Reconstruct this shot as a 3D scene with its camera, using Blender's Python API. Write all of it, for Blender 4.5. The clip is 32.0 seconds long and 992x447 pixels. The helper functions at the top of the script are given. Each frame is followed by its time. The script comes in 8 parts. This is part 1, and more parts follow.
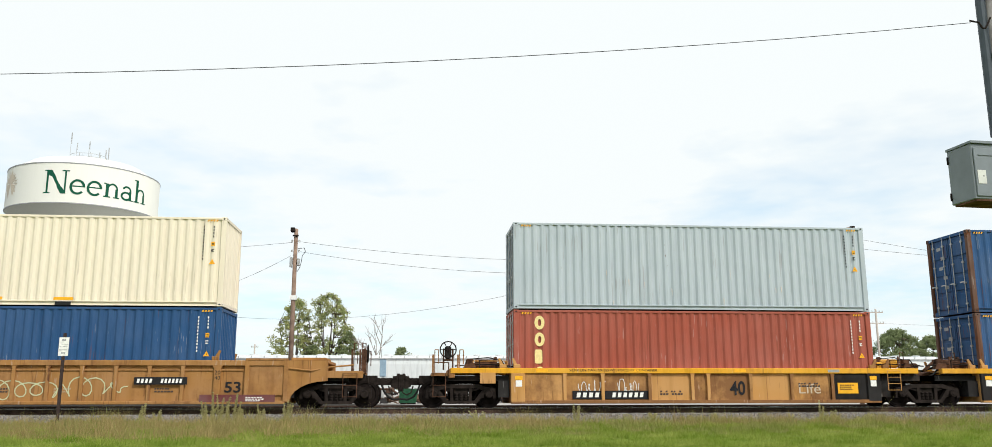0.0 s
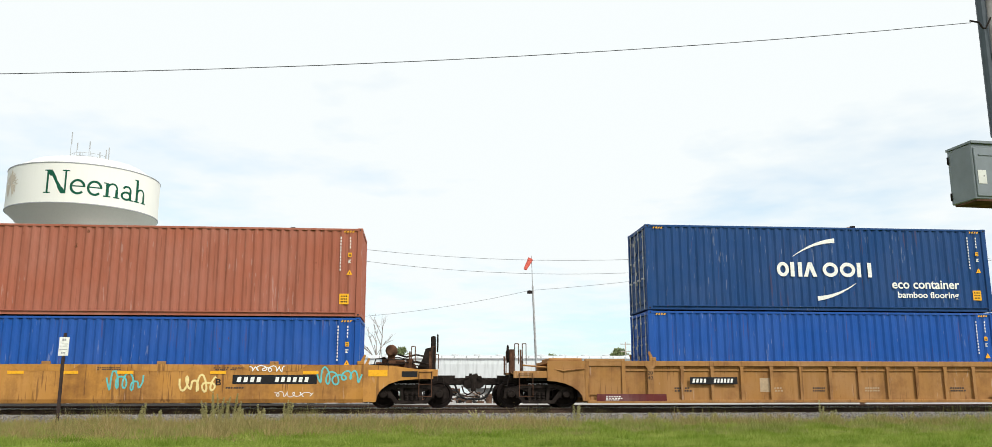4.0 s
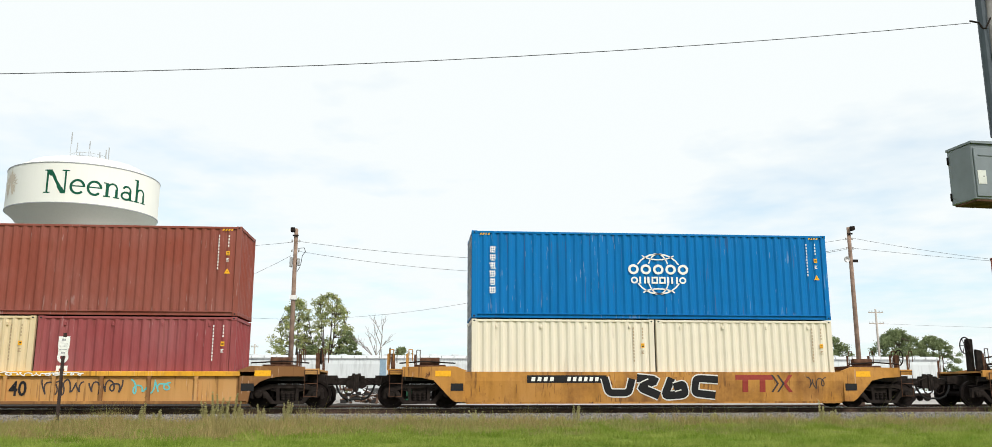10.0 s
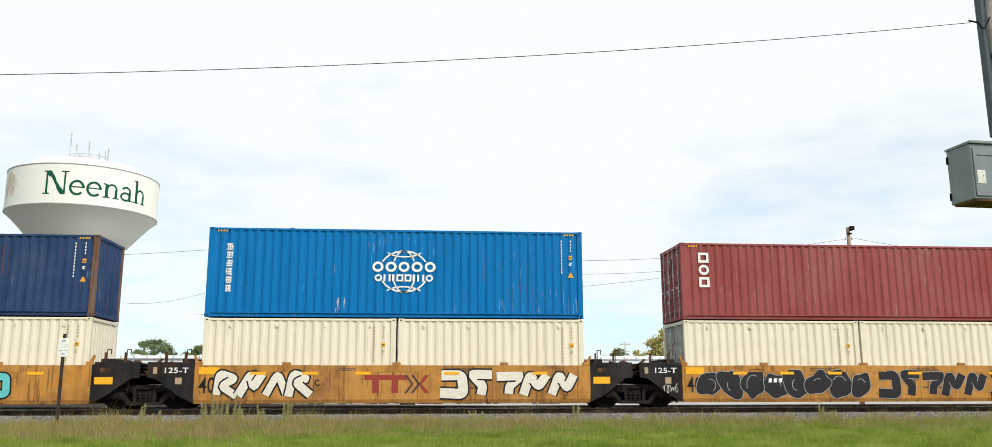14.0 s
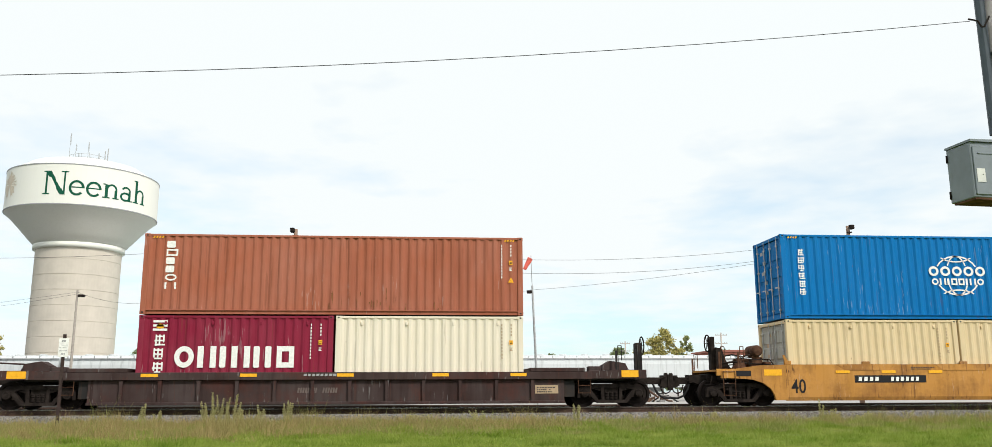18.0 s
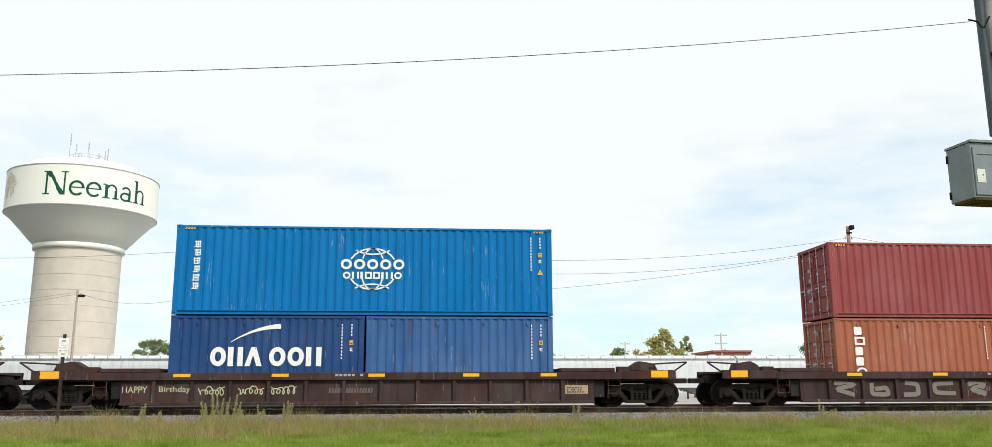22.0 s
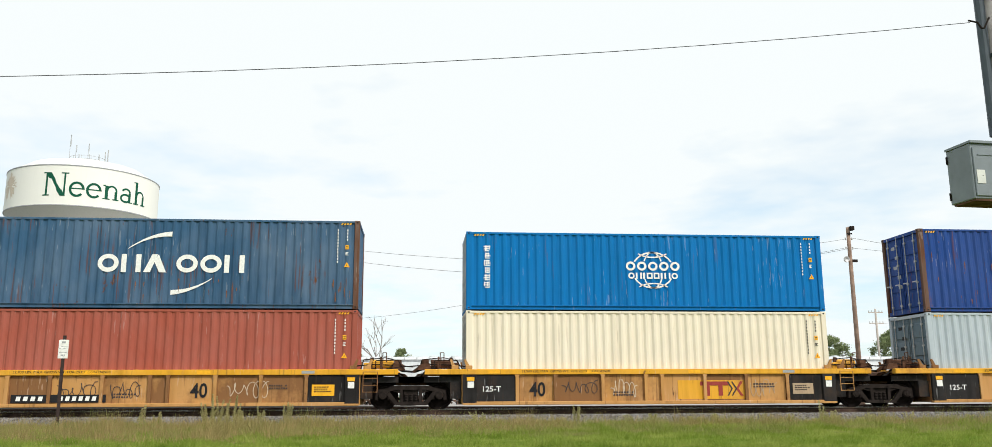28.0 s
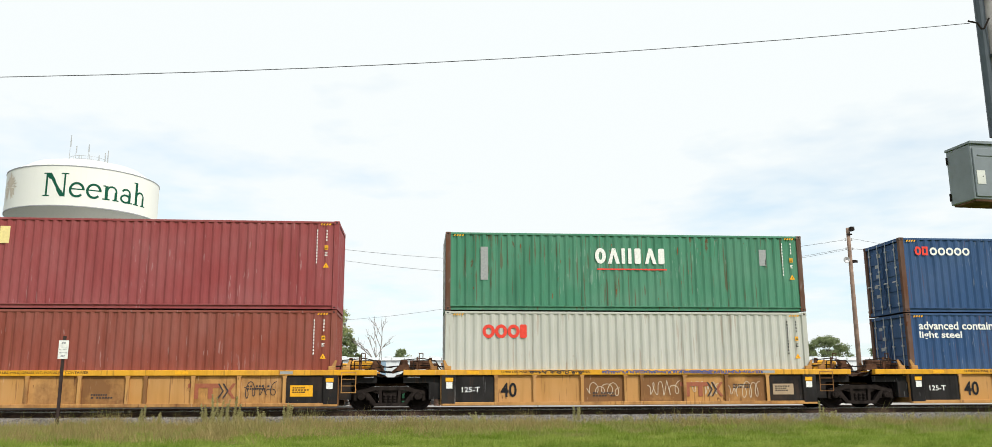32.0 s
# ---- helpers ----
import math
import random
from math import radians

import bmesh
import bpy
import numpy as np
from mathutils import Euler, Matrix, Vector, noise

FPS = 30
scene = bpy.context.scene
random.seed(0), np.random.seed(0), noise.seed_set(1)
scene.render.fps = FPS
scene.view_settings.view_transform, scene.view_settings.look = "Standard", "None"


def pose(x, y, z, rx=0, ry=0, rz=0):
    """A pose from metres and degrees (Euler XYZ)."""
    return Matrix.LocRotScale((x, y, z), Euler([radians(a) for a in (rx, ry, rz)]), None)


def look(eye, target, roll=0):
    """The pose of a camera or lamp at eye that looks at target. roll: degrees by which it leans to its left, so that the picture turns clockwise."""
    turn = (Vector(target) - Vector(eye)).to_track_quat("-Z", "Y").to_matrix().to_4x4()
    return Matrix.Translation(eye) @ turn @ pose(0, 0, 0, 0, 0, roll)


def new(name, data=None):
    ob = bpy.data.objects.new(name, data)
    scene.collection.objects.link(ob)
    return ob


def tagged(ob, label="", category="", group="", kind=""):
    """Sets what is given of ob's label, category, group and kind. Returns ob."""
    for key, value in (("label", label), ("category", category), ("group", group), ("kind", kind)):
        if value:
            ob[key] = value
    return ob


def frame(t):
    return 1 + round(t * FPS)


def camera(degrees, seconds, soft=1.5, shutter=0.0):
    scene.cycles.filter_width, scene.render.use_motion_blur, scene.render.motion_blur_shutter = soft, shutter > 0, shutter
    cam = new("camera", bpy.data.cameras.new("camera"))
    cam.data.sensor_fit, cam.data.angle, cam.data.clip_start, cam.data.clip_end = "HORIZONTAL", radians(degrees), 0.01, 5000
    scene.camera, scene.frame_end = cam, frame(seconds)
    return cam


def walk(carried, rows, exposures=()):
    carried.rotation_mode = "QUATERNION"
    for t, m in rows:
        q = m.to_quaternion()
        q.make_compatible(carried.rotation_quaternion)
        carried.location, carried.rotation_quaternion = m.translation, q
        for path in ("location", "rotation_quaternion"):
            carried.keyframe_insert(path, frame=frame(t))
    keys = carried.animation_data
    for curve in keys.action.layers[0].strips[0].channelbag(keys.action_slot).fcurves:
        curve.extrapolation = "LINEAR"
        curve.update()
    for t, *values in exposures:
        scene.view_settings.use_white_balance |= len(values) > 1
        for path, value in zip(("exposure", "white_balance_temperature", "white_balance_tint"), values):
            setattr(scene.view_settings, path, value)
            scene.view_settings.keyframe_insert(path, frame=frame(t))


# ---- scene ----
# ---- camera ----
cam = camera(59.76, 32.0, 0.75)
PITCH, ROLL, YAW = 11.11, -0.08, -5.19
# seconds, change of pitch, of yaw and of roll in degrees: the hold drifts a little
DRIFT = [(0, 0, 0.008, 0), (2, -0.015, 0.012, 0.03), (5, -0.005, 0.02, 0.015), (8, -0.012, 0.016, 0.028),
         (11, 0.008, 0.006, 0.03), (13, 0.022, -0.01, -0.01), (15, 0.015, -0.022, -0.1), (18, -0.018, -0.024, -0.165),
         (21, 0, -0.024, -0.135), (24, 0.002, -0.024, -0.135), (27, 0.055, -0.024, -0.155), (30, 0.095, -0.024, -0.185),
         (32, 0.11, -0.024, -0.165)]
walk(cam, [(t, pose(0, 0, 0.48, 0, 0, YAW + dy) @ pose(0, 0, 0, 90 + PITCH + dp) @ pose(0, 0, 0, 0, 0, ROLL + dr))
           for t, dp, dy, dr in DRIFT])

# how far the train has rolled along its track, seconds and metres
ROLLED = [(0, 0.0), (1, 16.16), (2, 32.45), (2.5, 40.59), (4.5, 73.17), (5, 81.34), (6, 97.77), (7, 113.89), (8, 130.38),
          (9, 146.85), (10, 163.23), (11, 180.11), (12, 196.55), (13, 212.94), (14, 229.35), (15, 245.79), (15.5, 254.04),
          (17.5, 287.06), (18, 295.31), (19, 311.7), (20, 328.15), (21, 344.84), (22, 361.49), (23, 377.99), (24, 394.55),
          (24.5, 402.86), (26.5, 436.27), (27, 444.6), (28, 461.2), (29, 477.8), (30, 494.47), (31, 510.54), (32, 527.2)]
YC = 29.357          # the track's centre line
FACE = -1.219        # a container's near face, from the centre line
SIDE = -1.34         # a well car's near side

# ---- world and sun ----
world = bpy.data.worlds.new("sky")
scene.world = world
world.use_nodes = True


def build_world():
    nt = world.node_tree
    N, L = nt.nodes, nt.links
    N.clear()
    out = N.new("ShaderNodeOutputWorld")
    tc = N.new("ShaderNodeTexCoord")
    sky = N.new("ShaderNodeTexSky")
    sky.sky_type, sky.sun_disc = "NISHITA", False
    sky.sun_elevation, sky.sun_rotation = radians(41), radians(146)
    bg1 = N.new("ShaderNodeBackground")
    bg1.inputs["Strength"].default_value = 0.15
    tint = N.new("ShaderNodeMix"); tint.data_type, tint.blend_type = "RGBA", "MULTIPLY"
    tint.inputs[0].default_value, tint.inputs[7].default_value = 1.0, (0.72, 1.14, 1.24, 1)
    L.new(sky.outputs[0], tint.inputs[6])
    L.new(tint.outputs[2], bg1.inputs["Color"])
    # a thin high sheet of cloud, laid on a flat layer overhead
    sep = N.new("ShaderNodeSeparateXYZ")
    L.new(tc.outputs["Generated"], sep.inputs[0])
    up = N.new("ShaderNodeMath"); up.operation = "MAXIMUM"; up.inputs[1].default_value = 0.0
    L.new(sep.outputs[2], up.inputs[0])
    add = N.new("ShaderNodeMath"); add.operation = "ADD"; add.inputs[1].default_value = 0.12
    L.new(up.outputs[0], add.inputs[0])
    div = N.new("ShaderNodeVectorMath"); div.operation = "DIVIDE"
    com = N.new("ShaderNodeCombineXYZ")
    for i in range(3):
        L.new(add.outputs[0], com.inputs[i])
    L.new(tc.outputs["Generated"], div.inputs[0]); L.new(com.outputs[0], div.inputs[1])
    n1 = N.new("ShaderNodeTexNoise"); n1.inputs["Scale"].default_value = 0.9; n1.inputs["Detail"].default_value = 5
    n1.inputs["Roughness"].default_value = 0.55
    turn = N.new("ShaderNodeMapping")
    turn.inputs["Rotation"].default_value = (0, 0, radians(27))
    L.new(div.outputs[0], turn.inputs["Vector"])
    L.new(turn.outputs[0], n1.inputs["Vector"])
    n2 = N.new("ShaderNodeTexNoise"); n2.inputs["Scale"].default_value = 5.5; n2.inputs["Detail"].default_value = 3
    L.new(turn.outputs[0], n2.inputs["Vector"])
    m = N.new("ShaderNodeMath"); m.operation = "MULTIPLY_ADD"; m.inputs[1].default_value = 0.28
    L.new(n2.outputs["Fac"], m.inputs[0]); L.new(n1.outputs["Fac"], m.inputs[2])
    thin = N.new("ShaderNodeMapRange")
    thin.inputs["From Min"].default_value, thin.inputs["From Max"].default_value = 0.05, 0.5
    thin.inputs["To Min"].default_value, thin.inputs["To Max"].default_value = -0.085, 0.15
    L.new(sep.outputs[2], thin.inputs["Value"])
    sheet = N.new("ShaderNodeMath"); sheet.operation = "ADD"
    L.new(m.outputs[0], sheet.inputs[0]); L.new(thin.outputs[0], sheet.inputs[1])
    ramp = N.new("ShaderNodeValToRGB")
    ramp.color_ramp.elements[0].position, ramp.color_ramp.elements[0].color = 0.40, (0.6, 0.6, 0.6, 1)
    ramp.color_ramp.elements[1].position, ramp.color_ramp.elements[1].color = 0.66, (1, 1, 1, 1)
    L.new(sheet.outputs[0], ramp.inputs[0])
    bg2 = N.new("ShaderNodeBackground")
    bg2.inputs["Color"].default_value = (0.945, 0.995, 1.0, 1)
    bg2.inputs["Strength"].default_value = 1.0
    mix = N.new("ShaderNodeMixShader")
    L.new(ramp.outputs[0], mix.inputs[0]); L.new(bg1.outputs[0], mix.inputs[1]); L.new(bg2.outputs[0], mix.inputs[2])
    L.new(mix.outputs[0], out.inputs[0])


build_world()
sun = new("sun", bpy.data.lights.new("sun", "SUN"))
sun.data.energy, sun.data.angle, sun.data.color = 3.0, radians(8), (1.0, 0.95, 0.87)
sun.matrix_world = look((26, -38, 40), (0, 0, 0))


# ---- materials ----
def nodes_of(name):
    mat = bpy.data.materials.new(name)
    mat.use_nodes = True
    nt = mat.node_tree
    return mat, nt, nt.nodes["Principled BSDF"]


def noise_node(nt, coord, scale, detail=4, stretch=(1, 1, 1), rough=0.55):
    mp = nt.nodes.new("ShaderNodeMapping")
    mp.inputs["Scale"].default_value = stretch
    nt.links.new(coord, mp.inputs["Vector"])
    n = nt.nodes.new("ShaderNodeTexNoise")
    n.inputs["Scale"].default_value, n.inputs["Detail"].default_value = scale, detail
    n.inputs["Roughness"].default_value = rough
    nt.links.new(mp.outputs[0], n.inputs["Vector"])
    return n.outputs["Fac"]


def ramp_node(nt, fac, a, b, lo=0.0, hi=1.0):
    r = nt.nodes.new("ShaderNodeMapRange")
    r.inputs["From Min"].default_value, r.inputs["From Max"].default_value = a, b
    r.inputs["To Min"].default_value, r.inputs["To Max"].default_value = lo, hi
    nt.links.new(fac, r.inputs["Value"])
    return r.outputs[0]


def mix_node(nt, fac, a, b):
    m = nt.nodes.new("ShaderNodeMix")
    m.data_type = "RGBA"
    for v, s in ((fac, m.inputs[0]), (a, m.inputs[6]), (b, m.inputs[7])):
        if isinstance(v, (int, float)):
            s.default_value = v
        elif isinstance(v, tuple):
            s.default_value = (*v, 1)
        else:
            nt.links.new(v, s)
    return m.outputs[2]


def math_node(nt, op, a, b):
    m = nt.nodes.new("ShaderNodeMath")
    m.operation = op
    for v, s in ((a, m.inputs[0]), (b, m.inputs[1])):
        if isinstance(v, (int, float)):
            s.default_value = v
        else:
            nt.links.new(v, s)
    return m.outputs[0]


def bump_node(nt, bsdf, height, strength, dist):
    b = nt.nodes.new("ShaderNodeBump")
    b.inputs["Strength"].default_value, b.inputs["Distance"].default_value = strength, dist
    nt.links.new(height, b.inputs["Height"])
    nt.links.new(b.outputs[0], bsdf.inputs["Normal"])


MATS = {}


def paint(name, col, rust=0.12, fade=0.15, rough=0.5, grime=0.25, rust_col=(0.13, 0.05, 0.025), streak=1.0, wash=0.0, wash_col=(0.2, 0.1, 0.045), by_piece=0.0):
    """Weathered paint on steel: faded patches, grime that runs down, rust where it has chipped."""
    if name in MATS:
        return MATS[name]
    mat, nt, b = nodes_of(name)
    tc = nt.nodes.new("ShaderNodeTexCoord").outputs["Object"]
    info = nt.nodes.new("ShaderNodeObjectInfo").outputs["Random"]
    off = nt.nodes.new("ShaderNodeVectorMath"); off.operation = "ADD"
    sc = nt.nodes.new("ShaderNodeCombineXYZ")
    k = math_node(nt, "MULTIPLY", info, 37.0)
    for i in range(3):
        nt.links.new(k, sc.inputs[i])
    nt.links.new(tc, off.inputs[0]); nt.links.new(sc.outputs[0], off.inputs[1])
    co = off.outputs[0]
    big = noise_node(nt, co, 0.55, 3)
    light = tuple(c + (0.75 - c) * fade for c in col)
    light_scuff = tuple(c + (0.7 - c) * 0.35 for c in col)
    dark = tuple(c * (1 - grime) for c in col)
    c1 = mix_node(nt, ramp_node(nt, big, 0.35, 0.7), tuple(col), light)
    runs = noise_node(nt, co, 2.2, 5, (1.6, 1.6, 0.16))
    c2 = mix_node(nt, ramp_node(nt, runs, 0.48, 0.72, 0, 0.8 * streak), c1, dark)
    if wash:
        # rust that rain has washed over the paint, in soft clouds and in thin runs
        cloud = math_node(nt, "ADD", math_node(nt, "MULTIPLY", noise_node(nt, co, 0.8, 5, (1, 1, 0.9), 0.7), 0.8), math_node(nt, "MULTIPLY", noise_node(nt, co, 2.6, 4, (2.2, 1, 0.16)), 0.2))
        if by_piece:
            cloud = math_node(nt, "ADD", cloud, math_node(nt, "MULTIPLY", math_node(nt, "SUBTRACT", info, 0.5), by_piece))
        c2 = mix_node(nt, ramp_node(nt, cloud, 0.56 - 0.2 * wash, 0.72 - 0.12 * wash, 0, 0.9), c2, wash_col)
    fine = noise_node(nt, co, 9, 6, (1, 1, 0.45))
    chip = noise_node(nt, co, 1.1, 6, (1, 1, 0.5))
    f = math_node(nt, "ADD", math_node(nt, "MULTIPLY", fine, 0.45), math_node(nt, "MULTIPLY", chip, 0.55))
    edge = 0.69 - 0.22 * rust
    rf = ramp_node(nt, f, edge, edge + 0.05)
    c3 = mix_node(nt, rf, c2, rust_col)
    # thin rust runs down the folds, in patches, and pale scratches low and high
    thin = noise_node(nt, co, 13, 2, (1, 1, 0.035))
    gate = noise_node(nt, co, 0.8, 3)
    t = math_node(nt, "ADD", thin, math_node(nt, "MULTIPLY", gate, 0.55))
    e2 = 0.965 - 0.2 * rust
    c3 = mix_node(nt, ramp_node(nt, t, e2, e2 + 0.06, 0, min(0.7, 0.15 + 1.4 * rust)), c3, rust_col)
    scr = math_node(nt, "ADD", noise_node(nt, co, 16, 2, (1, 1, 0.1)), math_node(nt, "MULTIPLY", noise_node(nt, off.outputs[0], 0.6, 3), 0.6))
    c3 = mix_node(nt, ramp_node(nt, scr, 1.0, 1.05, 0, 0.4), c3, light_scuff)
    nt.links.new(c3, b.inputs["Base Color"])
    nt.links.new(ramp_node(nt, fine, 0.3, 0.7, rough, rough + 0.25), b.inputs["Roughness"])
    b.inputs["Specular IOR Level"].default_value = 0.1
    bump_node(nt, b, noise_node(nt, co, 3.0, 3), 0.25, 0.02)
    MATS[name] = mat
    return mat


def plain(name, col, rough=0.6, metal=0.0, vary=0.15, scale=6.0, bump=0.1):
    if name in MATS:
        return MATS[name]
    mat, nt, b = nodes_of(name)
    tc = nt.nodes.new("ShaderNodeTexCoord").outputs["Object"]
    n = noise_node(nt, tc, scale, 5)
    c = mix_node(nt, ramp_node(nt, n, 0.3, 0.7), tuple(x * (1 - vary) for x in col), tuple(min(1, x * (1 + vary)) for x in col))
    nt.links.new(c, b.inputs["Base Color"])
    b.inputs["Roughness"].default_value, b.inputs["Metallic"].default_value = rough, metal
    if metal < 0.4:
        b.inputs["Specular IOR Level"].default_value = 0.25 if sum(col) > 0.2 else 0.12
    if bump:
        bump_node(nt, b, n, bump, 0.01)
    MATS[name] = mat
    return mat


def glyph(name, col):
    """Stencilled paint, a little worn."""
    return plain(name, col, 0.55, 0, 0.12, 14, 0)


WHITE = glyph("marking_white", (0.8, 0.8, 0.78))
BLACK = glyph("marking_black", (0.02, 0.02, 0.022))
YELLOW = glyph("marking_yellow", (0.85, 0.42, 0.02))
ORANGE = glyph("marking_orange", (0.9, 0.42, 0.02))
REDMK = glyph("marking_maroon", (0.30, 0.045, 0.035))
REDBR = glyph("marking_red", (0.75, 0.06, 0.04))
BLUEM = glyph("marking_blue", (0.03, 0.09, 0.36))
CREAM = glyph("marking_cream", (0.8, 0.66, 0.3))
GREYM = glyph("marking_grey", (0.33, 0.34, 0.35))
GHOST = glyph("marking_faint", (0.42, 0.31, 0.2))
TEAL = glyph("marking_teal", (0.13, 0.5, 0.5))
CHALK = glyph("marking_chalk", (0.5, 0.52, 0.33))
DARKINK = glyph("marking_ink", (0.06, 0.05, 0.05))

# rail car paints
TTY = paint("car_yellow_paint", (0.52, 0.27, 0.085), 0.25, 0.06, 0.6, 0.2, (0.13, 0.06, 0.03), 1.0, 0.55, (0.2, 0.095, 0.042), 0.5)
TTX_CHORD = paint("chord_yellow_paint", (0.72, 0.36, 0.025), 0.2, 0.05, 0.5, 0.25, (0.16, 0.075, 0.035), 1.0, 0.3, (0.42, 0.19, 0.05))
TAN = paint("car_tan_paint", (0.36, 0.18, 0.058), 0.24, 0.05, 0.65, 0.2, (0.12, 0.055, 0.03), 1.0, 0.35, (0.2, 0.095, 0.04))
ORA = paint("car_ochre_paint", (0.5, 0.237, 0.052), 0.32, 0.04, 0.6, 0.2, (0.11, 0.05, 0.028), 1.0, 0.55, (0.22, 0.098, 0.036))
BRN = paint("car_brown_paint", (0.045, 0.027, 0.025), 0.12, 0.04, 0.7, 0.3, (0.1, 0.04, 0.028), 1.0, 0.3, (0.085, 0.033, 0.026))
DKP = paint("car_black_paint", (0.0155, 0.014, 0.014), 0.12, 0.03, 0.6, 0.3, (0.07, 0.038, 0.025), 1.0, 0.25, (0.055, 0.036, 0.026))
PANEL = paint("panel_yellow_paint", (0.6, 0.31, 0.05), 0.2, 0.04, 0.6, 0.2, (0.13, 0.06, 0.03), 1.0, 0.35, (0.3, 0.14, 0.045))
MAROON_SILL = paint("sill_maroon_paint", (0.13, 0.03, 0.03), 0.1)
STEEL = plain("truck_steel", (0.021, 0.016, 0.014), 0.85, 0.0, 0.5, 5, 0.3)
WHEEL = plain("wheel_steel", (0.014, 0.01, 0.009), 0.8, 0.1, 0.5, 4, 0.2)
TREAD = plain("wheel_tread", (0.28, 0.26, 0.25), 0.3, 0.9, 0.2, 4, 0.0)
RUSTY = plain("rusty_steel", (0.09, 0.045, 0.028), 0.85, 0.0, 0.6, 5, 0.4)
GALV = plain("galvanised_steel", (0.42, 0.42, 0.42), 0.45, 0.5, 0.2, 5, 0.1)
CAST = plain("casting_steel", (0.09, 0.06, 0.05), 0.7, 0.0, 0.4, 9, 0.2)


# ---- small builders ----
def mesh_of(bm, name, smooth=False):
    me = bpy.data.meshes.new(name)
    bm.normal_update()
    bm.to_mesh(me)
    bm.free()
    if smooth:
        for p in me.polygons:
            p.use_smooth = True
    return me


def link_part(name, me, mat, parent, label="", loc=None):
    """One mesh object under a thing or a part; meshes are shared, the material is the object's own."""
    ob = new(name, me)
    if not me.materials:
        me.materials.append(None)
    if mat:
        ob.material_slots[0].link = "OBJECT"
        ob.material_slots[0].material = mat
    if parent:
        ob.parent = parent
    if loc:
        ob.location = loc
    if label:
        ob["label"] = label
    return ob


def part(name, bm, mat, parent, label="", smooth=False):
    return link_part(name, mesh_of(bm, name, smooth), mat, parent, label)


def box(bm, x0, x1, y0, y1, z0, z1, bev=0.0):
    vs = [bm.verts.new(v) for v in ((x0, y0, z0), (x1, y0, z0), (x1, y1, z0), (x0, y1, z0), (x0, y0, z1), (x1, y0, z1), (x1, y1, z1), (x0, y1, z1))]
    fs = [bm.faces.new([vs[i] for i in f]) for f in ((3, 2, 1, 0), (4, 5, 6, 7), (0, 1, 5, 4), (1, 2, 6, 5), (2, 3, 7, 6), (3, 0, 4, 7))]
    if bev:
        es = list({e for f in fs for e in f.edges})
        bmesh.ops.bevel(bm, geom=es, offset=bev, segments=1, affect="EDGES")
    return bm


def boxes(*lst, bev=0.0):
    bm = bmesh.new()
    for b in lst:
        box(bm, *b, bev=bev)
    return bm


def prism(bm, pts, y0, y1):
    """A polygon in x and z, pushed from y0 to y1."""
    area = sum(pts[i][0] * pts[(i + 1) % len(pts)][1] - pts[(i + 1) % len(pts)][0] * pts[i][1] for i in range(len(pts)))
    if area < 0:
        pts = pts[::-1]
    a = [bm.verts.new((x, y0, z)) for x, z in pts]
    b = [bm.verts.new((x, y1, z)) for x, z in pts]
    n = len(pts)
    bm.faces.new(a)
    bm.faces.new(b[::-1])
    for i in range(n):
        bm.faces.new((a[i], b[i], b[(i + 1) % n], a[(i + 1) % n])[::-1])
    return bm


def tube(bm, p, q, r, n=8, r2=None):
    p, q = Vector(p), Vector(q)
    d = (q - p)
    if d.length < 1e-6:
        return bm
    m = d.to_track_quat("Z", "Y").to_matrix()
    r2 = r if r2 is None else r2
    A = [bm.verts.new(p + m @ Vector((r * math.cos(2 * math.pi * i / n), r * math.sin(2 * math.pi * i / n), 0))) for i in range(n)]
    B = [bm.verts.new(q + m @ Vector((r2 * math.cos(2 * math.pi * i / n), r2 * math.sin(2 * math.pi * i / n), 0))) for i in range(n)]
    for i in range(n):
        bm.faces.new((A[i], A[(i + 1) % n], B[(i + 1) % n], B[i]))
    bm.faces.new(A[::-1])
    bm.faces.new(B)
    return bm


def path_tube(bm, pts, r, n=6):
    for a, b in zip(pts, pts[1:]):
        tube(bm, a, b, r, n)
    return bm


def lathe(bm, prof, n=32, axis="z", centre=(0, 0, 0), caps=True):
    """Radius and height pairs turned round an axis."""
    c = Vector(centre)
    rings = []
    for r, h in prof:
        ring = []
        for i in range(n):
            a = 2 * math.pi * i / n
            v = Vector((r * math.cos(a), r * math.sin(a), h)) if axis == "z" else Vector((r * math.cos(a), h, r * math.sin(a)))
            ring.append(bm.verts.new(c + v))
        rings.append(ring)
    for A, B in zip(rings, rings[1:]):
        for i in range(n):
            f = (A[i], A[(i + 1) % n], B[(i + 1) % n], B[i])
            bm.faces.new(f if axis == "z" else f[::-1])
    if caps and prof[0][0] > 1e-4:
        bm.faces.new(rings[0][::-1] if axis == "z" else rings[0])
    if caps and prof[-1][0] > 1e-4:
        bm.faces.new(rings[-1] if axis == "z" else rings[-1][::-1])
    return bm


def thing(name, label, category, group="", kind="", loc=(0, 0, 0)):
    ob = new(name)
    ob.location = loc
    return tagged(ob, label, category, group, kind)


# flat paint marks that lie on a face turned to -y: x and z on the face
def flat(bm, pts, y=0.0):
    area = sum(pts[i][0] * pts[(i + 1) % len(pts)][1] - pts[(i + 1) % len(pts)][0] * pts[i][1] for i in range(len(pts)))
    if area < 0:
        pts = pts[::-1]
    bm.faces.new([bm.verts.new((x, y, z)) for x, z in pts])


def rect(bm, x0, x1, z0, z1, y=0.0):
    flat(bm, [(x0, z0), (x1, z0), (x1, z1), (x0, z1)], y)


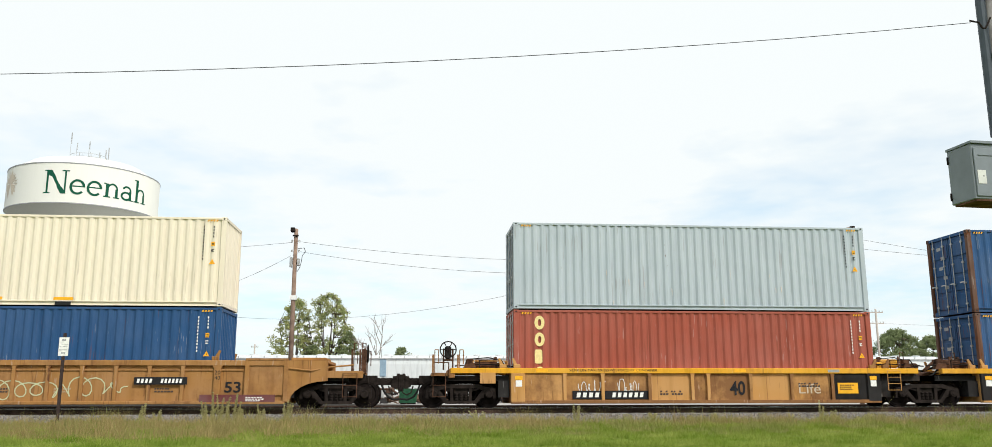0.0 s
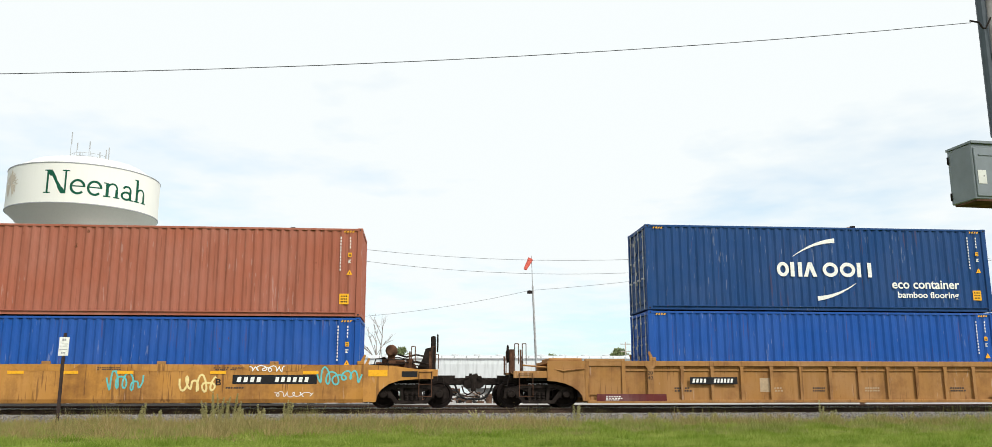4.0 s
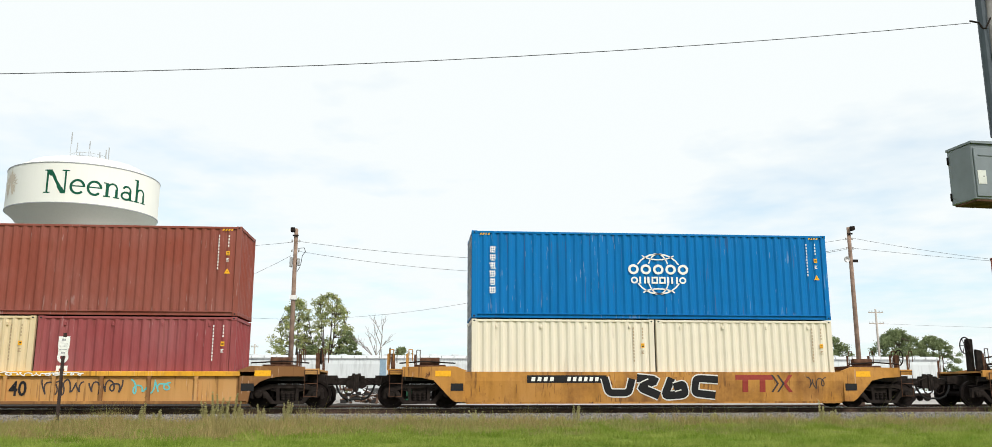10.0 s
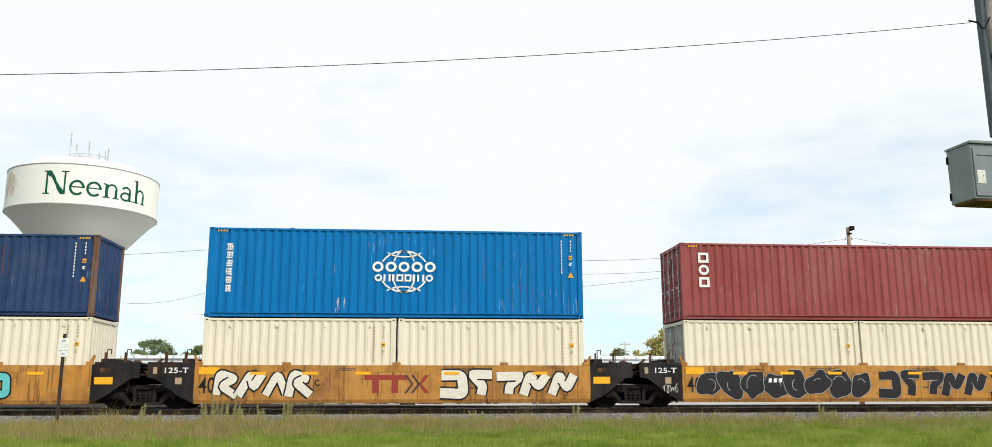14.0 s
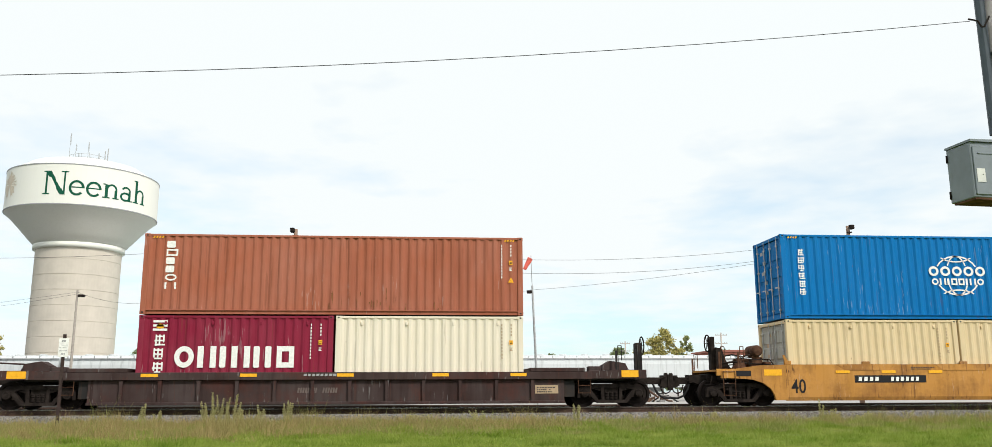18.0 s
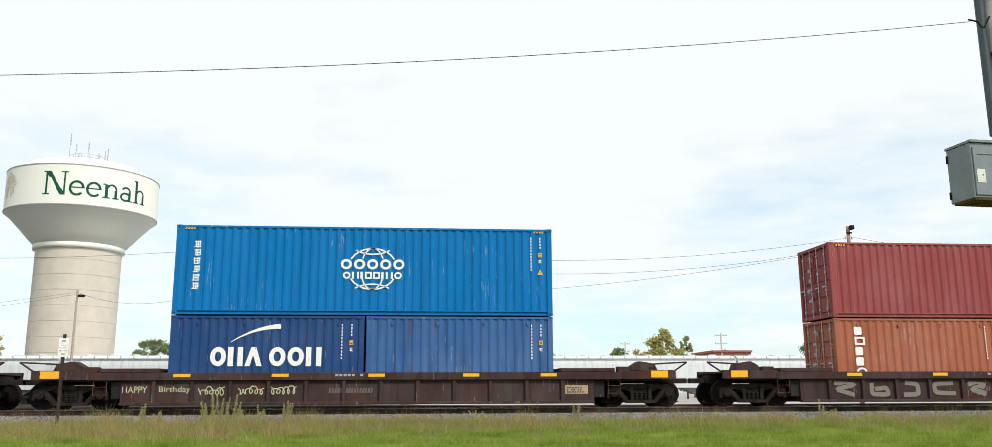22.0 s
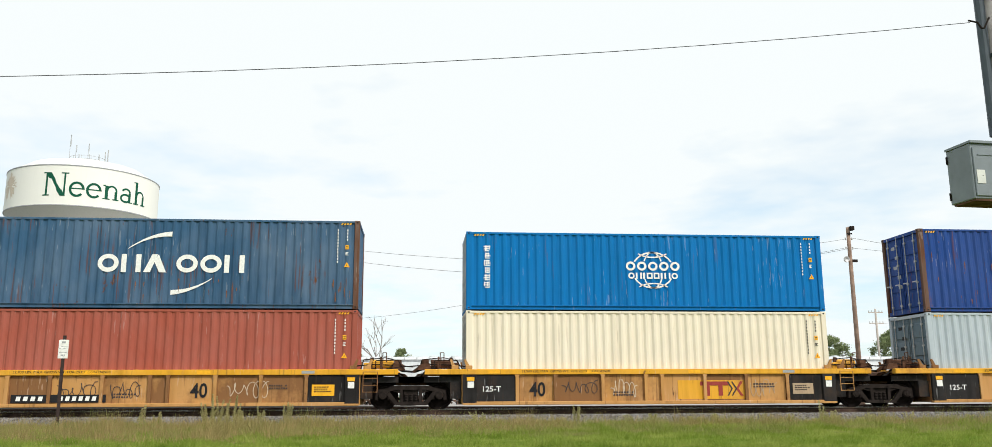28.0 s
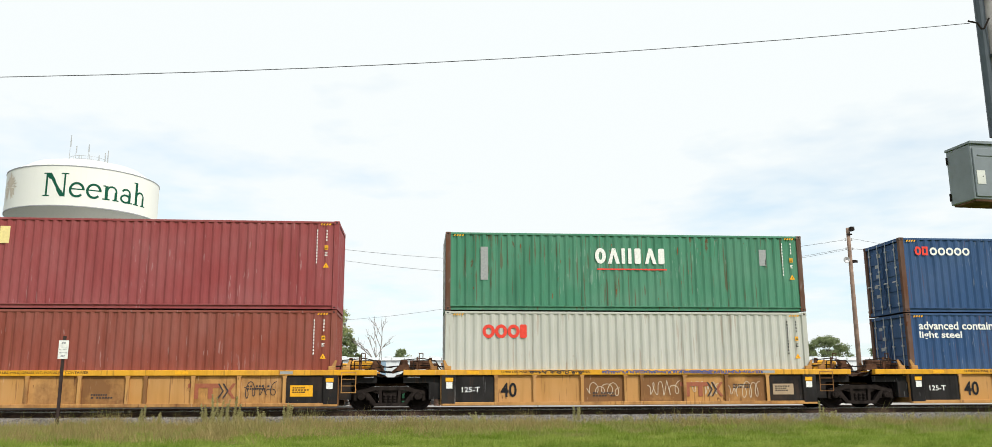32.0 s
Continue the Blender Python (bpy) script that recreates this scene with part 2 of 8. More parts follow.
def strip(bm, left, right, y=0.0, closed=False, rise=0.0):
    """One connected band between two lines of points; rise: how far each point stands proud of the last."""
    A = [bm.verts.new((x, y - rise * i, z)) for i, (x, z) in enumerate(left)]
    B = [bm.verts.new((x, y - rise * i, z)) for i, (x, z) in enumerate(right)]
    n = len(A)
    fs = [bm.faces.new((A[i], A[(i + 1) % n], B[(i + 1) % n], B[i])) for i in range(n if closed else n - 1)]
    for f in fs:
        f.normal_update()
    if sum(f.normal.y * f.calc_area() for f in fs) > 0:
        for f in fs:
            f.normal_flip()


def ring(bm, cx, cz, rx, rz, w, a0=0.0, a1=360.0, y=0.0, n=28):
    k = max(4, int(n * abs(a1 - a0) / 360))
    full = abs(a1 - a0) >= 360
    turns = [radians(a0 + (a1 - a0) * j / k) for j in range(k if full else k + 1)]
    strip(bm, [(cx + rx * math.cos(a), cz + rz * math.sin(a)) for a in turns],
          [(cx + (rx - w) * math.cos(a), cz + (rz - w) * math.sin(a)) for a in turns], y, full)


def swoosh(bm, x0, z0, x1, z1, lift, w, y=0.0, n=14):
    """A curved stroke, thin at its start and thick at its end."""
    up, lo = [], []
    for i in range(n + 1):
        s = i / n
        x, z = x0 + (x1 - x0) * s, z0 + (z1 - z0) * s + lift * 4 * s * (1 - s)
        h = w * (0.12 + 0.88 * s) / 2
        up.append((x, z + h)); lo.append((x, z - h))
    strip(bm, lo, up, y)


def ribbon(bm, pts, w, y=0.0, lo=None, hi=None, rise=0.00004):
    """One stroke of even width along a line of points, kept between the heights lo and hi."""
    left, right = [], []
    n = len(pts)
    for i, (px, pz) in enumerate(pts):
        (ax, az), (bx, bz) = pts[max(0, i - 1)], pts[min(n - 1, i + 1)]
        d = math.hypot(bx - ax, bz - az) or 1.0
        ox, oz = -(bz - az) / d, (bx - ax) / d
        k = 1.0
        if 0 < i < n - 1:
            ex, ez = px - ax, pz - az
            e = math.hypot(ex, ez) or 1.0
            k = min(1.5, 1 / max(0.3, abs(ox * -ez / e + oz * ex / e)))
        for lst, q in ((left, k * w / 2), (right, -k * w / 2)):
            z = pz + oz * q
            lst.append((px + ox * q, z if lo is None else min(max(z, lo), hi)))
    strip(bm, left, right, y, False, rise)


def islands(bm):
    """The loose pieces of a mesh, each as a mesh of its own."""
    seen, out = set(), []
    bm.verts.index_update()
    for v in bm.verts:
        if v in seen:
            continue
        stack, faces = [v], set()
        seen.add(v)
        while stack:
            for f in stack.pop().link_faces:
                if f not in faces:
                    faces.add(f)
                    for w in f.verts:
                        if w not in seen:
                            seen.add(w)
                            stack.append(w)
        one = bmesh.new()
        made = {w: one.verts.new(w.co) for w in sorted({w for f in faces for w in f.verts}, key=lambda w: w.index)}
        for f in faces:
            one.faces.new([made[w] for w in f.verts])
        out.append(one)
    bm.free()
    return out


def blocks(bm, code, x0, x1, z0, z1, y=0.0, gap=0.18):
    """A row of plain shapes: o and c rings, h two bars, b a hollow block, i and l solid ones, a a wedge, _ a space."""
    wide = {"o": 1.0, "c": 1.0, "i": 0.42, "h": 0.95, "b": 0.9, "a": 1.1, "_": 0.5, "l": 0.75}
    tot = sum(wide[c] for c in code) + gap * (len(code) - 1)
    k = (x1 - x0) / tot
    x, H = x0, z1 - z0
    for c in code:
        w = wide[c] * k
        t = min(0.24 * H, 0.34 * w)
        if c in "oc":
            ring(bm, x + w / 2, (z0 + z1) / 2, w / 2, H / 2, t, 0, 360, y)
        elif c == "a":
            flat(bm, [(x, z0), (x + 0.3 * w, z0), (x + 0.6 * w, z1), (x + 0.36 * w, z1)], y)
            flat(bm, [(x + 0.7 * w, z0), (x + w, z0), (x + 0.64 * w, z1), (x + 0.45 * w, z0 + 0.62 * H)], y - 0.0005)
        elif c == "h":
            for a in (0, 1):
                xa = x + a * (w - 1.15 * t)
                rect(bm, xa, xa + 1.15 * t, z0, z1, y)
        elif c == "b":
            strip(bm, [(x, z0), (x + w, z0), (x + w, z1), (x, z1)], [(x + t, z0 + t), (x + w - t, z0 + t), (x + w - t, z1 - t), (x + t, z1 - t)], y, True)
        elif c != "_":
            q = 0.12 * min(w, H)
            k2 = 0.75
            flat(bm, [(x + q, z0), (x + w * k2 - q, z0), (x + w * k2, z0 + q), (x + w * k2, z1 - q), (x + w * k2 - q, z1), (x + q, z1), (x, z1 - q), (x, z0 + q)], y)
        x += w + gap * k


def column(bm, code, xc, w, ztop, zbot, y=0.0):
    """The same shapes, one under the other."""
    n = len(code)
    h = (ztop - zbot) / n
    for i, c in enumerate(code):
        z1 = ztop - i * h
        blocks(bm, c, xc - w / 2, xc + w / 2, z1 - h * 0.82, z1, y)


def seals(bm, xc, w, ztop, zbot, n, rnd, y=0.0):
    """A column of square signs, each a few strokes."""
    h = (ztop - zbot) / n
    for i in range(n):
        z1 = ztop - i * h
        z0 = z1 - h * 0.84
        t = w * 0.13
        for k in range(3):
            zz = z0 + (z1 - z0) * (0.12 + 0.36 * k)
            a, b = sorted((rnd.uniform(0, 0.25), rnd.uniform(0.75, 1)))
            rect(bm, xc - w / 2 + a * w, xc - w / 2 + b * w, zz - t / 2, zz + t / 2, y)
        for k in (rnd.uniform(0.12, 0.3), rnd.uniform(0.45, 0.55), rnd.uniform(0.7, 0.88)):
            rect(bm, xc - w / 2 + k * w - t / 2, xc - w / 2 + k * w + t / 2, z0 + rnd.uniform(0, 0.3) * w, z1, y - 0.0005)


def bars(bm, x0, x1, z0, z1, n, rnd, y=0.0):
    """A line of unreadable writing: n short bars."""
    w = (x1 - x0) / n
    for i in range(n):
        if n > 6 and rnd.random() < 0.1:
            continue
        q, k = rnd.uniform(0.6, 0.8) * w, 0.16 * (z1 - z0)
        flat(bm, [(x0 + i * w, z0), (x0 + i * w + q, z0), (x0 + i * w + q + k, z1), (x0 + i * w + k, z1)], y)


def scribble(bm, x0, x1, z0, z1, w, n, rnd, y=0.0):
    """Looping hand strokes of spray or chalk, n loops long, of uneven height."""
    step, mid = (x1 - x0) / n, (z0 + z1) / 2
    tall = [rnd.uniform(0.3, 1.0) for _ in range(n + 2)]
    wide = [rnd.uniform(0.25, 0.75) * rnd.choice((1, 1, -0.6)) for _ in range(n + 2)]
    rise = [rnd.uniform(-0.3, 0.3) for _ in range(n + 2)]
    line = []
    m = 12
    for k in range(n * m + 1):
        i, f = divmod(k, m)
        f /= m
        up, sw, lift = (lst[i] + (lst[i + 1] - lst[i]) * f for lst in (tall, wide, rise))
        turn = 2 * math.pi * f
        half = (z1 - z0) / 2
        p = (min(max(x0 + (i + f) * step + sw * step * math.sin(turn), x0), x1), min(max(mid + half * (lift + up * math.cos(turn)), z0), z1))
        if not line or math.hypot(p[0] - line[-1][0], p[1] - line[-1][1]) > 0.5 * w:
            line.append(p)
    ribbon(bm, line, w, y, z0 - w, z1 + w)


TEXTS = {}


def text_mesh(s, shear=0.0, bold=0.0):
    key = (s, shear, bold)
    if key not in TEXTS:
        cu = bpy.data.curves.new("lettering", "FONT")
        cu.body, cu.shear, cu.offset, cu.align_x = s, shear, bold, "LEFT"
        cu.resolution_u = 3
        ob = bpy.data.objects.new("lettering", cu)
        scene.collection.objects.link(ob)
        bpy.context.view_layer.update()
        me = bpy.data.meshes.new_from_object(ob)
        bpy.data.objects.remove(ob)
        bpy.data.curves.remove(cu)
        me.materials.clear()
        co = np.empty(len(me.vertices) * 3)
        me.vertices.foreach_get("co", co)
        co = co.reshape(-1, 3)
        co[:, :2] -= co[:, :2].min(0)
        size = co[:, :2].max(0)
        co[:, :2] /= size
        me.vertices.foreach_set("co", np.stack([co[:, 0], np.zeros(len(co)), co[:, 1]], 1).ravel())
        me.update()
        TEXTS[key] = (me, size)
    return TEXTS[key]


def text(parent, s, x, z, h, mat, y, w=None, shear=0.0, bold=0.0, label=""):
    """Words on a face turned to -y, lower left corner at x and z, h high and w wide."""
    me, size = text_mesh(s, shear, bold)
    ob = link_part("lettering", me, mat, parent, label, (x, y, z))
    ob.scale = (w or h * size[0] / size[1], 1, h)
    return ob


# ---- containers ----
CONT = {}


def corrugated(bm, a0, a1, z0, z1, depth, period, place):
    """A folded sheet between a0 and a1; place turns (along, depth, z) into a point."""
    n = max(1, round((a1 - a0) / period))
    p = (a1 - a0) / n
    prof = [(a0, 0.0)]
    for i in range(n):
        s = a0 + i * p
        prof += [(s + 0.26 * p, 0), (s + 0.5 * p, depth), (s + 0.76 * p, depth), (s + p, 0)]
    lo = [bm.verts.new(place(a, d, z0)) for a, d in prof]
    hi = [bm.verts.new(place(a, d, z1)) for a, d in prof]
    for i in range(len(prof) - 1):
        bm.faces.new((lo[i], lo[i + 1], hi[i + 1], hi[i]))


def channel(x0, x1, y):
    """A side sill with its web set back under a lip."""
    bm = bmesh.new()
    prof = [(0.002, 0.152), (0.002, 0.126), (0.05, 0.122), (0.05, 0.032), (0.03, 0.03), (0.03, 0.012), (0.075, 0.012), (0.075, 0.152)]
    A, B = ([bm.verts.new((x, y + a, z)) for a, z in prof] for x in (x0, x1))
    n = len(prof)
    for i in range(n):
        bm.faces.new((A[i], A[(i + 1) % n], B[(i + 1) % n], B[i]))
    bm.faces.new(A[::-1])
    bm.faces.new(B)
    return bm


def container_meshes(L, H):
    key = (L, H)
    if key in CONT:
        return CONT[key]
    h, w = L / 2, 1.219
    M = {}
    bm = bmesh.new()
    corrugated(bm, -h + 0.13, h - 0.13, 0.13, H - 0.08, 0.04, 0.278, lambda a, d, z: (a, -w + 0.012 + d, z))
    M["side_wall"] = mesh_of(bm, "side_wall")
    bm = bmesh.new()
    corrugated(bm, -h + 0.13, h - 0.13, 0.13, H - 0.08, 0.036, 0.278, lambda a, d, z: (-a, w - 0.012 - d, z))
    M["side_wall_far"] = mesh_of(bm, "side_wall")
    bm = bmesh.new()
    corrugated(bm, -w + 0.13, w - 0.13, 0.13, H - 0.1, 0.045, 0.25, lambda a, d, z: (h - 0.02 - d, a, z))
    M["front_wall"] = mesh_of(bm, "front_wall")
    M["roof"] = mesh_of(boxes((-h + 0.12, h - 0.12, -w + 0.05, w - 0.05, H - 0.05, H - 0.012)), "roof")
    M["floor_frame"] = mesh_of(boxes((-h + 0.12, h - 0.12, -w + 0.06, w - 0.06, 0.03, 0.14)), "floor_frame")
    M["top_rail"] = mesh_of(boxes((-h + 0.17, h - 0.17, -w + 0.004, -w + 0.07, H - 0.085, H - 0.012), bev=0.008), "top_rail")
    M["bottom_rail"] = mesh_of(channel(-h + 0.17, h - 0.17, -w), "bottom_rail")
    M["top_rail_far"] = mesh_of(boxes((-h + 0.17, h - 0.17, w - 0.07, w - 0.004, H - 0.085, H - 0.012)), "top_rail")
    M["bottom_rail_far"] = mesh_of(boxes((-h + 0.17, h - 0.17, w - 0.06, w - 0.003, 0.015, 0.15)), "bottom_rail")
    M["corner_post"] = mesh_of(boxes((-0.085, 0.085, -0.075, 0.075, 0.11, H - 0.11), bev=0.012), "corner_post")
    bm = boxes((-0.089, 0.089, -0.081, 0.081, 0, 0.118), bev=0.01)
    solid = set(bm.faces)
    for s in (-1, 1):
        ring_ = [bm.verts.new((0.034 * math.cos(k * math.pi / 4), s * 0.0825, 0.06 + 0.026 * math.sin(k * math.pi / 4))) for k in range(8)]
        bm.faces.new(ring_ if s < 0 else ring_[::-1])
        ring_ = [bm.verts.new((s * 0.0905, 0.028 * math.cos(k * math.pi / 4), 0.06 + 0.034 * math.sin(k * math.pi / 4))) for k in range(8)]
        bm.faces.new(ring_ if s > 0 else ring_[::-1])
    for f in bm.faces:
        f.material_index = 0 if f in solid else 1
    M["corner_casting"] = mesh_of(bm, "corner_casting")
    M["corner_casting"].materials.append(None)
    M["corner_casting"].materials.append(BLACK)
    M["end_header"] = mesh_of(boxes((h - 0.1, h - 0.005, -w + 0.15, w - 0.15, H - 0.11, H - 0.015)), "end_header")
    M["end_sill"] = mesh_of(boxes((h - 0.1, h - 0.005, -w + 0.15, w - 0.15, 0.02, 0.14)), "end_sill")
    M["door_header"] = mesh_of(boxes((-h + 0.005, -h + 0.1, -w + 0.15, w - 0.15, H - 0.12, H - 0.015)), "door_header")
    M["door_sill"] = mesh_of(boxes((-h + 0.005, -h + 0.1, -w + 0.15, w - 0.15, 0.02, 0.15)), "door_sill")
    bm = bmesh.new()
    box(bm, -h + 0.075, -h + 0.1, -0.525, 0.525, 0.16, H - 0.13)
    for k in range(4):
        z = 0.22 + k * (H - 0.42) / 4
        box(bm, -h + 0.04, -h + 0.076, -0.47, 0.47, z, z + (H - 0.42) / 4 - 0.12, bev=0.016)
    M["door"] = mesh_of(bm, "door")
    bm = tube(bmesh.new(), (-h + 0.004, 0, 0.06), (-h + 0.004, 0, H - 0.06), 0.017, 7)
    for k in range(4):
        box(bm, -h - 0.014, -h + 0.03, -0.05, 0.05, 0.3 + k * (H - 0.7) / 3, 0.36 + k * (H - 0.7) / 3)
    box(bm, -h - 0.012, -h + 0.004, -0.01, 0.26, 1.08, 1.12)
    M["lock_rod"] = mesh_of(bm, "lock_rod")
    M["door_gasket"] = mesh_of(boxes((-h + 0.1, -h + 0.11, -1.07, 1.07, 0.14, H - 0.11)), "door_gasket")
    rnd = random.Random(int(H * 100))
    bm = bmesh.new()
    for k in range(5):
        y, z = 0.3 + rnd.uniform(-0.05, 0.3), H - 0.5 - k * 0.36
        vs = [bm.verts.new((-h + 0.036, a, b)) for a, b in ((y - 0.12, z), (y - 0.12, z + 0.12), (y + 0.12, z + 0.12), (y + 0.12, z))]
        bm.faces.new(vs)
    M["door_print"] = mesh_of(bm, "door_print")
    CONT[key] = M
    return M


HAZ = {}


def code_mesh(L, H, dense):
    """The columns of small print, the height mark and the warning triangle near a container's end."""
    key = (L, H, dense)
    if key not in HAZ:
        x = L / 2
        bm = bmesh.new()
        top = H * 0.9
        n = 11
        for i in range(n):
            z = top - i * 0.105
            rect(bm, x - 0.722, x - 0.686, z - 0.066, z)
        a0 = mesh_of(bm, "id_marking")
        bm = bmesh.new()
        for i in range(4):
            z = top - i * 0.105
            rect(bm, x - 0.415, x - 0.379, z - 0.066, z)
        a = mesh_of(bm, "id_marking")
        bm = bmesh.new()
        rect(bm, x - 0.46, x - 0.345, top - 0.66, top - 0.52)
        d = mesh_of(bm, "height_label")
        bm = bmesh.new()
        zt = max(0.5, top - 1.25)
        flat(bm, [(x - 0.495, zt), (x - 0.305, zt), (x - 0.4, zt + 0.17)])
        b = mesh_of(bm, "warning_sign")
        bm = bmesh.new()
        for k in range(4):
            flat(bm, [(k * 0.09, H - 0.145), (k * 0.09 + 0.05, H - 0.145), (k * 0.09 + 0.08, H - 0.085), (k * 0.09 + 0.03, H - 0.085)])
        c = mesh_of(bm, "height_stripe")
        bm = bmesh.new()
        for k in (0.03, 0.075):
            rect(bm, x - 0.44, x - 0.365, top - 0.66 + k, top - 0.66 + k + 0.022, -0.002)
        rect(bm, x - 0.41, x - 0.39, zt + 0.035, zt + 0.09, -0.002) if L > 7 else None
        e = mesh_of(bm, "label_print")
        bm = bmesh.new()
        for k in range(3):
            rect(bm, x - 0.45, x - 0.36 - 0.03 * (k % 2), top - 0.86 + k * 0.04, top - 0.835 + k * 0.04)
        g = mesh_of(bm, "plate_marking")
        HAZ[key] = (a0, a, b, c, d, e, g)
    return HAZ[key]


MARK_Y = FACE + 0.006
VENT = mesh_of(boxes((-0.035, 0.035, -0.012, 0.03, 0, 0.11), bev=0.008), "vent")
TRAIN = []          # things that roll, with their own x, y, z at the start


DOOR_PALE = paint("door_pale_grey", (0.4, 0.4, 0.36), 0.12, 0.06, 0.5, 0.2)
# the grey containers' paint again, with the shade on their door ends mixed in
DOOR_SHADED = paint("door_shaded_grey", (0.13, 0.185, 0.225), 0.12, 0.06, 0.5, 0.2)
DOORS = {"container_tan": DOOR_PALE, "container_cream": DOOR_PALE, "container_beige": DOOR_PALE, "container_grey": DOOR_SHADED}


def container(L, H, mat, xc, zbase, label, group="containers on the train", door=None, rusty=None, ink=None, stripes=True, marks=True):
    M = container_meshes(L, H)
    h, w = L / 2, 1.219
    root = thing("shipping_container", label, "container", group)
    post = rusty or mat
    link_part("side_wall", M["side_wall"], mat, root)
    link_part("side_wall", M["side_wall_far"], mat, root)
    link_part("front_wall", M["front_wall"], mat, root)
    link_part("roof", M["roof"], mat, root)
    link_part("floor_frame", M["floor_frame"], CAST, root)
    for k in ("top_rail", "bottom_rail"):
        link_part(k, M[k], mat, root)
        link_part(k, M[k + "_far"], mat, root)
    for k in ("end_header", "end_sill", "door_header", "door_sill"):
        link_part(k, M[k], mat, root)
    for sx in (-1, 1):
        for sy in (-1, 1):
            link_part("corner_post", M["corner_post"], post, root, "", (sx * (h - 0.089), sy * (w - 0.08), 0))
            for z in (0, H - 0.118):
                link_part("corner_casting", M["corner_casting"], rusty or mat, root, "", (sx * (h - 0.089), sy * (w - 0.081), z))
    for sy in (-0.55, 0.55):
        d = link_part("door", M["door"], door or DOORS.get(mat.name, mat), root, "", (0, sy, 0))
        for r in (-0.3, 0.28):
            link_part("lock_rod", M["lock_rod"], GALV, d, "", (0, r, 0))
    link_part("door_gasket", M["door_gasket"], BLACK, root)
    tagged(link_part("door_print", M["door_print"], ink or GREYM, root), kind="stuff")
    if marks:
        a0, a, b, c, d, e, g = code_mesh(L, H, 1)
        tagged(link_part("id_marking", a0, ink or WHITE, root, "", (0, MARK_Y, 0)), kind="stuff")
        tagged(link_part("size_marking", a, ink or WHITE, root, "", (0, MARK_Y, 0)), kind="stuff")
        link_part("height_label", d, YELLOW, root, "", (0, MARK_Y, 0))
        tagged(link_part("label_print", e, BLACK, root, "", (0, MARK_Y, 0)), kind="stuff")
        tagged(link_part("plate_marking", g, ink or WHITE, root, "", (0, MARK_Y, 0)), kind="stuff")
        if L < 7:
            for k in (-2.2, -0.75, 0.75, 2.2):
                link_part("vent", VENT, mat, root, "", (k, FACE, H - 0.3))
        if L > 7:
            link_part("warning_sign", b, ORANGE, root, "small orange warning signs", (0, MARK_Y, 0))
        if stripes:
            for x0 in (-h + 0.26, h - 0.62):
                link_part("height_stripe", c, YELLOW, root, "", (x0, FACE - 0.001, 0))
    TRAIN.append((root, xc, zbase))
    root["half"] = h
    root["high"] = H
    return root


def mark(root, mat, draw, label="painted sign"):
    bm = bmesh.new()
    draw(bm)
    ob = part("painted_mark", bm, mat, root, label)
    ob.location.y = MARK_Y
    return ob


def signs(root, mat, draw, label="painted sign", lift=0.0):
    """A row of painted shapes, each a part of its own."""
    bm = bmesh.new()
    draw(bm)
    for one in islands(bm):
        part("painted_shape", one, mat, root, label).location.y = MARK_Y - lift


# ---- trucks and well cars ----
def wheelset_mesh():
    bm = bmesh.new()
    for s in (-1, 1):
        y = s * 0.72
        lathe(bm, [(0.001, y - 0.05), (0.13, y - 0.055), (0.15, y - 0.03), (0.33, y - 0.02), (0.36, y - 0.055), (0.44, y - 0.06), (0.44, y + 0.05), (0.465 if s > 0 else 0.44, y + 0.06), (0.36, y + 0.062), (0.33, y + 0.03), (0.15, y + 0.03), (0.001, y + 0.05)], 28, "y")
    tube(bm, (0, -1.06, 0), (0, 1.06, 0), 0.075, 10)
    # bolts on the hub make the turning visible
    for k in range(6):
        a = k * math.pi / 3
        for y in (-0.785, 0.785):
            tube(bm, (0.1 * math.cos(a), y - 0.01, 0.1 * math.sin(a)), (0.1 * math.cos(a), y + 0.01, 0.1 * math.sin(a)), 0.014, 5)
    return mesh_of(bm, "wheelset")


def side_frame_mesh():
    bm = bmesh.new()
    prism(bm, [(-1.12, 0.50), (-1.1, 0.62), (-0.78, 0.68), (-0.55, 0.76), (0.55, 0.76), (0.78, 0.68), (1.1, 0.62), (1.12, 0.50), (0.84, 0.53), (0.5, 0.63), (-0.5, 0.63), (-0.84, 0.53)], -1.06, -0.9)
    for s in (-1, 1):
        prism(bm, [(s * 0.84, 0.54), (s * 0.68, 0.56), (s * 0.4, 0.2), (s * 0.5, 0.14)], -1.06, -0.9)
        prism(bm, [(s * 0.36, 0.64), (s * 0.26, 0.64), (s * 0.24, 0.2), (s * 0.34, 0.2)], -1.05, -0.91)
        prism(bm, [(s * 1.12, 0.52), (s * 1.14, 0.32), (s * 1.04, 0.3), (s * 1.03, 0.52)], -1.05, -0.92)
        prism(bm, [(s * 0.76, 0.52), (s * 0.74, 0.32), (s * 0.66, 0.34), (s * 0.68, 0.52)], -1.05, -0.92)
        prism(bm, [(s * 0.62, 0.60), (s * 0.36, 0.62), (s * 0.36, 0.52)], -1.02, -0.94)
        box(bm, s * 0.9 - 0.1, s * 0.9 + 0.1, -1.07, -0.9, 0.36, 0.54, bev=0.02)
    prism(bm, [(-0.5, 0.14), (0.5, 0.14), (0.44, 0.24), (-0.44, 0.24)], -1.09, -0.88)
    return mesh_of(bm, "side_frame")


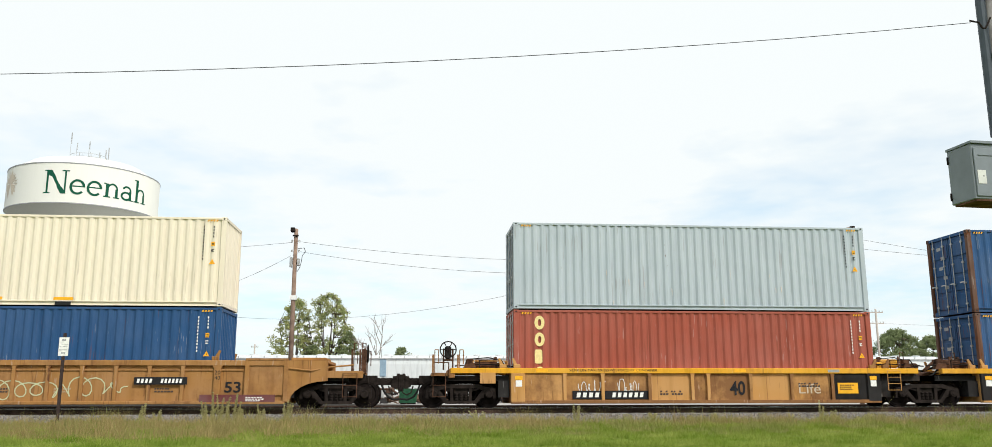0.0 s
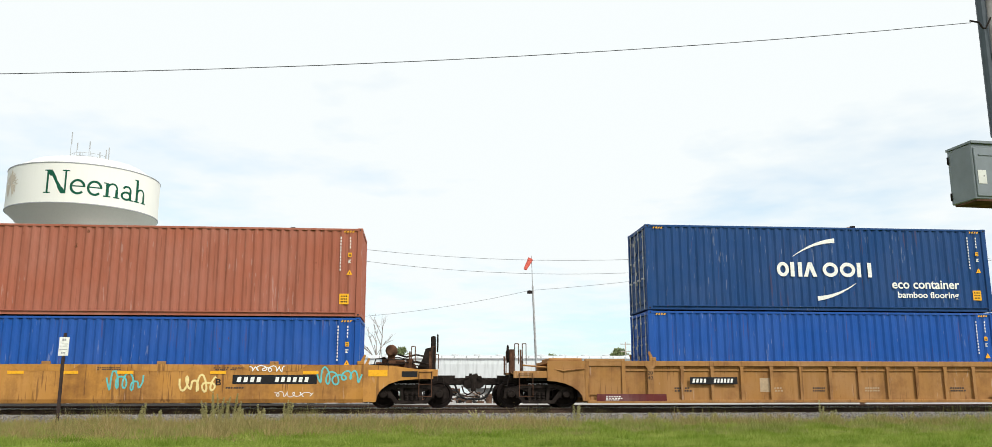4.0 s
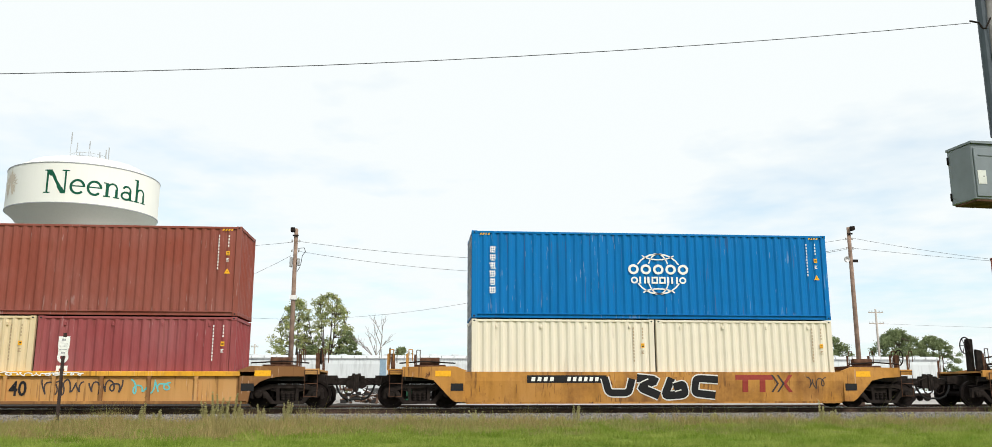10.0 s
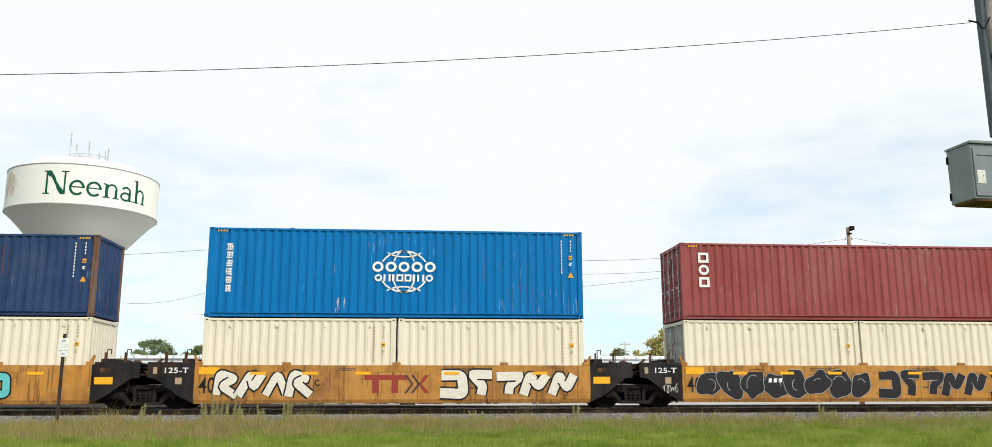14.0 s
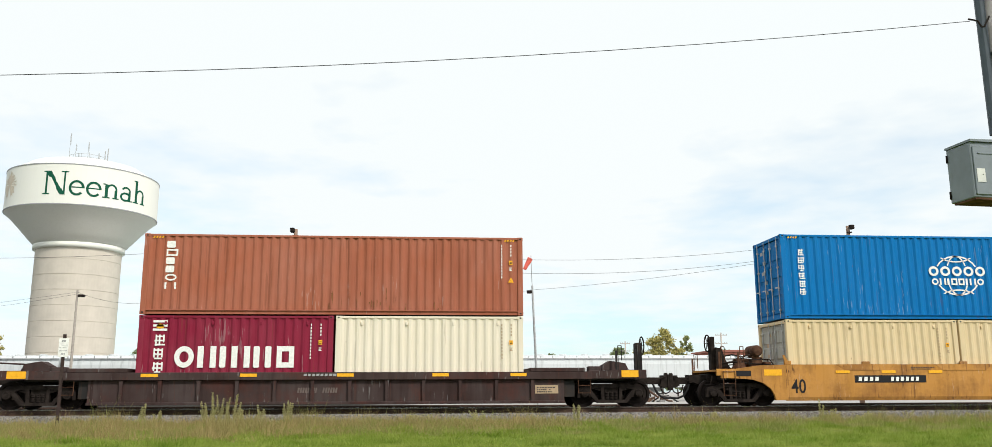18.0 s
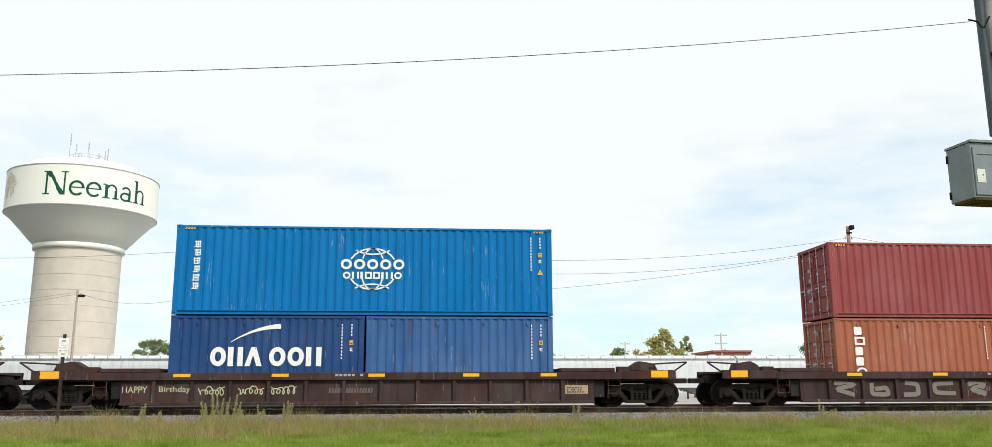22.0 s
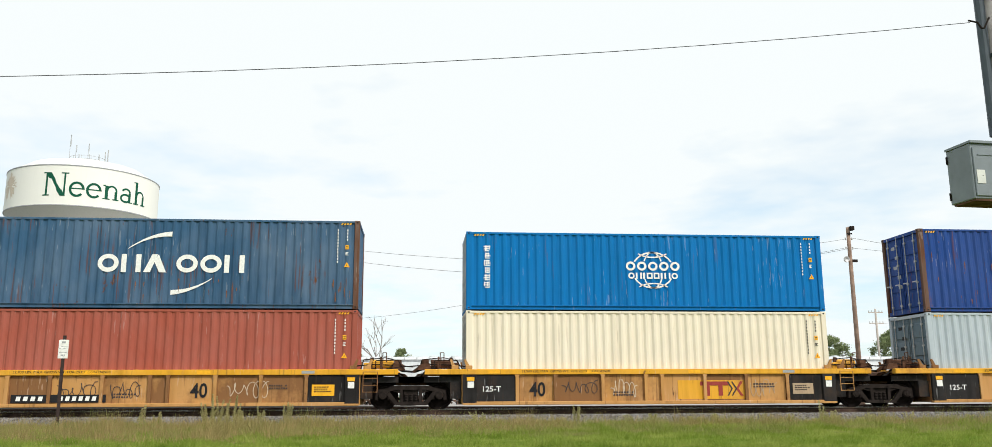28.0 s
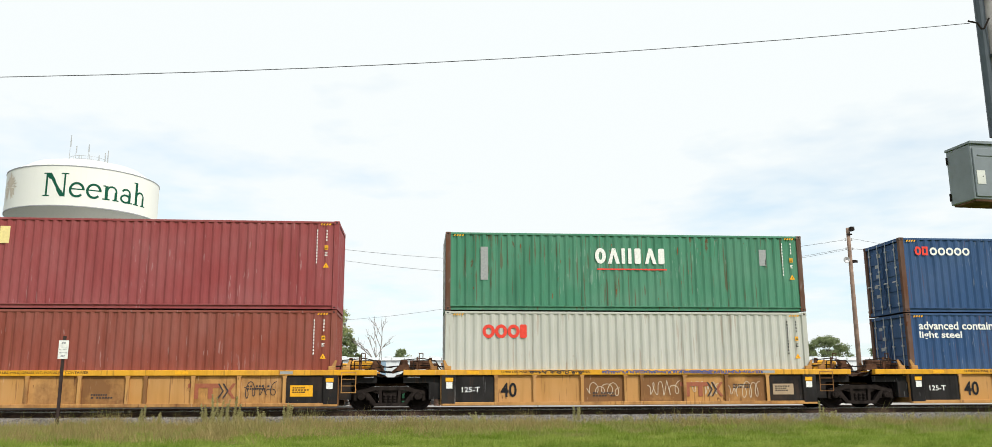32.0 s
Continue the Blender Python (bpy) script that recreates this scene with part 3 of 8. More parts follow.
def truck_meshes():
    M = {"wheelset": wheelset_mesh(), "side_frame": side_frame_mesh()}
    bm = boxes((-0.24, 0.24, -0.98, 0.98, 0.2, 0.66), (-0.3, 0.3, -0.4, 0.4, 0.6, 0.76), bev=0.02)
    for s in (-1, 1):
        box(bm, s * 0.42 - 0.05, s * 0.42 + 0.05, -0.8, 0.8, 0.3, 0.38)
    M["bolster"] = mesh_of(bm, "bolster")
    prof = []
    for i in range(5):
        prof += [(0.045, 0.24 + i * 0.05), (0.066, 0.255 + i * 0.05)]
    M["spring"] = mesh_of(lathe(bmesh.new(), prof + [(0.045, 0.49)], 8, "z", (0, -0.99, 0)), "spring")
    bm = bmesh.new()
    lathe(bm, [(0.11, -1.13), (0.13, -1.1), (0.135, -1.06)], 12, "y")
    lathe(bm, [(0.001, -1.16), (0.06, -1.155), (0.06, -1.12)], 8, "y")
    M["bearing_cap"] = mesh_of(bm, "bearing_cap")
    return M


TM = truck_meshes()
WHEELS = []         # wheelsets with the car's start, to be turned as the car rolls


def truck(car, x, cx):
    """A two-axle truck under the car at x; cx: the car's x at the start."""
    t = link_part("truck", TM["bolster"], STEEL, car, "", (x, 0, 0))
    link_part("side_frame", TM["side_frame"], STEEL, t)
    far = link_part("side_frame", TM["side_frame"], STEEL, t)
    far.rotation_euler = (0, 0, math.pi)
    for x_ in (-0.15, 0, 0.15):
        link_part("spring", TM["spring"], STEEL, t, "", (x_, 0, 0))
    for s in (-0.9, 0.9):
        w = link_part("wheelset", TM["wheelset"], WHEEL, t, "", (s, 0, 0.44))
        WHEELS.append((w, s, cx + x + s))
        link_part("bearing_cap", TM["bearing_cap"], STEEL, t, "", (s, 0, 0.45))
    return t


def coupler(car, x, s, reach=1.0):
    """Coupler, draft box, hoses, chain and cut lever at a car's end; s: the way it points, reach: to where it meets the next."""
    tip = x + s * reach
    bm = bmesh.new()
    box(bm, min(x - s * 0.3, tip - s * 0.25), max(x - s * 0.3, tip - s * 0.25), -0.14, 0.14, 0.74, 0.97, bev=0.02)
    box(bm, min(x - s * 0.5, x + s * 0.12), max(x - s * 0.5, x + s * 0.12), -0.42, 0.42, 0.6, 1.08, bev=0.02)
    part("draft_box", bm, STEEL, car)
    bm = bmesh.new()
    prism(bm, [(tip - s * 0.34, 0.7), (tip - s * 0.2, 0.62), (tip + s * 0.02, 0.64), (tip + s * 0.1, 0.84), (tip + s * 0.02, 1.02), (tip - s * 0.26, 1.04)], -0.2 - 0.014 * s, 0.14 - 0.012 * s)
    prism(bm, [(tip - s * 0.16, 1.02), (tip - s * 0.02, 1.02), (tip - s * 0.05, 1.12), (tip - s * 0.13, 1.12)], -0.08 - 0.01 * s, 0.04)
    box(bm, tip - 0.06 + s * 0.03, tip + 0.06 + s * 0.03, -0.26 - 0.008 * s, -0.18, 0.54 + 0.01 * s, 1.08 + 0.01 * s, bev=0.015)
    part("coupler", bm, STEEL, car)
    rubber = plain("rubber", (0.02, 0.02, 0.02), 0.8)
    bm = path_tube(bmesh.new(), [(tip - s * 0.62, -0.3, 0.74), (tip - s * 0.55, -0.33, 0.55), (tip - s * 0.42, -0.33, 0.36), (tip - s * 0.22, -0.3, 0.27), (tip + s * 0.02, -0.26, 0.29)], 0.034, 7)
    part("air_hose", bm, rubber, car)
    bm = path_tube(bmesh.new(), [(tip - s * 0.4, -0.36, 0.72), (tip - s * 0.34, -0.38, 0.5), (tip - s * 0.2, -0.36, 0.42), (tip - s * 0.06, -0.36, 0.5), (tip, -0.36, 0.7)], 0.022, 6)
    part("chain", bm, STEEL, car)
    bm = path_tube(bmesh.new(), [(x + s * 0.25, -1.25, 0.98), (x + s * 0.3, -1.2, 0.7), (x + s * 0.36, -0.4, 0.72), (tip - s * 0.14, -0.25, 1.0)], 0.018, 6)
    part("cut_lever", bm, STEEL, car)
    bm = boxes((x + s * 0.1 - 0.05, x + s * 0.1 + 0.05, -0.62, -0.4, 0.5, 0.78), bev=0.015)
    path_tube(bm, [(x - s * 0.4, -0.5, 0.6), (x + s * 0.1, -0.52, 0.58), (x + s * 0.3, -0.44, 0.42), (x + s * 0.34, -0.44, 0.24)], 0.025, 6)
    part("angle_cock", bm, STEEL, car)


def grab_rails(car, x0, x1, z0, z1, y, mat, name="handrail"):
    bm = path_tube(bmesh.new(), [(x0, y, z0), (x0, y, z1), (x1, y, z1), (x1, y, z0)], 0.02, 6)
    return part(name, bm, mat, car)


def ladder(car, x0, x1, z0, z1, y, n, mat):
    bm = bmesh.new()
    for x in (x0, x1):
        tube(bm, (x, y, z0), (x, y, z1), 0.013, 6)
    for i in range(n):
        z = z0 + (z1 - z0) * (i + 0.05) / (n - 0.9)
        tube(bm, (x0, y, z), (x1, y, z), 0.011, 6)
    return part("ladder", bm, mat, car)


def brake_wheel(car, x, y, z, mat, r=0.3, standing="y"):
    bm = bmesh.new()
    n = 20
    pts = [(math.cos(2 * math.pi * i / n) * r, math.sin(2 * math.pi * i / n) * r) for i in range(n + 1)]
    def at(a, b):
        return (x + a, y, z + b) if standing == "y" else (x, y + a, z + b)
    path_tube(bm, [at(a, b) for a, b in pts], 0.022, 6)
    for k in range(6):
        a = 2 * math.pi * k / 6
        tube(bm, at(0, 0), at(math.cos(a) * r, math.sin(a) * r), 0.014, 5)
    return part("brake_wheel", bm, mat, car)


def platform(car, x0, x1, z, mat, y=SIDE, drop=0.22):
    """A grated end deck with its edge beam."""
    bm = boxes((min(x0, x1), max(x0, x1), y + 0.02, -y - 0.02, z - 0.06, z))
    part("end_deck", bm, mat, car)
    for ya, yb in ((y, y + 0.09), (-y - 0.09, -y)):
        part("edge_beam", boxes((min(x0, x1), max(x0, x1), ya, yb, z - drop, z + 0.02), bev=0.01), mat, car)


def well_shell(car, xin, zlo, mat):
    """Floor, end walls and far side of the well."""
    part("well_floor", boxes((-xin, xin, -1.2, 1.2, zlo, zlo + 0.06)), DKP, car)
    for s in (-1, 1):
        part("end_wall", boxes((min(s * xin, s * xin + s * 0.08), max(s * xin, s * xin + s * 0.08), -1.25, 1.25, zlo, 1.1)), mat, car)
        bm = boxes((min(s * xin, s * (xin + 3.0)), max(s * xin, s * (xin + 3.0)), -0.22, 0.22, 0.78, 1.05))
        part("centre_sill", bm, STEEL, car)
        # dark blocks added to black out the shaded gap over and behind the truck
        part("underframe", boxes((min(s * (xin + 0.1), s * (xin + 2.1)), max(s * (xin + 0.1), s * (xin + 2.1)), -1.12, 1.12, 0.86, 1.04)), DKP, car)
        part("end_bulkhead", boxes((min(s * (xin + 0.09), s * (xin + 0.45)), max(s * (xin + 0.09), s * (xin + 0.45)), -1.18, 1.18, 0.34, 0.86)), DKP, car)


def side_pair(name, draw, mat, car, label=""):
    """The same piece on the near and on the far side."""
    bm = bmesh.new()
    draw(bm)
    a = part(name, bm, mat, car, label)
    b = link_part(name, a.data, mat, car, label)
    b.scale.y = -1
    return a


RIB = {}


def rib_mesh(z0, z1, w=0.09, y0=SIDE, y1=SIDE + 0.14):
    key = (z0, z1, w, y0)
    if key not in RIB:
        bm = bmesh.new()
        prism(bm, [(-w / 2, z0), (w / 2, z0), (w / 2, z1 - 0.1), (w * 0.8, z1), (-w * 0.8, z1), (-w / 2, z1 - 0.1)], y0 + 0.012, y1)
        RIB[key] = mesh_of(bm, "rib")
    return RIB[key]


def ribs(car, xs, z0, z1, mat, w=0.09):
    for x in xs:
        link_part("rib", rib_mesh(z0, z1, w), mat, car, "", (x, 0, 0))


def car_root(label, cx, group):
    root = thing("well_car", label, "rail car", group)
    TRAIN.append((root, cx, 0.0))
    return root


def guides(car, xs, z, mat):
    """Corner guides and lock pedestals on the top chord."""
    for x in xs:
        for y in (SIDE + 0.03, -SIDE - 0.13):
            bm = bmesh.new()
            box(bm, x - 0.11, x + 0.11, y, y + 0.1, z, z + 0.12, bev=0.012)
            s = 1 if x > 0 else -1
            prism(bm, [(x - 0.02 * s, z + 0.1), (x + 0.1 * s, z + 0.1), (x + 0.16 * s, z + 0.3), (x + 0.1 * s, z + 0.32)], y + 0.02, y + 0.06)
            part("corner_guide", bm, mat, car)


def posts(car, xs, z0, z1, y, mat):
    """Upright stakes or hand posts, each a narrow loop."""
    for x in xs:
        bm = path_tube(bmesh.new(), [(x, y, z0), (x, y, z1), (x + 0.12, y, z1), (x + 0.12, y, z0 + 0.3)], 0.015, 6)
        box(bm, x - 0.085, x - 0.025, y + 0.01, y + 0.04, z0, z0 + (z1 - z0) * 0.8)
        part("hand_post", bm, mat, car)


def brake_gear(car, x, z, s, mat):
    """Reservoir, valve, pipes and brackets on an end deck."""
    bm = bmesh.new()
    tube(bm, (x - 0.32, -0.62, z + 0.2), (x + 0.3, -0.62, z + 0.2), 0.15, 14)
    tube(bm, (x + 0.3, -0.62, z + 0.2), (x + 0.36, -0.62, z + 0.2), 0.11, 12)
    part("air_reservoir", bm, mat, car)
    part("relay_box", boxes((x - s * 0.5 - 0.1, x - s * 0.5 + 0.1, -1.0, -0.7, z, z + 0.24), bev=0.02), mat, car)
    bm = boxes((x + s * 0.5 - 0.12, x + s * 0.5 + 0.12, -0.95, -0.7, z, z + 0.34), bev=0.02)
    prism(bm, [(x + s * 0.3, z), (x + s * 0.75, z), (x + s * 0.66, z + 0.18), (x + s * 0.36, z + 0.22)], -1.1, -0.9)
    part("brake_valve", bm, RUSTY, car)
    bm = bmesh.new()
    prism(bm, [(x - s * 0.42, z), (x - s * 0.2, z), (x - s * 0.3, z + 0.42), (x - s * 0.4, z + 0.42)], -0.72, -0.64)
    part("bracket", bm, RUSTY, car)
    bm = path_tube(bmesh.new(), [(x - 1.0, -1.0, z + 0.12), (x - 0.3, -1.05, z + 0.18), (x + 0.3, -1.0, z + 0.16), (x + 1.0, -1.1, z + 0.1)], 0.022, 6)
    part("brake_pipe", bm, STEEL, car)
    bm = path_tube(bmesh.new(), [(x - 0.7, -0.85, z), (x - 0.6, -0.88, z + 0.34), (x + 0.1, -0.88, z + 0.4), (x + 0.55, -0.85, z + 0.3), (x + 0.62, -0.85, z)], 0.018, 6)
    part("brake_pipe", bm, STEEL, car)
    bm = path_tube(bmesh.new(), [(x - 0.2, SIDE + 0.2, z), (x - 0.2, SIDE + 0.2, z + 0.3), (x + 0.5, SIDE + 0.2, z + 0.32), (x + 0.7, SIDE + 0.2, z + 0.02)], 0.018, 6)
    part("handrail", bm, STEEL, car)


def joint(car, x, z, mat):
    """The articulated joint with its funnel over the shared truck."""
    bm = bmesh.new()
    prism(bm, [(x - 0.55, z + 0.02), (x - 0.2, z - 0.05), (x, z - 0.24), (x + 0.2, z - 0.05), (x + 0.55, z + 0.02), (x + 0.5, z - 0.4), (x - 0.5, z - 0.4)], -0.62, 0.62)
    part("articulated_joint", bm, mat, car)
    bm = path_tube(bmesh.new(), [(x - 0.75, -0.7, z + 0.25), (x - 0.3, -0.75, z + 0.05), (x + 0.1, -0.75, z + 0.02), (x + 0.7, -0.7, z + 0.22)], 0.035, 7)
    part("air_hose", bm, plain("rubber", (0.02, 0.02, 0.02), 0.8), car)
    bm = path_tube(bmesh.new(), [(x - 0.62, -0.95, z + 0.16), (x - 0.36, -1.0, z - 0.12), (x - 0.05, -1.0, z - 0.24), (x + 0.3, -1.0, z - 0.1), (x + 0.55, -0.95, z + 0.12)], 0.028, 6)
    part("air_hose", bm, plain("rubber", (0.02, 0.02, 0.02), 0.8), car)
    bm = boxes((x - 0.82, x - 0.5, -1.0, -0.78, z - 0.02, z + 0.14), (x + 0.56, x + 0.8, -1.0, -0.75, z + 0.0, z + 0.18), bev=0.02)
    tube(bm, (x - 0.62, -1.02, z - 0.32), (x + 0.6, -1.02, z - 0.2), 0.03, 7)
    tube(bm, (x - 0.7, -1.08, z + 0.12), (x - 0.2, -1.08, z + 0.2), 0.025, 7)
    part("brake_linkage", bm, STEEL, car)
    bm = lathe(bmesh.new(), [(0.001, -0.16), (0.1, -0.15), (0.12, -0.1), (0.12, 0.12), (0.08, 0.17), (0.001, 0.18)], 12, "y", (x - 0.34, -0.92, z + 0.16))
    part("brake_cylinder", bm, mat, car)
    bm = bmesh.new()
    prism(bm, [(x + 0.1, z - 0.02), (x + 0.46, z + 0.3), (x + 0.4, z + 0.34), (x + 0.02, z + 0.04)], -0.86, -0.8)
    part("lever", bm, mat, car)


def number_plate(car, x0, x1, z0, z1, rnd, y=SIDE):
    bm = bmesh.new()
    rect(bm, x0, x1, z0, z1, y - 0.006)
    part("number_panel", bm, BLACK, car, "black number panel")
    bm = bmesh.new()
    W = x1 - x0
    for a, b, n in ((0.05, 0.36, 4), (0.5, 0.92, 6)):
        w, H, k = (b - a) * W / n, 0.56 * (z1 - z0), 0.1 * (z1 - z0)
        for i in range(n):
            q, zb = x0 + a * W + i * w, z0 + 0.22 * (z1 - z0)
            flat(bm, [(q, zb), (q + 0.6 * w, zb), (q + 0.6 * w + k, zb + H), (q + k, zb + H)], y - 0.009)
    tagged(part("number_marking", bm, WHITE, car), kind="stuff")


def owner_mark(car, x0, x1, z0, z1, y, mat=None):
    """A bar on two posts beside three chevrons, in maroon and black."""
    W, H = x1 - x0, z1 - z0
    bm = bmesh.new()
    rect(bm, x0, x0 + 0.66 * W, z1 - 0.28 * H, z1, y)
    for k in (0.12, 0.42):
        rect(bm, x0 + k * W, x0 + (k + 0.1) * W, z0, z1 - 0.28 * H, y)
    flat(bm, [(x0 + 0.83 * W, z0 + H / 2), (x0 + 0.93 * W, z0), (x0 + W, z0), (x0 + 0.89 * W, z0 + H / 2), (x0 + W, z1), (x0 + 0.93 * W, z1)], y - 0.001)
    part("painted_mark", bm, mat or REDMK, car, "maroon block emblem")
    bm = bmesh.new()
    for k in (0.62, 0.72):
        flat(bm, [(x0 + k * W, z0), (x0 + (k + 0.035) * W, z0), (x0 + (k + 0.135) * W, z0 + H / 2), (x0 + (k + 0.035) * W, z1), (x0 + k * W, z1), (x0 + (k + 0.1) * W, z0 + H / 2)], y - 0.003)
    part("painted_mark", bm, DARKINK, car)


END = {"ribbed": 9.45, "smooth": 9.5, "single": 9.7, "singler": 9.7, "long": 11.5, "brown": 10.85}


def spare(kind, cx, s):
    """Half of what is left between this car's coupler and the next car's."""
    i = [u[0] for u in UNITS].index(cx)
    j = i - 1 if s > 0 else i + 1
    if not 0 <= j < len(UNITS):
        return 0.2
    return (abs(UNITS[i][0] - UNITS[j][0]) - END[kind] - END[UNITS[j][1]]) / 2


def smooth_car(cx, left, right, label, group, pitch_l=15.6, pitch_r=15.6):
    """Smooth-sided ochre well unit with dark articulated ends; left, right: 'art' or 'end'."""
    car = car_root(label, cx, group)
    ztop = 1.36
    def wall(bm):
        prof = [(SIDE, ztop), (SIDE, 0.72), (SIDE + 0.021, 0.3), (SIDE + 0.07, 0.18), (SIDE + 0.16, 0.18), (SIDE + 0.1, 0.32), (SIDE + 0.085, 0.72), (SIDE + 0.08, ztop)]
        xs = (-6.25, 6.25)
        A = [[bm.verts.new((x, y, z)) for y, z in prof] for x in xs]
        n = len(prof)
        for i in range(n):
            bm.faces.new((A[0][i], A[0][(i + 1) % n], A[1][(i + 1) % n], A[1][i]))
        bm.faces.new(A[0][::-1]); bm.faces.new(A[1])
    side_pair("side_panel", wall, ORA, car)
    for x in (-3.45, 0, 3.45):
        side_pair("reinforcing_plate", lambda bm: prism(bm, [(x - 1.05, ztop + 0.005), (x + 1.05, ztop + 0.005), (x + 0.75, ztop - 0.2), (x - 0.75, ztop - 0.2)], SIDE - 0.012, SIDE + 0.02), ORA, car)
        side_pair("lifting_lug", lambda bm: box(bm, x - 0.13, x + 0.13, SIDE + 0.0, SIDE + 0.09, ztop, ztop + 0.1, bev=0.01), TAN, car)
    for x in (-6.2, 6.2):
        side_pair("splice_seam", lambda bm: box(bm, x - 0.02, x + 0.02, SIDE - 0.006, SIDE + 0.02, 0.7, ztop), ORA, car)
    well_shell(car, 6.2, 0.2, ORA)
    guides(car, (-6.15, 6.15), ztop, ORA)
    for s, kind, pitch in ((-1, left, pitch_l), (1, right, pitch_r)):
        if kind == "art":
            e = pitch / 2 - 0.12
            side_pair("end_gusset", lambda bm: prism(bm, [(s * 6.25, 0.2), (s * 6.25, ztop + 0.02), (s * e, ztop + 0.1), (s * e, 0.98), (s * (e - 0.25), 0.95), (s * 6.7, 0.42)], SIDE, SIDE + 0.1), DKP, car, "black end gusset")
            platform(car, s * 6.3, s * e, ztop + 0.08, DKP, SIDE + 0.05, 0.12)
            posts(car, (s * (e - 0.5), s * (e - 1.1)), ztop + 0.05, ztop + (0.75 if cx > -150 else 0.5), SIDE + 0.3, DKP if cx > -150 else RUSTY)
            bm = boxes((min(s * 6.35, s * 6.75), max(s * 6.35, s * 6.75), -0.9, 0.9, ztop + 0.1, ztop + 0.22), bev=0.02)
            part("deck_box", bm, DKP, car)
            if s > 0:
                side_pair("reflector", lambda bm: box(bm, 6.35, 6.9, SIDE - 0.008, SIDE, 0.78, 1.0), YELLOW, car, "yellow reflective plate")
                side_pair("pocket_plate", lambda bm: box(bm, 6.5, 6.78, SIDE - 0.008, SIDE, 1.14, 1.28), RUSTY, car)
            else:
                side_pair("reflector", lambda bm: box(bm, -6.12, -5.52, SIDE - 0.008, SIDE, 1.08, 1.3), YELLOW, car, "yellow reflective plate")
                side_pair("placard", lambda bm: box(bm, -6.82, -6.62, SIDE - 0.008, SIDE, 0.78, 0.98), GHOST, car)
                side_pair("pocket_plate", lambda bm: box(bm, -7.5, -7.38, SIDE - 0.008, SIDE, 1.1, 1.3), GHOST, car)
            if s < 0:
                truck(car, -pitch / 2, cx)
                joint(car, -pitch / 2, ztop - 0.1, RUSTY)
                text(car, "125-T", -7.15, 1.12, 0.17, WHITE, SIDE - 0.006, 0.72, bold=0.01)
                text(car, "40", -6.1, 0.5, 0.5, BLACK, SIDE - 0.006, 0.5, bold=0.01)
            else:
                ladder(car, e - 0.7, e - 0.32, 0.5, ztop, SIDE + 0.06, 4, DKP)
        else:
            side_pair("end_side", lambda bm: prism(bm, [(s * 6.25, 0.2), (s * 6.25, ztop), (s * 7.15, ztop - 0.03), (s * 8.45, ztop - 0.2), (s * 8.45, 0.92), (s * 7.9, 0.91), (s * 7.4, 0.87), (s * 7.05, 0.76), (s * 6.8, 0.58), (s * 6.7, 0.42), (s * 6.64, 0.2)], SIDE, SIDE + 0.1), ORA, car)
            platform(car, s * 6.3, s * 8.6, 1.2, ORA, SIDE + 0.03, 0.2)
            truck(car, s * 7.76, cx)
            if s < 0:
                text(car, "40", -6.1, 0.42, 0.46, BLACK, SIDE - 0.006, 0.5, bold=0.01)
            coupler(car, s * 8.5, s, 1.0 + spare('smooth', cx, s))
            brake_gear(car, s * 7.2, 1.22, s, RUSTY)
            posts(car, (s * 7.75, s * 8.4), 1.15, 1.95, SIDE + 0.1, RUSTY)
            posts(car, (s * 8.55,), 1.0, 1.8, -SIDE - 0.2, RUSTY)
            brake_wheel(car, s * 8.6, -0.5, 2.1, STEEL, 0.28, "x")
            part("brake_stand", boxes((min(s * 8.38, s * 8.54), max(s * 8.38, s * 8.54), -0.64, -0.36, 1.15, 2.32), bev=0.03), STEEL, car)
            bm = bmesh.new()
            prism(bm, [(s * 7.9, 1.2), (s * 8.4, 1.2), (s * 8.4, 1.95), (s * 8.2, 1.9), (s * 8.1, 1.55)], -0.8, -0.66)
            part("stand_gusset", bm, STEEL, car)
            bm = lathe(bmesh.new(), [(0.001, -0.42), (0.14, -0.4), (0.19, -0.34), (0.19, 0.3), (0.14, 0.36), (0.001, 0.38)], 18, "y", (s * 7.1, -0.75, 1.82))
            part("brake_cylinder", bm, RUSTY, car)
            bm = bmesh.new()
            prism(bm, [(s * 6.95, 1.22), (s * 7.3, 1.22), (s * 7.2, 1.72), (s * 7.0, 1.72)], -1.0, -0.9)
            part("bracket", bm, RUSTY, car)
            bm = path_tube(bmesh.new(), [(s * 7.3, -1.0, 1.7), (s * 7.6, -1.0, 1.62), (s * 7.9, -0.9, 1.7), (s * 8.35, -0.7, 1.62)], 0.03, 6)
            path_tube(bm, [(s * 7.4, -1.05, 1.4), (s * 7.9, -1.05, 1.46), (s * 8.3, -0.9, 1.4)], 0.04, 6)
            part("brake_pipe", bm, STEEL, car)
            ladder(car, s * 8.2 - 0.2, s * 8.2 + 0.2, 0.35, 1.15, SIDE - 0.02, 3, RUSTY)
            side_pair("reflector", lambda bm: box(bm, min(s * 6.4, s * 7.0), max(s * 6.4, s * 7.0), SIDE - 0.008, SIDE, 1.0, 1.2), YELLOW, car, "yellow reflective plate")
            side_pair("data_panel", lambda bm: box(bm, min(s * 7.45, s * 7.95), max(s * 7.45, s * 7.95), SIDE - 0.008, SIDE, 0.98, 1.16), BLACK, car)
    for x in (-4.3, -2.7, -1.05, 1.75, 4.6):
        side_pair("reflector", lambda bm: box(bm, x - 0.24, x + 0.24, SIDE - 0.018, SIDE, 1.07, 1.16), YELLOW, car)
    return car


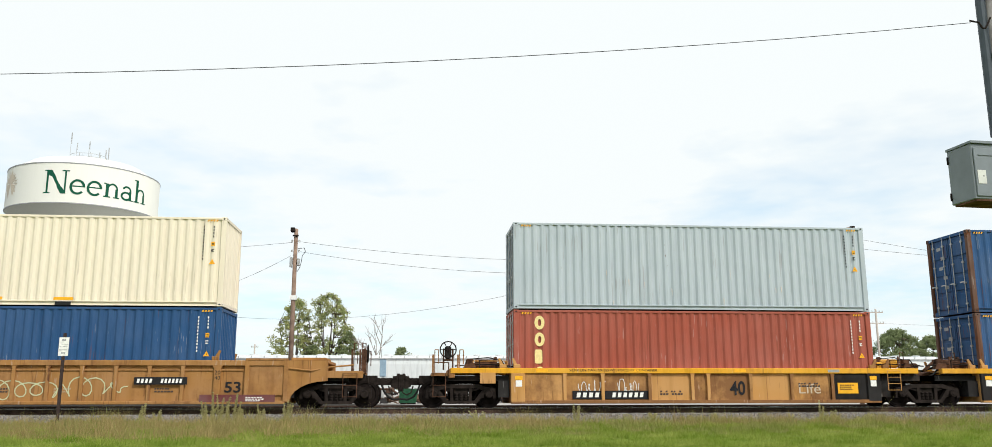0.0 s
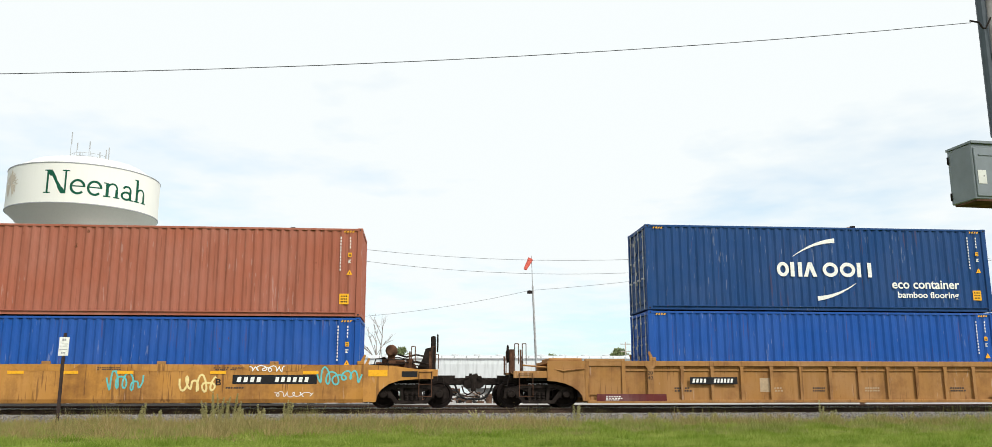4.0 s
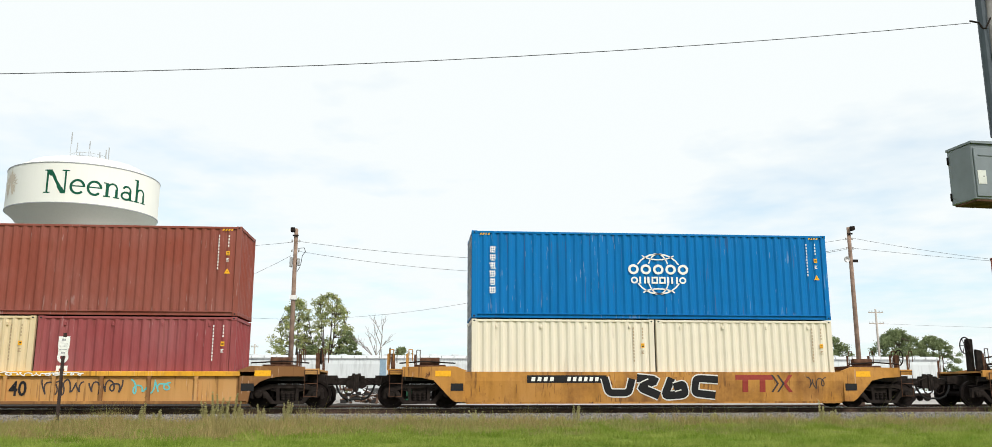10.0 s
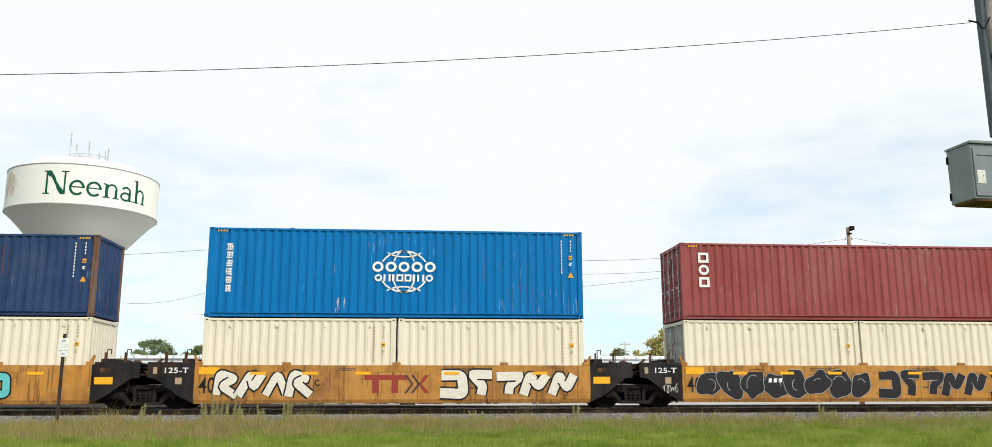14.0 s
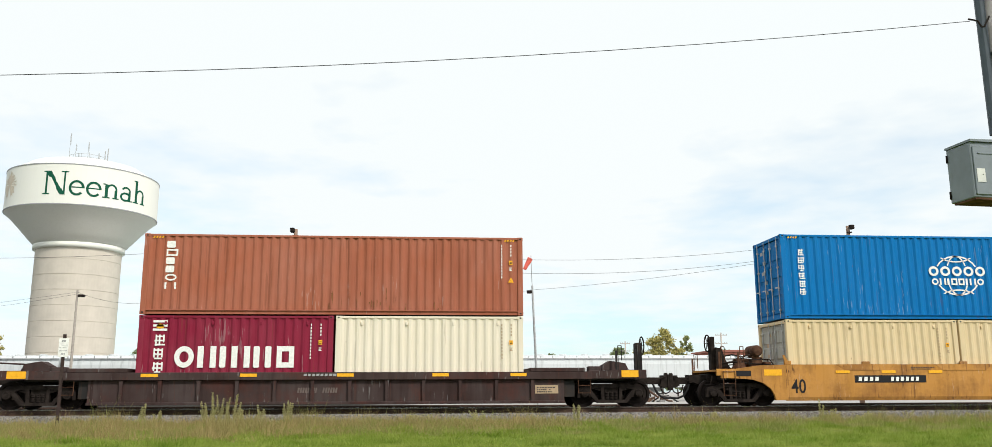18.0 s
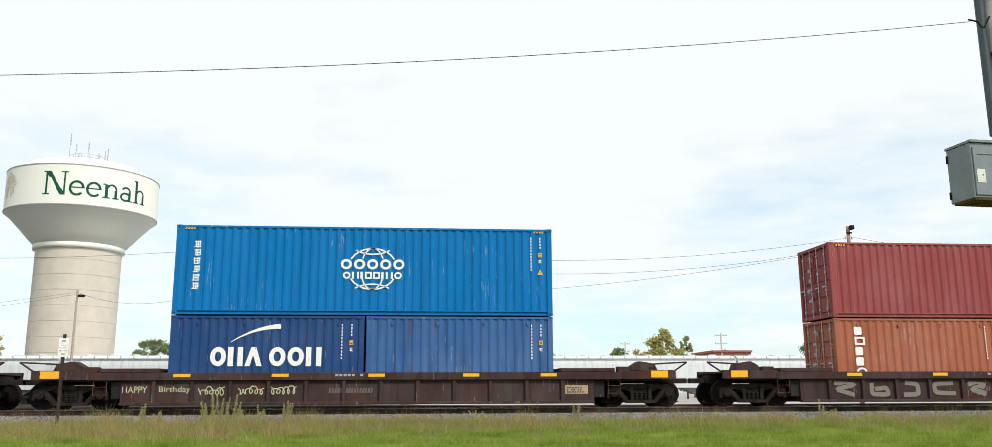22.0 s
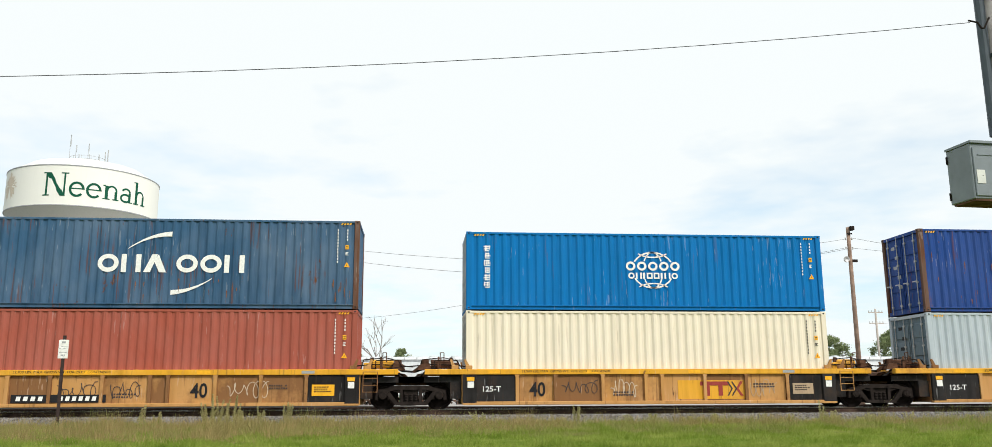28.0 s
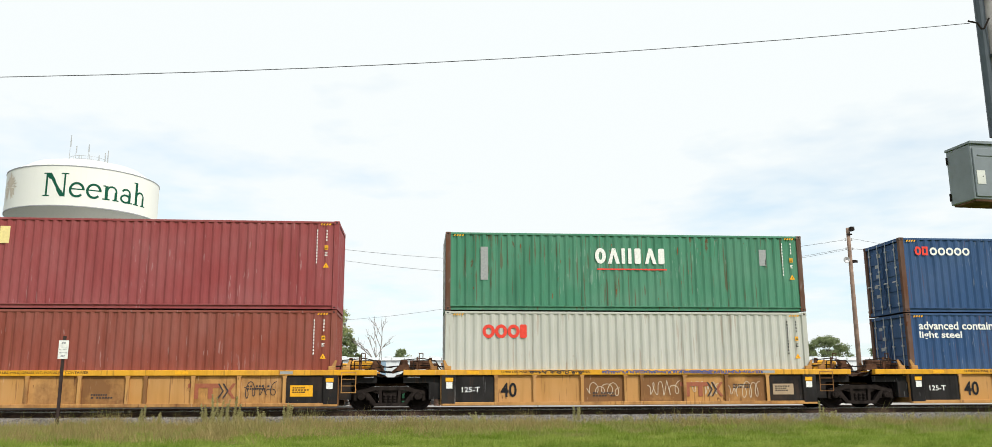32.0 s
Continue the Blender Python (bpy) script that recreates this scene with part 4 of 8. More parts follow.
def single_car(cx, ribbed, label, group):
    """A stand-alone well car with a truck under each raised end."""
    car = car_root(label, cx, group)
    mat = TTY if ribbed else ORA
    ztop = 1.15
    if ribbed:
        side_pair("side_panel", lambda bm: box(bm, -6.5, 6.5, SIDE + 0.1, SIDE + 0.16, 0.2, 1.02), mat, car)
        side_pair("top_chord", lambda bm: box(bm, -7.0, 7.0, SIDE, SIDE + 0.18, 1.0, ztop, bev=0.012), TTX_CHORD, car)
        side_pair("bottom_sill", lambda bm: box(bm, -6.55, 6.55, SIDE, SIDE + 0.18, 0.15, 0.25, bev=0.012), mat, car)
        ribs(car, [-6.4 + i * 12.8 / 9 for i in range(10)], 0.24, 1.01, mat)
    else:
        def wall(bm):
            A = [[bm.verts.new((x, y, z)) for y, z in ((SIDE, ztop), (SIDE, 0.86), (SIDE + 0.085, 0.2), (SIDE + 0.16, 0.2), (SIDE + 0.12, ztop))] for x in (-6.3, 6.3)]
            for i in range(5):
                bm.faces.new((A[0][i], A[0][(i + 1) % 5], A[1][(i + 1) % 5], A[1][i]))
            bm.faces.new(A[0][::-1]); bm.faces.new(A[1])
        side_pair("side_panel", wall, mat, car)
        side_pair("skirt", lambda bm: box(bm, -6.25, 6.25, SIDE + 0.09, SIDE + 0.16, 0.14, 0.2), mat, car)
        side_pair("reinforcing_plate", lambda bm: prism(bm, [(-1.3, ztop + 0.004), (1.3, ztop + 0.004), (0.9, ztop - 0.16), (-0.9, ztop - 0.16)], SIDE - 0.012, SIDE), mat, car)
    well_shell(car, 6.2, 0.18, mat)
    for s in (-1, 1):
        under = [(7.6, 1.0), (7.2, 0.94), (6.92, 0.83), (6.72, 0.66), (6.62, 0.48), (6.58, 0.2)] if ribbed else [(7.7, 0.96), (7.3, 0.88), (6.75, 0.3), (6.6, 0.2)]
        side_pair("end_side", lambda bm: prism(bm, [(s * 6.3, 0.2), (s * 6.3, ztop), (s * 6.2, ztop + 0.02), (s * 6.6, 1.32), (s * 8.3, 1.3), (s * 8.3, 1.0)] + [(s * a, b) for a, b in under], SIDE, SIDE + 0.1), mat, car)
        platform(car, s * 6.5, s * 8.75, 1.22, mat, SIDE + 0.03, 0.16)
        truck(car, s * 7.75, cx)
        coupler(car, s * 8.7, s, 1.0 + spare('single', cx, s))
        posts(car, (s * 8.1, s * 8.7), 1.2, 1.85, SIDE + 0.08, mat if s < 0 else RUSTY)
        posts(car, (s * 7.85, s * 8.65), 1.2, 1.95, -SIDE - 0.15, RUSTY)
        part("brake_reservoir", tube(bmesh.new(), (s * 7.1, -0.5, 1.5), (s * 7.75, -0.5, 1.5), 0.13, 14), RUSTY, car)
        part("deck_box", boxes((min(s * 6.9, s * 7.9), max(s * 6.9, s * 7.9), -0.9, 0.7, 1.25, 1.38), bev=0.02), RUSTY, car)
        ladder(car, s * 8.5 - 0.2, s * 8.5 + 0.2, 0.35, 1.2, SIDE - 0.02, 3, RUSTY)
        side_pair("reflector", lambda bm: box(bm, min(s * 6.75, s * 7.25), max(s * 6.75, s * 7.25), SIDE - 0.008, SIDE, 1.0, 1.18), YELLOW, car)
        side_pair("data_panel", lambda bm: box(bm, min(s * 6.35, s * 6.75), max(s * 6.35, s * 6.75), SIDE - 0.008, SIDE, 0.55, 0.78), BLACK, car)
        brake_wheel(car, s * 8.72, -0.6, 1.66, STEEL, 0.26, "x")
        part("brake_stand", boxes((min(s * 8.55, s * 8.68), max(s * 8.55, s * 8.68), -0.7, -0.5, 1.2, 1.75), bev=0.02), RUSTY, car)
        bm = path_tube(bmesh.new(), [(s * 6.6, SIDE + 0.15, 1.42), (s * 7.6, SIDE + 0.2, 1.48), (s * 8.4, SIDE + 0.2, 1.42)], 0.025, 6)
        part("brake_pipe", bm, STEEL, car)
    return car


def ribbed_car(cx, left, right, label, group, pitch_l=15.75, pitch_r=15.75, mat=None):
    """A ribbed well unit under a bright yellow top chord."""
    car = car_root(label, cx, group)
    mat = mat or TTY
    e = {}
    for s, kind, pitch in ((-1, left, pitch_l), (1, right, pitch_r)):
        e[s] = pitch / 2 - 0.42 if kind == "art" else 8.15
    side_pair("top_chord", lambda bm: box(bm, -e[-1], e[1], SIDE, SIDE + 0.2, 1.1, 1.27, bev=0.012), TTX_CHORD, car, "bright yellow top chord")
    bays = (-4.5, -3.2, -1.65, -0.22, 0.32, 1.75, 3.15, 4.5)
    for a, b in zip(bays, bays[1:]):
        side_pair("side_panel", lambda bm: box(bm, a, b, SIDE + 0.1, SIDE + 0.16, 0.22, 1.11), mat, car)
    side_pair("bottom_sill", lambda bm: box(bm, -6.2, 6.2, SIDE, SIDE + 0.2, 0.14, 0.25, bev=0.012), mat, car)
    ribs(car, (-4.45, -3.2, -1.65, -0.22, 0.32, 1.75, 3.15, 4.55), 0.24, 1.11, mat, 0.1)
    for s in (-1, 1):
        side_pair("end_panel", lambda bm: box(bm, min(s * 4.5, s * 5.75), max(s * 4.5, s * 5.75), SIDE + 0.06, SIDE + 0.14, 0.22, 1.1), DKP if (left, right)[s > 0] == "art" else mat, car)
        side_pair("end_post", lambda bm: box(bm, min(s * 5.75, s * 6.2), max(s * 5.75, s * 6.2), SIDE - 0.004, SIDE + 0.2, 0.2, 1.1, bev=0.012), DKP if (left, right)[s > 0] == "art" else mat, car)
        side_pair("reflector", lambda bm: box(bm, s * 5.95 - 0.12, s * 5.95 + 0.12, SIDE - 0.012, SIDE - 0.004, 0.9, 1.02), YELLOW, car)
        side_pair("placard", lambda bm: box(bm, s * 5.95 - 0.1, s * 5.95 + 0.1, SIDE - 0.012, SIDE - 0.004, 0.68, 0.88), WHITE, car)
    well_shell(car, 6.15, 0.16, mat)
    guides(car, (-6.45, -6.0, 6.45, 6.0), 1.27, mat)
    for s, kind, pitch in ((-1, left, pitch_l), (1, right, pitch_r)):
        platform(car, s * 6.25, s * (e[s] - 0.02), 1.2, mat, SIDE + 0.08, 0.1)
        if kind == "art":
            bm = bmesh.new()
            prism(bm, [(s * 6.2, 0.5), (s * 6.2, 1.1), (s * 6.9, 1.1), (s * 6.5, 0.5)], -0.9, 0.9)
            part("end_bulkhead", bm, DKP, car)
            brake_gear(car, s * 6.9, 1.25, s, TTX_CHORD if s > 0 else RUSTY)
            posts(car, (s * (e[s] - 0.5),), 1.2, 1.8, SIDE + 0.2, RUSTY)
            if s < 0:
                truck(car, -pitch / 2, cx)
                joint(car, -pitch / 2, 1.18, RUSTY)
            else:
                ladder(car, e[s] - 1.1, e[s] - 0.65, 0.55, 1.2, SIDE + 0.0, 4, mat)
        else:
            part("end_beam", boxes((min(s * 8.0, s * 8.2), max(s * 8.0, s * 8.2), SIDE + 0.02, -SIDE - 0.02, 0.95, 1.25), bev=0.02), mat, car)
            part("crossover_step", boxes((min(s * 8.15, s * 8.75), max(s * 8.15, s * 8.75), -1.2, 1.2, 1.02, 1.12)), mat, car)
            side_pair("bracket_plate", lambda bm: box(bm, s * 6.95 - 0.25, s * 6.95 + 0.25, SIDE - 0.01, SIDE + 0.05, 0.78, 1.12), mat, car)
            truck(car, s * 7.79, cx)
            coupler(car, s * 8.45, s, 1.0 + spare('ribbed', cx, s))
            if s < 0:
                brake_wheel(car, s * 8.22, SIDE + 0.2, 1.86, STEEL, 0.26, "y")
                part("gear_box", boxes((s * 8.22 - 0.11, s * 8.22 + 0.11, SIDE + 0.24, SIDE + 0.4, 1.56, 1.98), bev=0.05), DKP, car)
            else:
                bm = lathe(bmesh.new(), [(0.001, -0.1), (0.05, -0.1), (0.07, -0.06), (0.2, -0.04), (0.22, 0.0), (0.2, 0.03), (0.001, 0.03)], 18, "y", (s * 8.22, SIDE + 0.2, 1.84))
                part("hub_disc", bm, plain("hub_orange", (0.42, 0.1, 0.035), 0.6, 0, 0.4), car)
            for dx in (-0.17, 0.13):
                part("brake_stand", boxes((s * 8.22 + dx, s * 8.22 + dx + 0.05, SIDE + 0.28, SIDE + 0.4, 1.22, 1.9), bev=0.01), RUSTY, car)
            part("brake_stand", boxes((s * 8.22 - 0.17, s * 8.22 + 0.18, SIDE + 0.3, SIDE + 0.36, 1.5, 1.56), bev=0.01), RUSTY, car)
            posts(car, (s * 7.85, s * 8.65), 1.1, 1.85, SIDE + 0.1, mat)
            grab_rails(car, s * 6.3, s * 7.4, 1.2, 1.5, SIDE + 0.3, mat)
            grab_rails(car, s * 8.2, s * 8.7, 1.1, 1.45, SIDE + 0.15, RUSTY)
            ladder(car, s * 8.5 - 0.2, s * 8.5 + 0.2, 0.35, 1.1, SIDE - 0.02, 3, RUSTY)
            brake_gear(car, s * 7.0, 1.22, s, RUSTY)
    return car


def long_car(cx, left, right, label, group, pitch_l=19.5, pitch_r=19.5):
    """A ribbed tan unit with a 53-foot well and high end platforms."""
    car = car_root(label, cx, group)
    mat = TAN
    side_pair("top_chord", lambda bm: box(bm, -8.2, 8.2, SIDE, SIDE + 0.22, 1.33, 1.5, bev=0.012), mat, car)
    side_pair("side_panel", lambda bm: box(bm, -8.15, 8.15, SIDE + 0.1, SIDE + 0.16, 0.22, 1.34), mat, car)
    side_pair("rub_strip", lambda bm: box(bm, -8.1, 8.1, SIDE + 0.06, SIDE + 0.12, 1.18, 1.23), mat, car)
    side_pair("bottom_sill", lambda bm: box(bm, -8.2, 8.2, SIDE, SIDE + 0.2, 0.15, 0.25, bev=0.012), mat, car)
    ribs(car, [-6.05 + i * 12.1 / 12 for i in range(13)], 0.24, 1.34, mat, 0.1)
    link_part("rib", rib_mesh(0.24, 1.34, 0.2), mat, car, "", (-6.1, -0.01, 0))
    link_part("rib", rib_mesh(0.24, 1.34, 0.2), mat, car, "", (6.1, -0.01, 0))
    for s in (-1, 1):
        side_pair("end_panel", lambda bm: box(bm, min(s * 7.0, s * 8.15), max(s * 7.0, s * 8.15), SIDE + 0.04, SIDE + 0.12, 0.42, 1.34), DKP if (left, right)[s > 0] == "art" else mat, car)
        side_pair("end_cover", lambda bm: box(bm, min(s * 6.95, s * 8.25), max(s * 6.95, s * 8.25), SIDE - 0.01, SIDE + 0.2, 1.5, 1.56), DKP if (left, right)[s > 0] == "art" else mat, car)
        for x in (7.0, 8.2):
            side_pair("end_post", lambda bm: box(bm, s * x - 0.07, s * x + 0.07, SIDE - 0.006, SIDE + 0.16, 0.22, 1.5, bev=0.01), DKP if (left, right)[s > 0] == "art" else mat, car)
        side_pair("sill_plate", lambda bm: box(bm, min(s * 5.6, s * 7.9), max(s * 5.6, s * 7.9), SIDE - 0.012, SIDE, 0.22, 0.44), MAROON_SILL, car, "maroon sill plate")
    well_shell(car, 8.0, 0.16, mat)
    guides(car, (-6.0, 6.0), 1.5, mat)
    for s, kind, pitch in ((-1, left, pitch_l), (1, right, pitch_r)):
        e = pitch / 2 - 0.3 if kind == "art" else 9.5
        side_pair("end_side", lambda bm: prism(bm, [(s * 8.2, 0.22), (s * 8.2, 1.5), (s * e, 1.5)] + [(s * (8.34 + (e - 8.34) * (1 - math.cos(radians(q)))), 0.22 + 0.64 * math.sin(radians(q))) for q in range(90, -1, -15)], SIDE, SIDE + 0.1), mat, car)
        part("end_deck", boxes((min(s * 8.2, s * e), max(s * 8.2, s * e), SIDE + 0.1, -SIDE - 0.1, 1.42, 1.5)), mat, car)
        if kind == "art":
            for y in (SIDE + 0.04, -SIDE - 0.44):
                bm = boxes((min(s * 8.3, s * (e - 0.02)), max(s * 8.3, s * (e - 0.02)), y, y + 0.4, 1.5, 1.72), bev=0.03)
                part("deck_box", bm, mat, car)
            posts(car, (s * (e - 0.35), s * (e - 1.0)), 1.5, 2.3, SIDE + 0.35, RUSTY)
            side_pair("latch", lambda bm: box(bm, s * (e - 0.2) - 0.08, s * (e - 0.2) + 0.08, SIDE - 0.012, SIDE, 0.95, 1.15), RUSTY, car)
            if s < 0:
                truck(car, -pitch / 2, cx)
                joint(car, -pitch / 2, 1.4, RUSTY)
                text(car, "125T", -8.05, 0.48, 0.3, WHITE, SIDE + 0.03, 0.95, bold=0.02)
                text(car, "53", -8.0, 1.05, 0.14, WHITE, SIDE + 0.03, 0.22)
                text(car, "48", -7.4, 1.05, 0.14, WHITE, SIDE + 0.03, 0.22)
            else:
                ladder(car, e - 1.1, e - 0.5, 0.45, 1.45, SIDE - 0.02, 4, mat)
                text(car, "48", 7.15, 1.05, 0.14, WHITE, SIDE + 0.03, 0.22)
                text(car, "53", 7.75, 1.05, 0.14, WHITE, SIDE + 0.03, 0.22)
        else:
            platform(car, s * 9.4, s * 10.6, 1.15, mat, SIDE + 0.03, 0.2)
            truck(car, s * 9.75, cx)
            coupler(car, s * 10.5, s, 1.0 + spare('long', cx, s))
            posts(car, (s * 10.3, s * 10.55), 1.1, 2.05, SIDE + 0.1, RUSTY)
            posts(car, (s * 10.6,), 1.1, 1.9, -SIDE - 0.3, RUSTY)
            brake_wheel(car, s * 10.7, -0.5, 1.75, STEEL, 0.28, "x")
            part("brake_stand", boxes((min(s * 10.5, s * 10.66), max(s * 10.5, s * 10.66), -0.65, -0.35, 1.1, 1.9), bev=0.02), RUSTY, car)
            ladder(car, s * 10.2 - 0.22, s * 10.2 + 0.22, 0.35, 1.1, SIDE - 0.02, 3, RUSTY)
            part("deck_box", boxes((min(s * 8.3, s * 9.4), max(s * 8.3, s * 9.4), -1.0, 0.6, 1.5, 1.6), bev=0.02), mat, car)
            bm = path_tube(bmesh.new(), [(s * 8.3, SIDE - 0.02, 1.25), (s * 9.0, SIDE - 0.03, 1.18), (s * 9.6, SIDE + 0.1, 1.3), (s * 10.3, SIDE + 0.1, 1.36)], 0.03, 6)
            part("brake_pipe", bm, mat, car)
    text(car, "53", 6.32, 0.5, 0.34, BLACK, SIDE + 0.09, 0.5, bold=0.02)
    for x in (-6.2, 6.02):
        text(car, "20", x, 1.06, 0.12, BLACK, SIDE - 0.004, 0.17)
        text(car, "40", x, 0.9, 0.12, BLACK, SIDE - 0.004, 0.17)
    return car


def brown_car(cx, label, group, left="bar", right="bar", pitch_l=21.6, pitch_r=21.6):
    """A dark brown ribbed unit with its own two trucks, joined to the next by drawbars."""
    car = car_root(label, cx, group)
    mat = BRN
    side_pair("top_flange", lambda bm: box(bm, -8.3, 8.3, SIDE - 0.03, SIDE + 0.25, 0.9, 1.14, bev=0.012), mat, car)
    side_pair("side_panel", lambda bm: box(bm, -7.45, 7.4, SIDE + 0.1, SIDE + 0.16, 0.2, 0.91), mat, car)
    side_pair("bottom_sill", lambda bm: box(bm, -7.45, 7.4, SIDE, SIDE + 0.2, 0.14, 0.23, bev=0.012), mat, car)
    ribs(car, [-6.45 + i * 1.165 for i in range(12)], 0.22, 0.91, mat, 0.1)
    well_shell(car, 7.3, 0.16, mat)
    for x in (-5.6, -2.6, 0.4, 3.4, 5.9):
        side_pair("reflector", lambda bm: box(bm, x - 0.26, x + 0.26, SIDE - 0.04, SIDE - 0.03, 1.0, 1.1), YELLOW, car, "yellow reflective plate")
    side_pair("data_plate", lambda bm: box(bm, 6.45, 7.2, SIDE + 0.09, SIDE + 0.1, 0.45, 0.72), GHOST, car)
    for s, kind, pitch in ((-1, left, pitch_l), (1, right, pitch_r)):
        e = 10.1
        side_pair("end_beam", lambda bm: prism(bm, [(s * 8.2, 0.92), (s * 8.2, 1.14), (s * 9.2, 1.2), (s * e, 1.2), (s * e, 0.92)], SIDE - 0.02, SIDE + 0.12), mat, car)
        platform(car, s * 8.2, s * e, 1.16, mat, SIDE + 0.05, 0.14)
        side_pair("reflector", lambda bm: box(bm, s * 9.55 - 0.28, s * 9.55 + 0.28, SIDE - 0.034, SIDE - 0.02, 0.96, 1.18), YELLOW, car, "yellow reflective plate")
        part("ramp_box", boxes((min(s * 6.3, s * 8.1), max(s * 6.3, s * 8.1), SIDE + 0.05, -SIDE - 0.05, 1.14, 1.27), bev=0.02), mat, car)
        bm = bmesh.new()
        prism(bm, [(s * 8.7, 1.2), (s * 9.6, 1.2), (s * 9.5, 1.42), (s * 9.0, 1.5), (s * 8.75, 1.36)], -1.0, -0.5)
        part("bridge_plate", bm, mat, car)
        part("hinge_block", boxes((s * 8.45 - 0.2, s * 8.45 + 0.2, -1.1, -0.7, 1.16, 1.32), bev=0.02), mat, car)
        truck(car, s * 9.0, cx)
        if kind == "bar":
            bm = path_tube(bmesh.new(), [(s * 9.4, SIDE + 0.2, 1.4), (s * 10.55, SIDE + 0.2, 1.46), (s * 10.1, SIDE + 0.2, 1.16)], 0.03, 6)
            part("handrail", bm, mat, car)
            bm = boxes((min(s * 9.9, s * 10.85), max(s * 9.9, s * 10.85), -0.14, 0.14, 0.78, 0.95), bev=0.02)
            part("drawbar", bm, STEEL, car)
        else:
            coupler(car, s * 9.85, s, 1.0 + spare('brown', cx, s))
            posts(car, (s * 9.2, s * 9.85), 1.2, 1.98, SIDE + 0.1, DKP)
            part("brake_stand", boxes((s * 10.0 - 0.1, s * 10.0 + 0.1, -0.9, -0.5, 1.1, 2.1), bev=0.03), DKP, car)
            brake_wheel(car, s * 10.14, -0.7, 2.0, DKP, 0.3, "x")
        ladder(car, s * 8.05 - 0.2, s * 8.05 + 0.2, 0.45, 0.95, SIDE + 0.02, 3, RUSTY)
    return car


# ---- the ground ----
def strip_profile(y):
    """Height of the ground at a distance y from where the camera stands."""
    pts = [(-400, -1.0), (10, -0.95), (19, -0.78), (23, -0.56), (25.6, -0.42), (26.6, -0.34), (27.5, -0.2), (36.8, -0.2), (38.0, -0.5), (40, -0.52), (95, -0.5), (3000, -0.5)]
    for (a, p), (b, q) in zip(pts, pts[1:]):
        if y <= b:
            return p + (q - p) * (y - a) / (b - a)
    return pts[-1][1]


def ground_material():
    mat, nt, b = nodes_of("lawn_and_gravel")
    geo = nt.nodes.new("ShaderNodeNewGeometry").outputs["Position"]
    sep = nt.nodes.new("ShaderNodeSeparateXYZ")
    nt.links.new(geo, sep.inputs[0])
    wob = noise_node(nt, geo, 0.7, 4)
    y = math_node(nt, "ADD", sep.outputs[1], math_node(nt, "MULTIPLY", wob, 0.9))
    fine = noise_node(nt, geo, 30, 4)
    patch = noise_node(nt, geo, 0.35, 4)
    green = mix_node(nt, ramp_node(nt, fine, 0.3, 0.7), (0.1, 0.15, 0.022), (0.18, 0.245, 0.042))
    dry = mix_node(nt, ramp_node(nt, fine, 0.3, 0.7), (0.17, 0.14, 0.06), (0.3, 0.24, 0.11))
    grass = mix_node(nt, ramp_node(nt, math_node(nt, "ADD", y, math_node(nt, "MULTIPLY", patch, 3.0)), 23.6, 26.0), green, dry)
    stone = mix_node(nt, ramp_node(nt, noise_node(nt, geo, 22, 3), 0.35, 0.65), (0.11, 0.1, 0.095), (0.28, 0.265, 0.25))
    yard = mix_node(nt, ramp_node(nt, noise_node(nt, geo, 1.2, 5), 0.3, 0.7), (0.3, 0.285, 0.27), (0.5, 0.48, 0.46))
    c = mix_node(nt, ramp_node(nt, y, 26.2, 26.5), grass, stone)
    # oily stone of the track bed, darkened further with the shade under the train
    shaded_bed = mix_node(nt, ramp_node(nt, noise_node(nt, geo, 18, 3), 0.35, 0.65), (0.02, 0.017, 0.015), (0.07, 0.058, 0.05))
    c = mix_node(nt, ramp_node(nt, y, 28.5, 28.8), c, shaded_bed)
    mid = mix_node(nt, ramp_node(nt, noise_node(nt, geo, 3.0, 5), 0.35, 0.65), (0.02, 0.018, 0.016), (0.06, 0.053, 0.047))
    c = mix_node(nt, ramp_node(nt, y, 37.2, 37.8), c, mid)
    c = mix_node(nt, ramp_node(nt, math_node(nt, "ADD", math_node(nt, "ADD", y, math_node(nt, "MULTIPLY", sep.outputs[0], 0.85)), math_node(nt, "MULTIPLY", noise_node(nt, geo, 0.12, 3), 8.0)), 80.0, 84.0), c, yard)
    nt.links.new(c, b.inputs["Base Color"])
    b.inputs["Roughness"].default_value = 1.0
    b.inputs["Specular IOR Level"].default_value = 0.05
    bump_node(nt, b, fine, 0.6, 0.04)
    return mat


def build_ground():
    bm = bmesh.new()
    ys = [-600, -60, 0, 10, 15, 19, 21, 23, 24.5, 25.6, 26.6, 27.5, 29.3, 31.3, 34, 36.8, 38.0, 40, 50, 95, 200, 3000]
    xs = [-3000, -300, -80] + list(range(-40, 61, 10)) + [90, 300, 3000]
    g = [[bm.verts.new((x, y, strip_profile(y))) for x in xs] for y in ys]
    for i in range(len(ys) - 1):
        for j in range(len(xs) - 1):
            bm.faces.new((g[i][j], g[i][j + 1], g[i + 1][j + 1], g[i + 1][j]))
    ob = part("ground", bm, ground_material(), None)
    tagged(ob, "mown green lawn running up to grey track ballast and a pale yard", "ground", "", "structure")


build_ground()


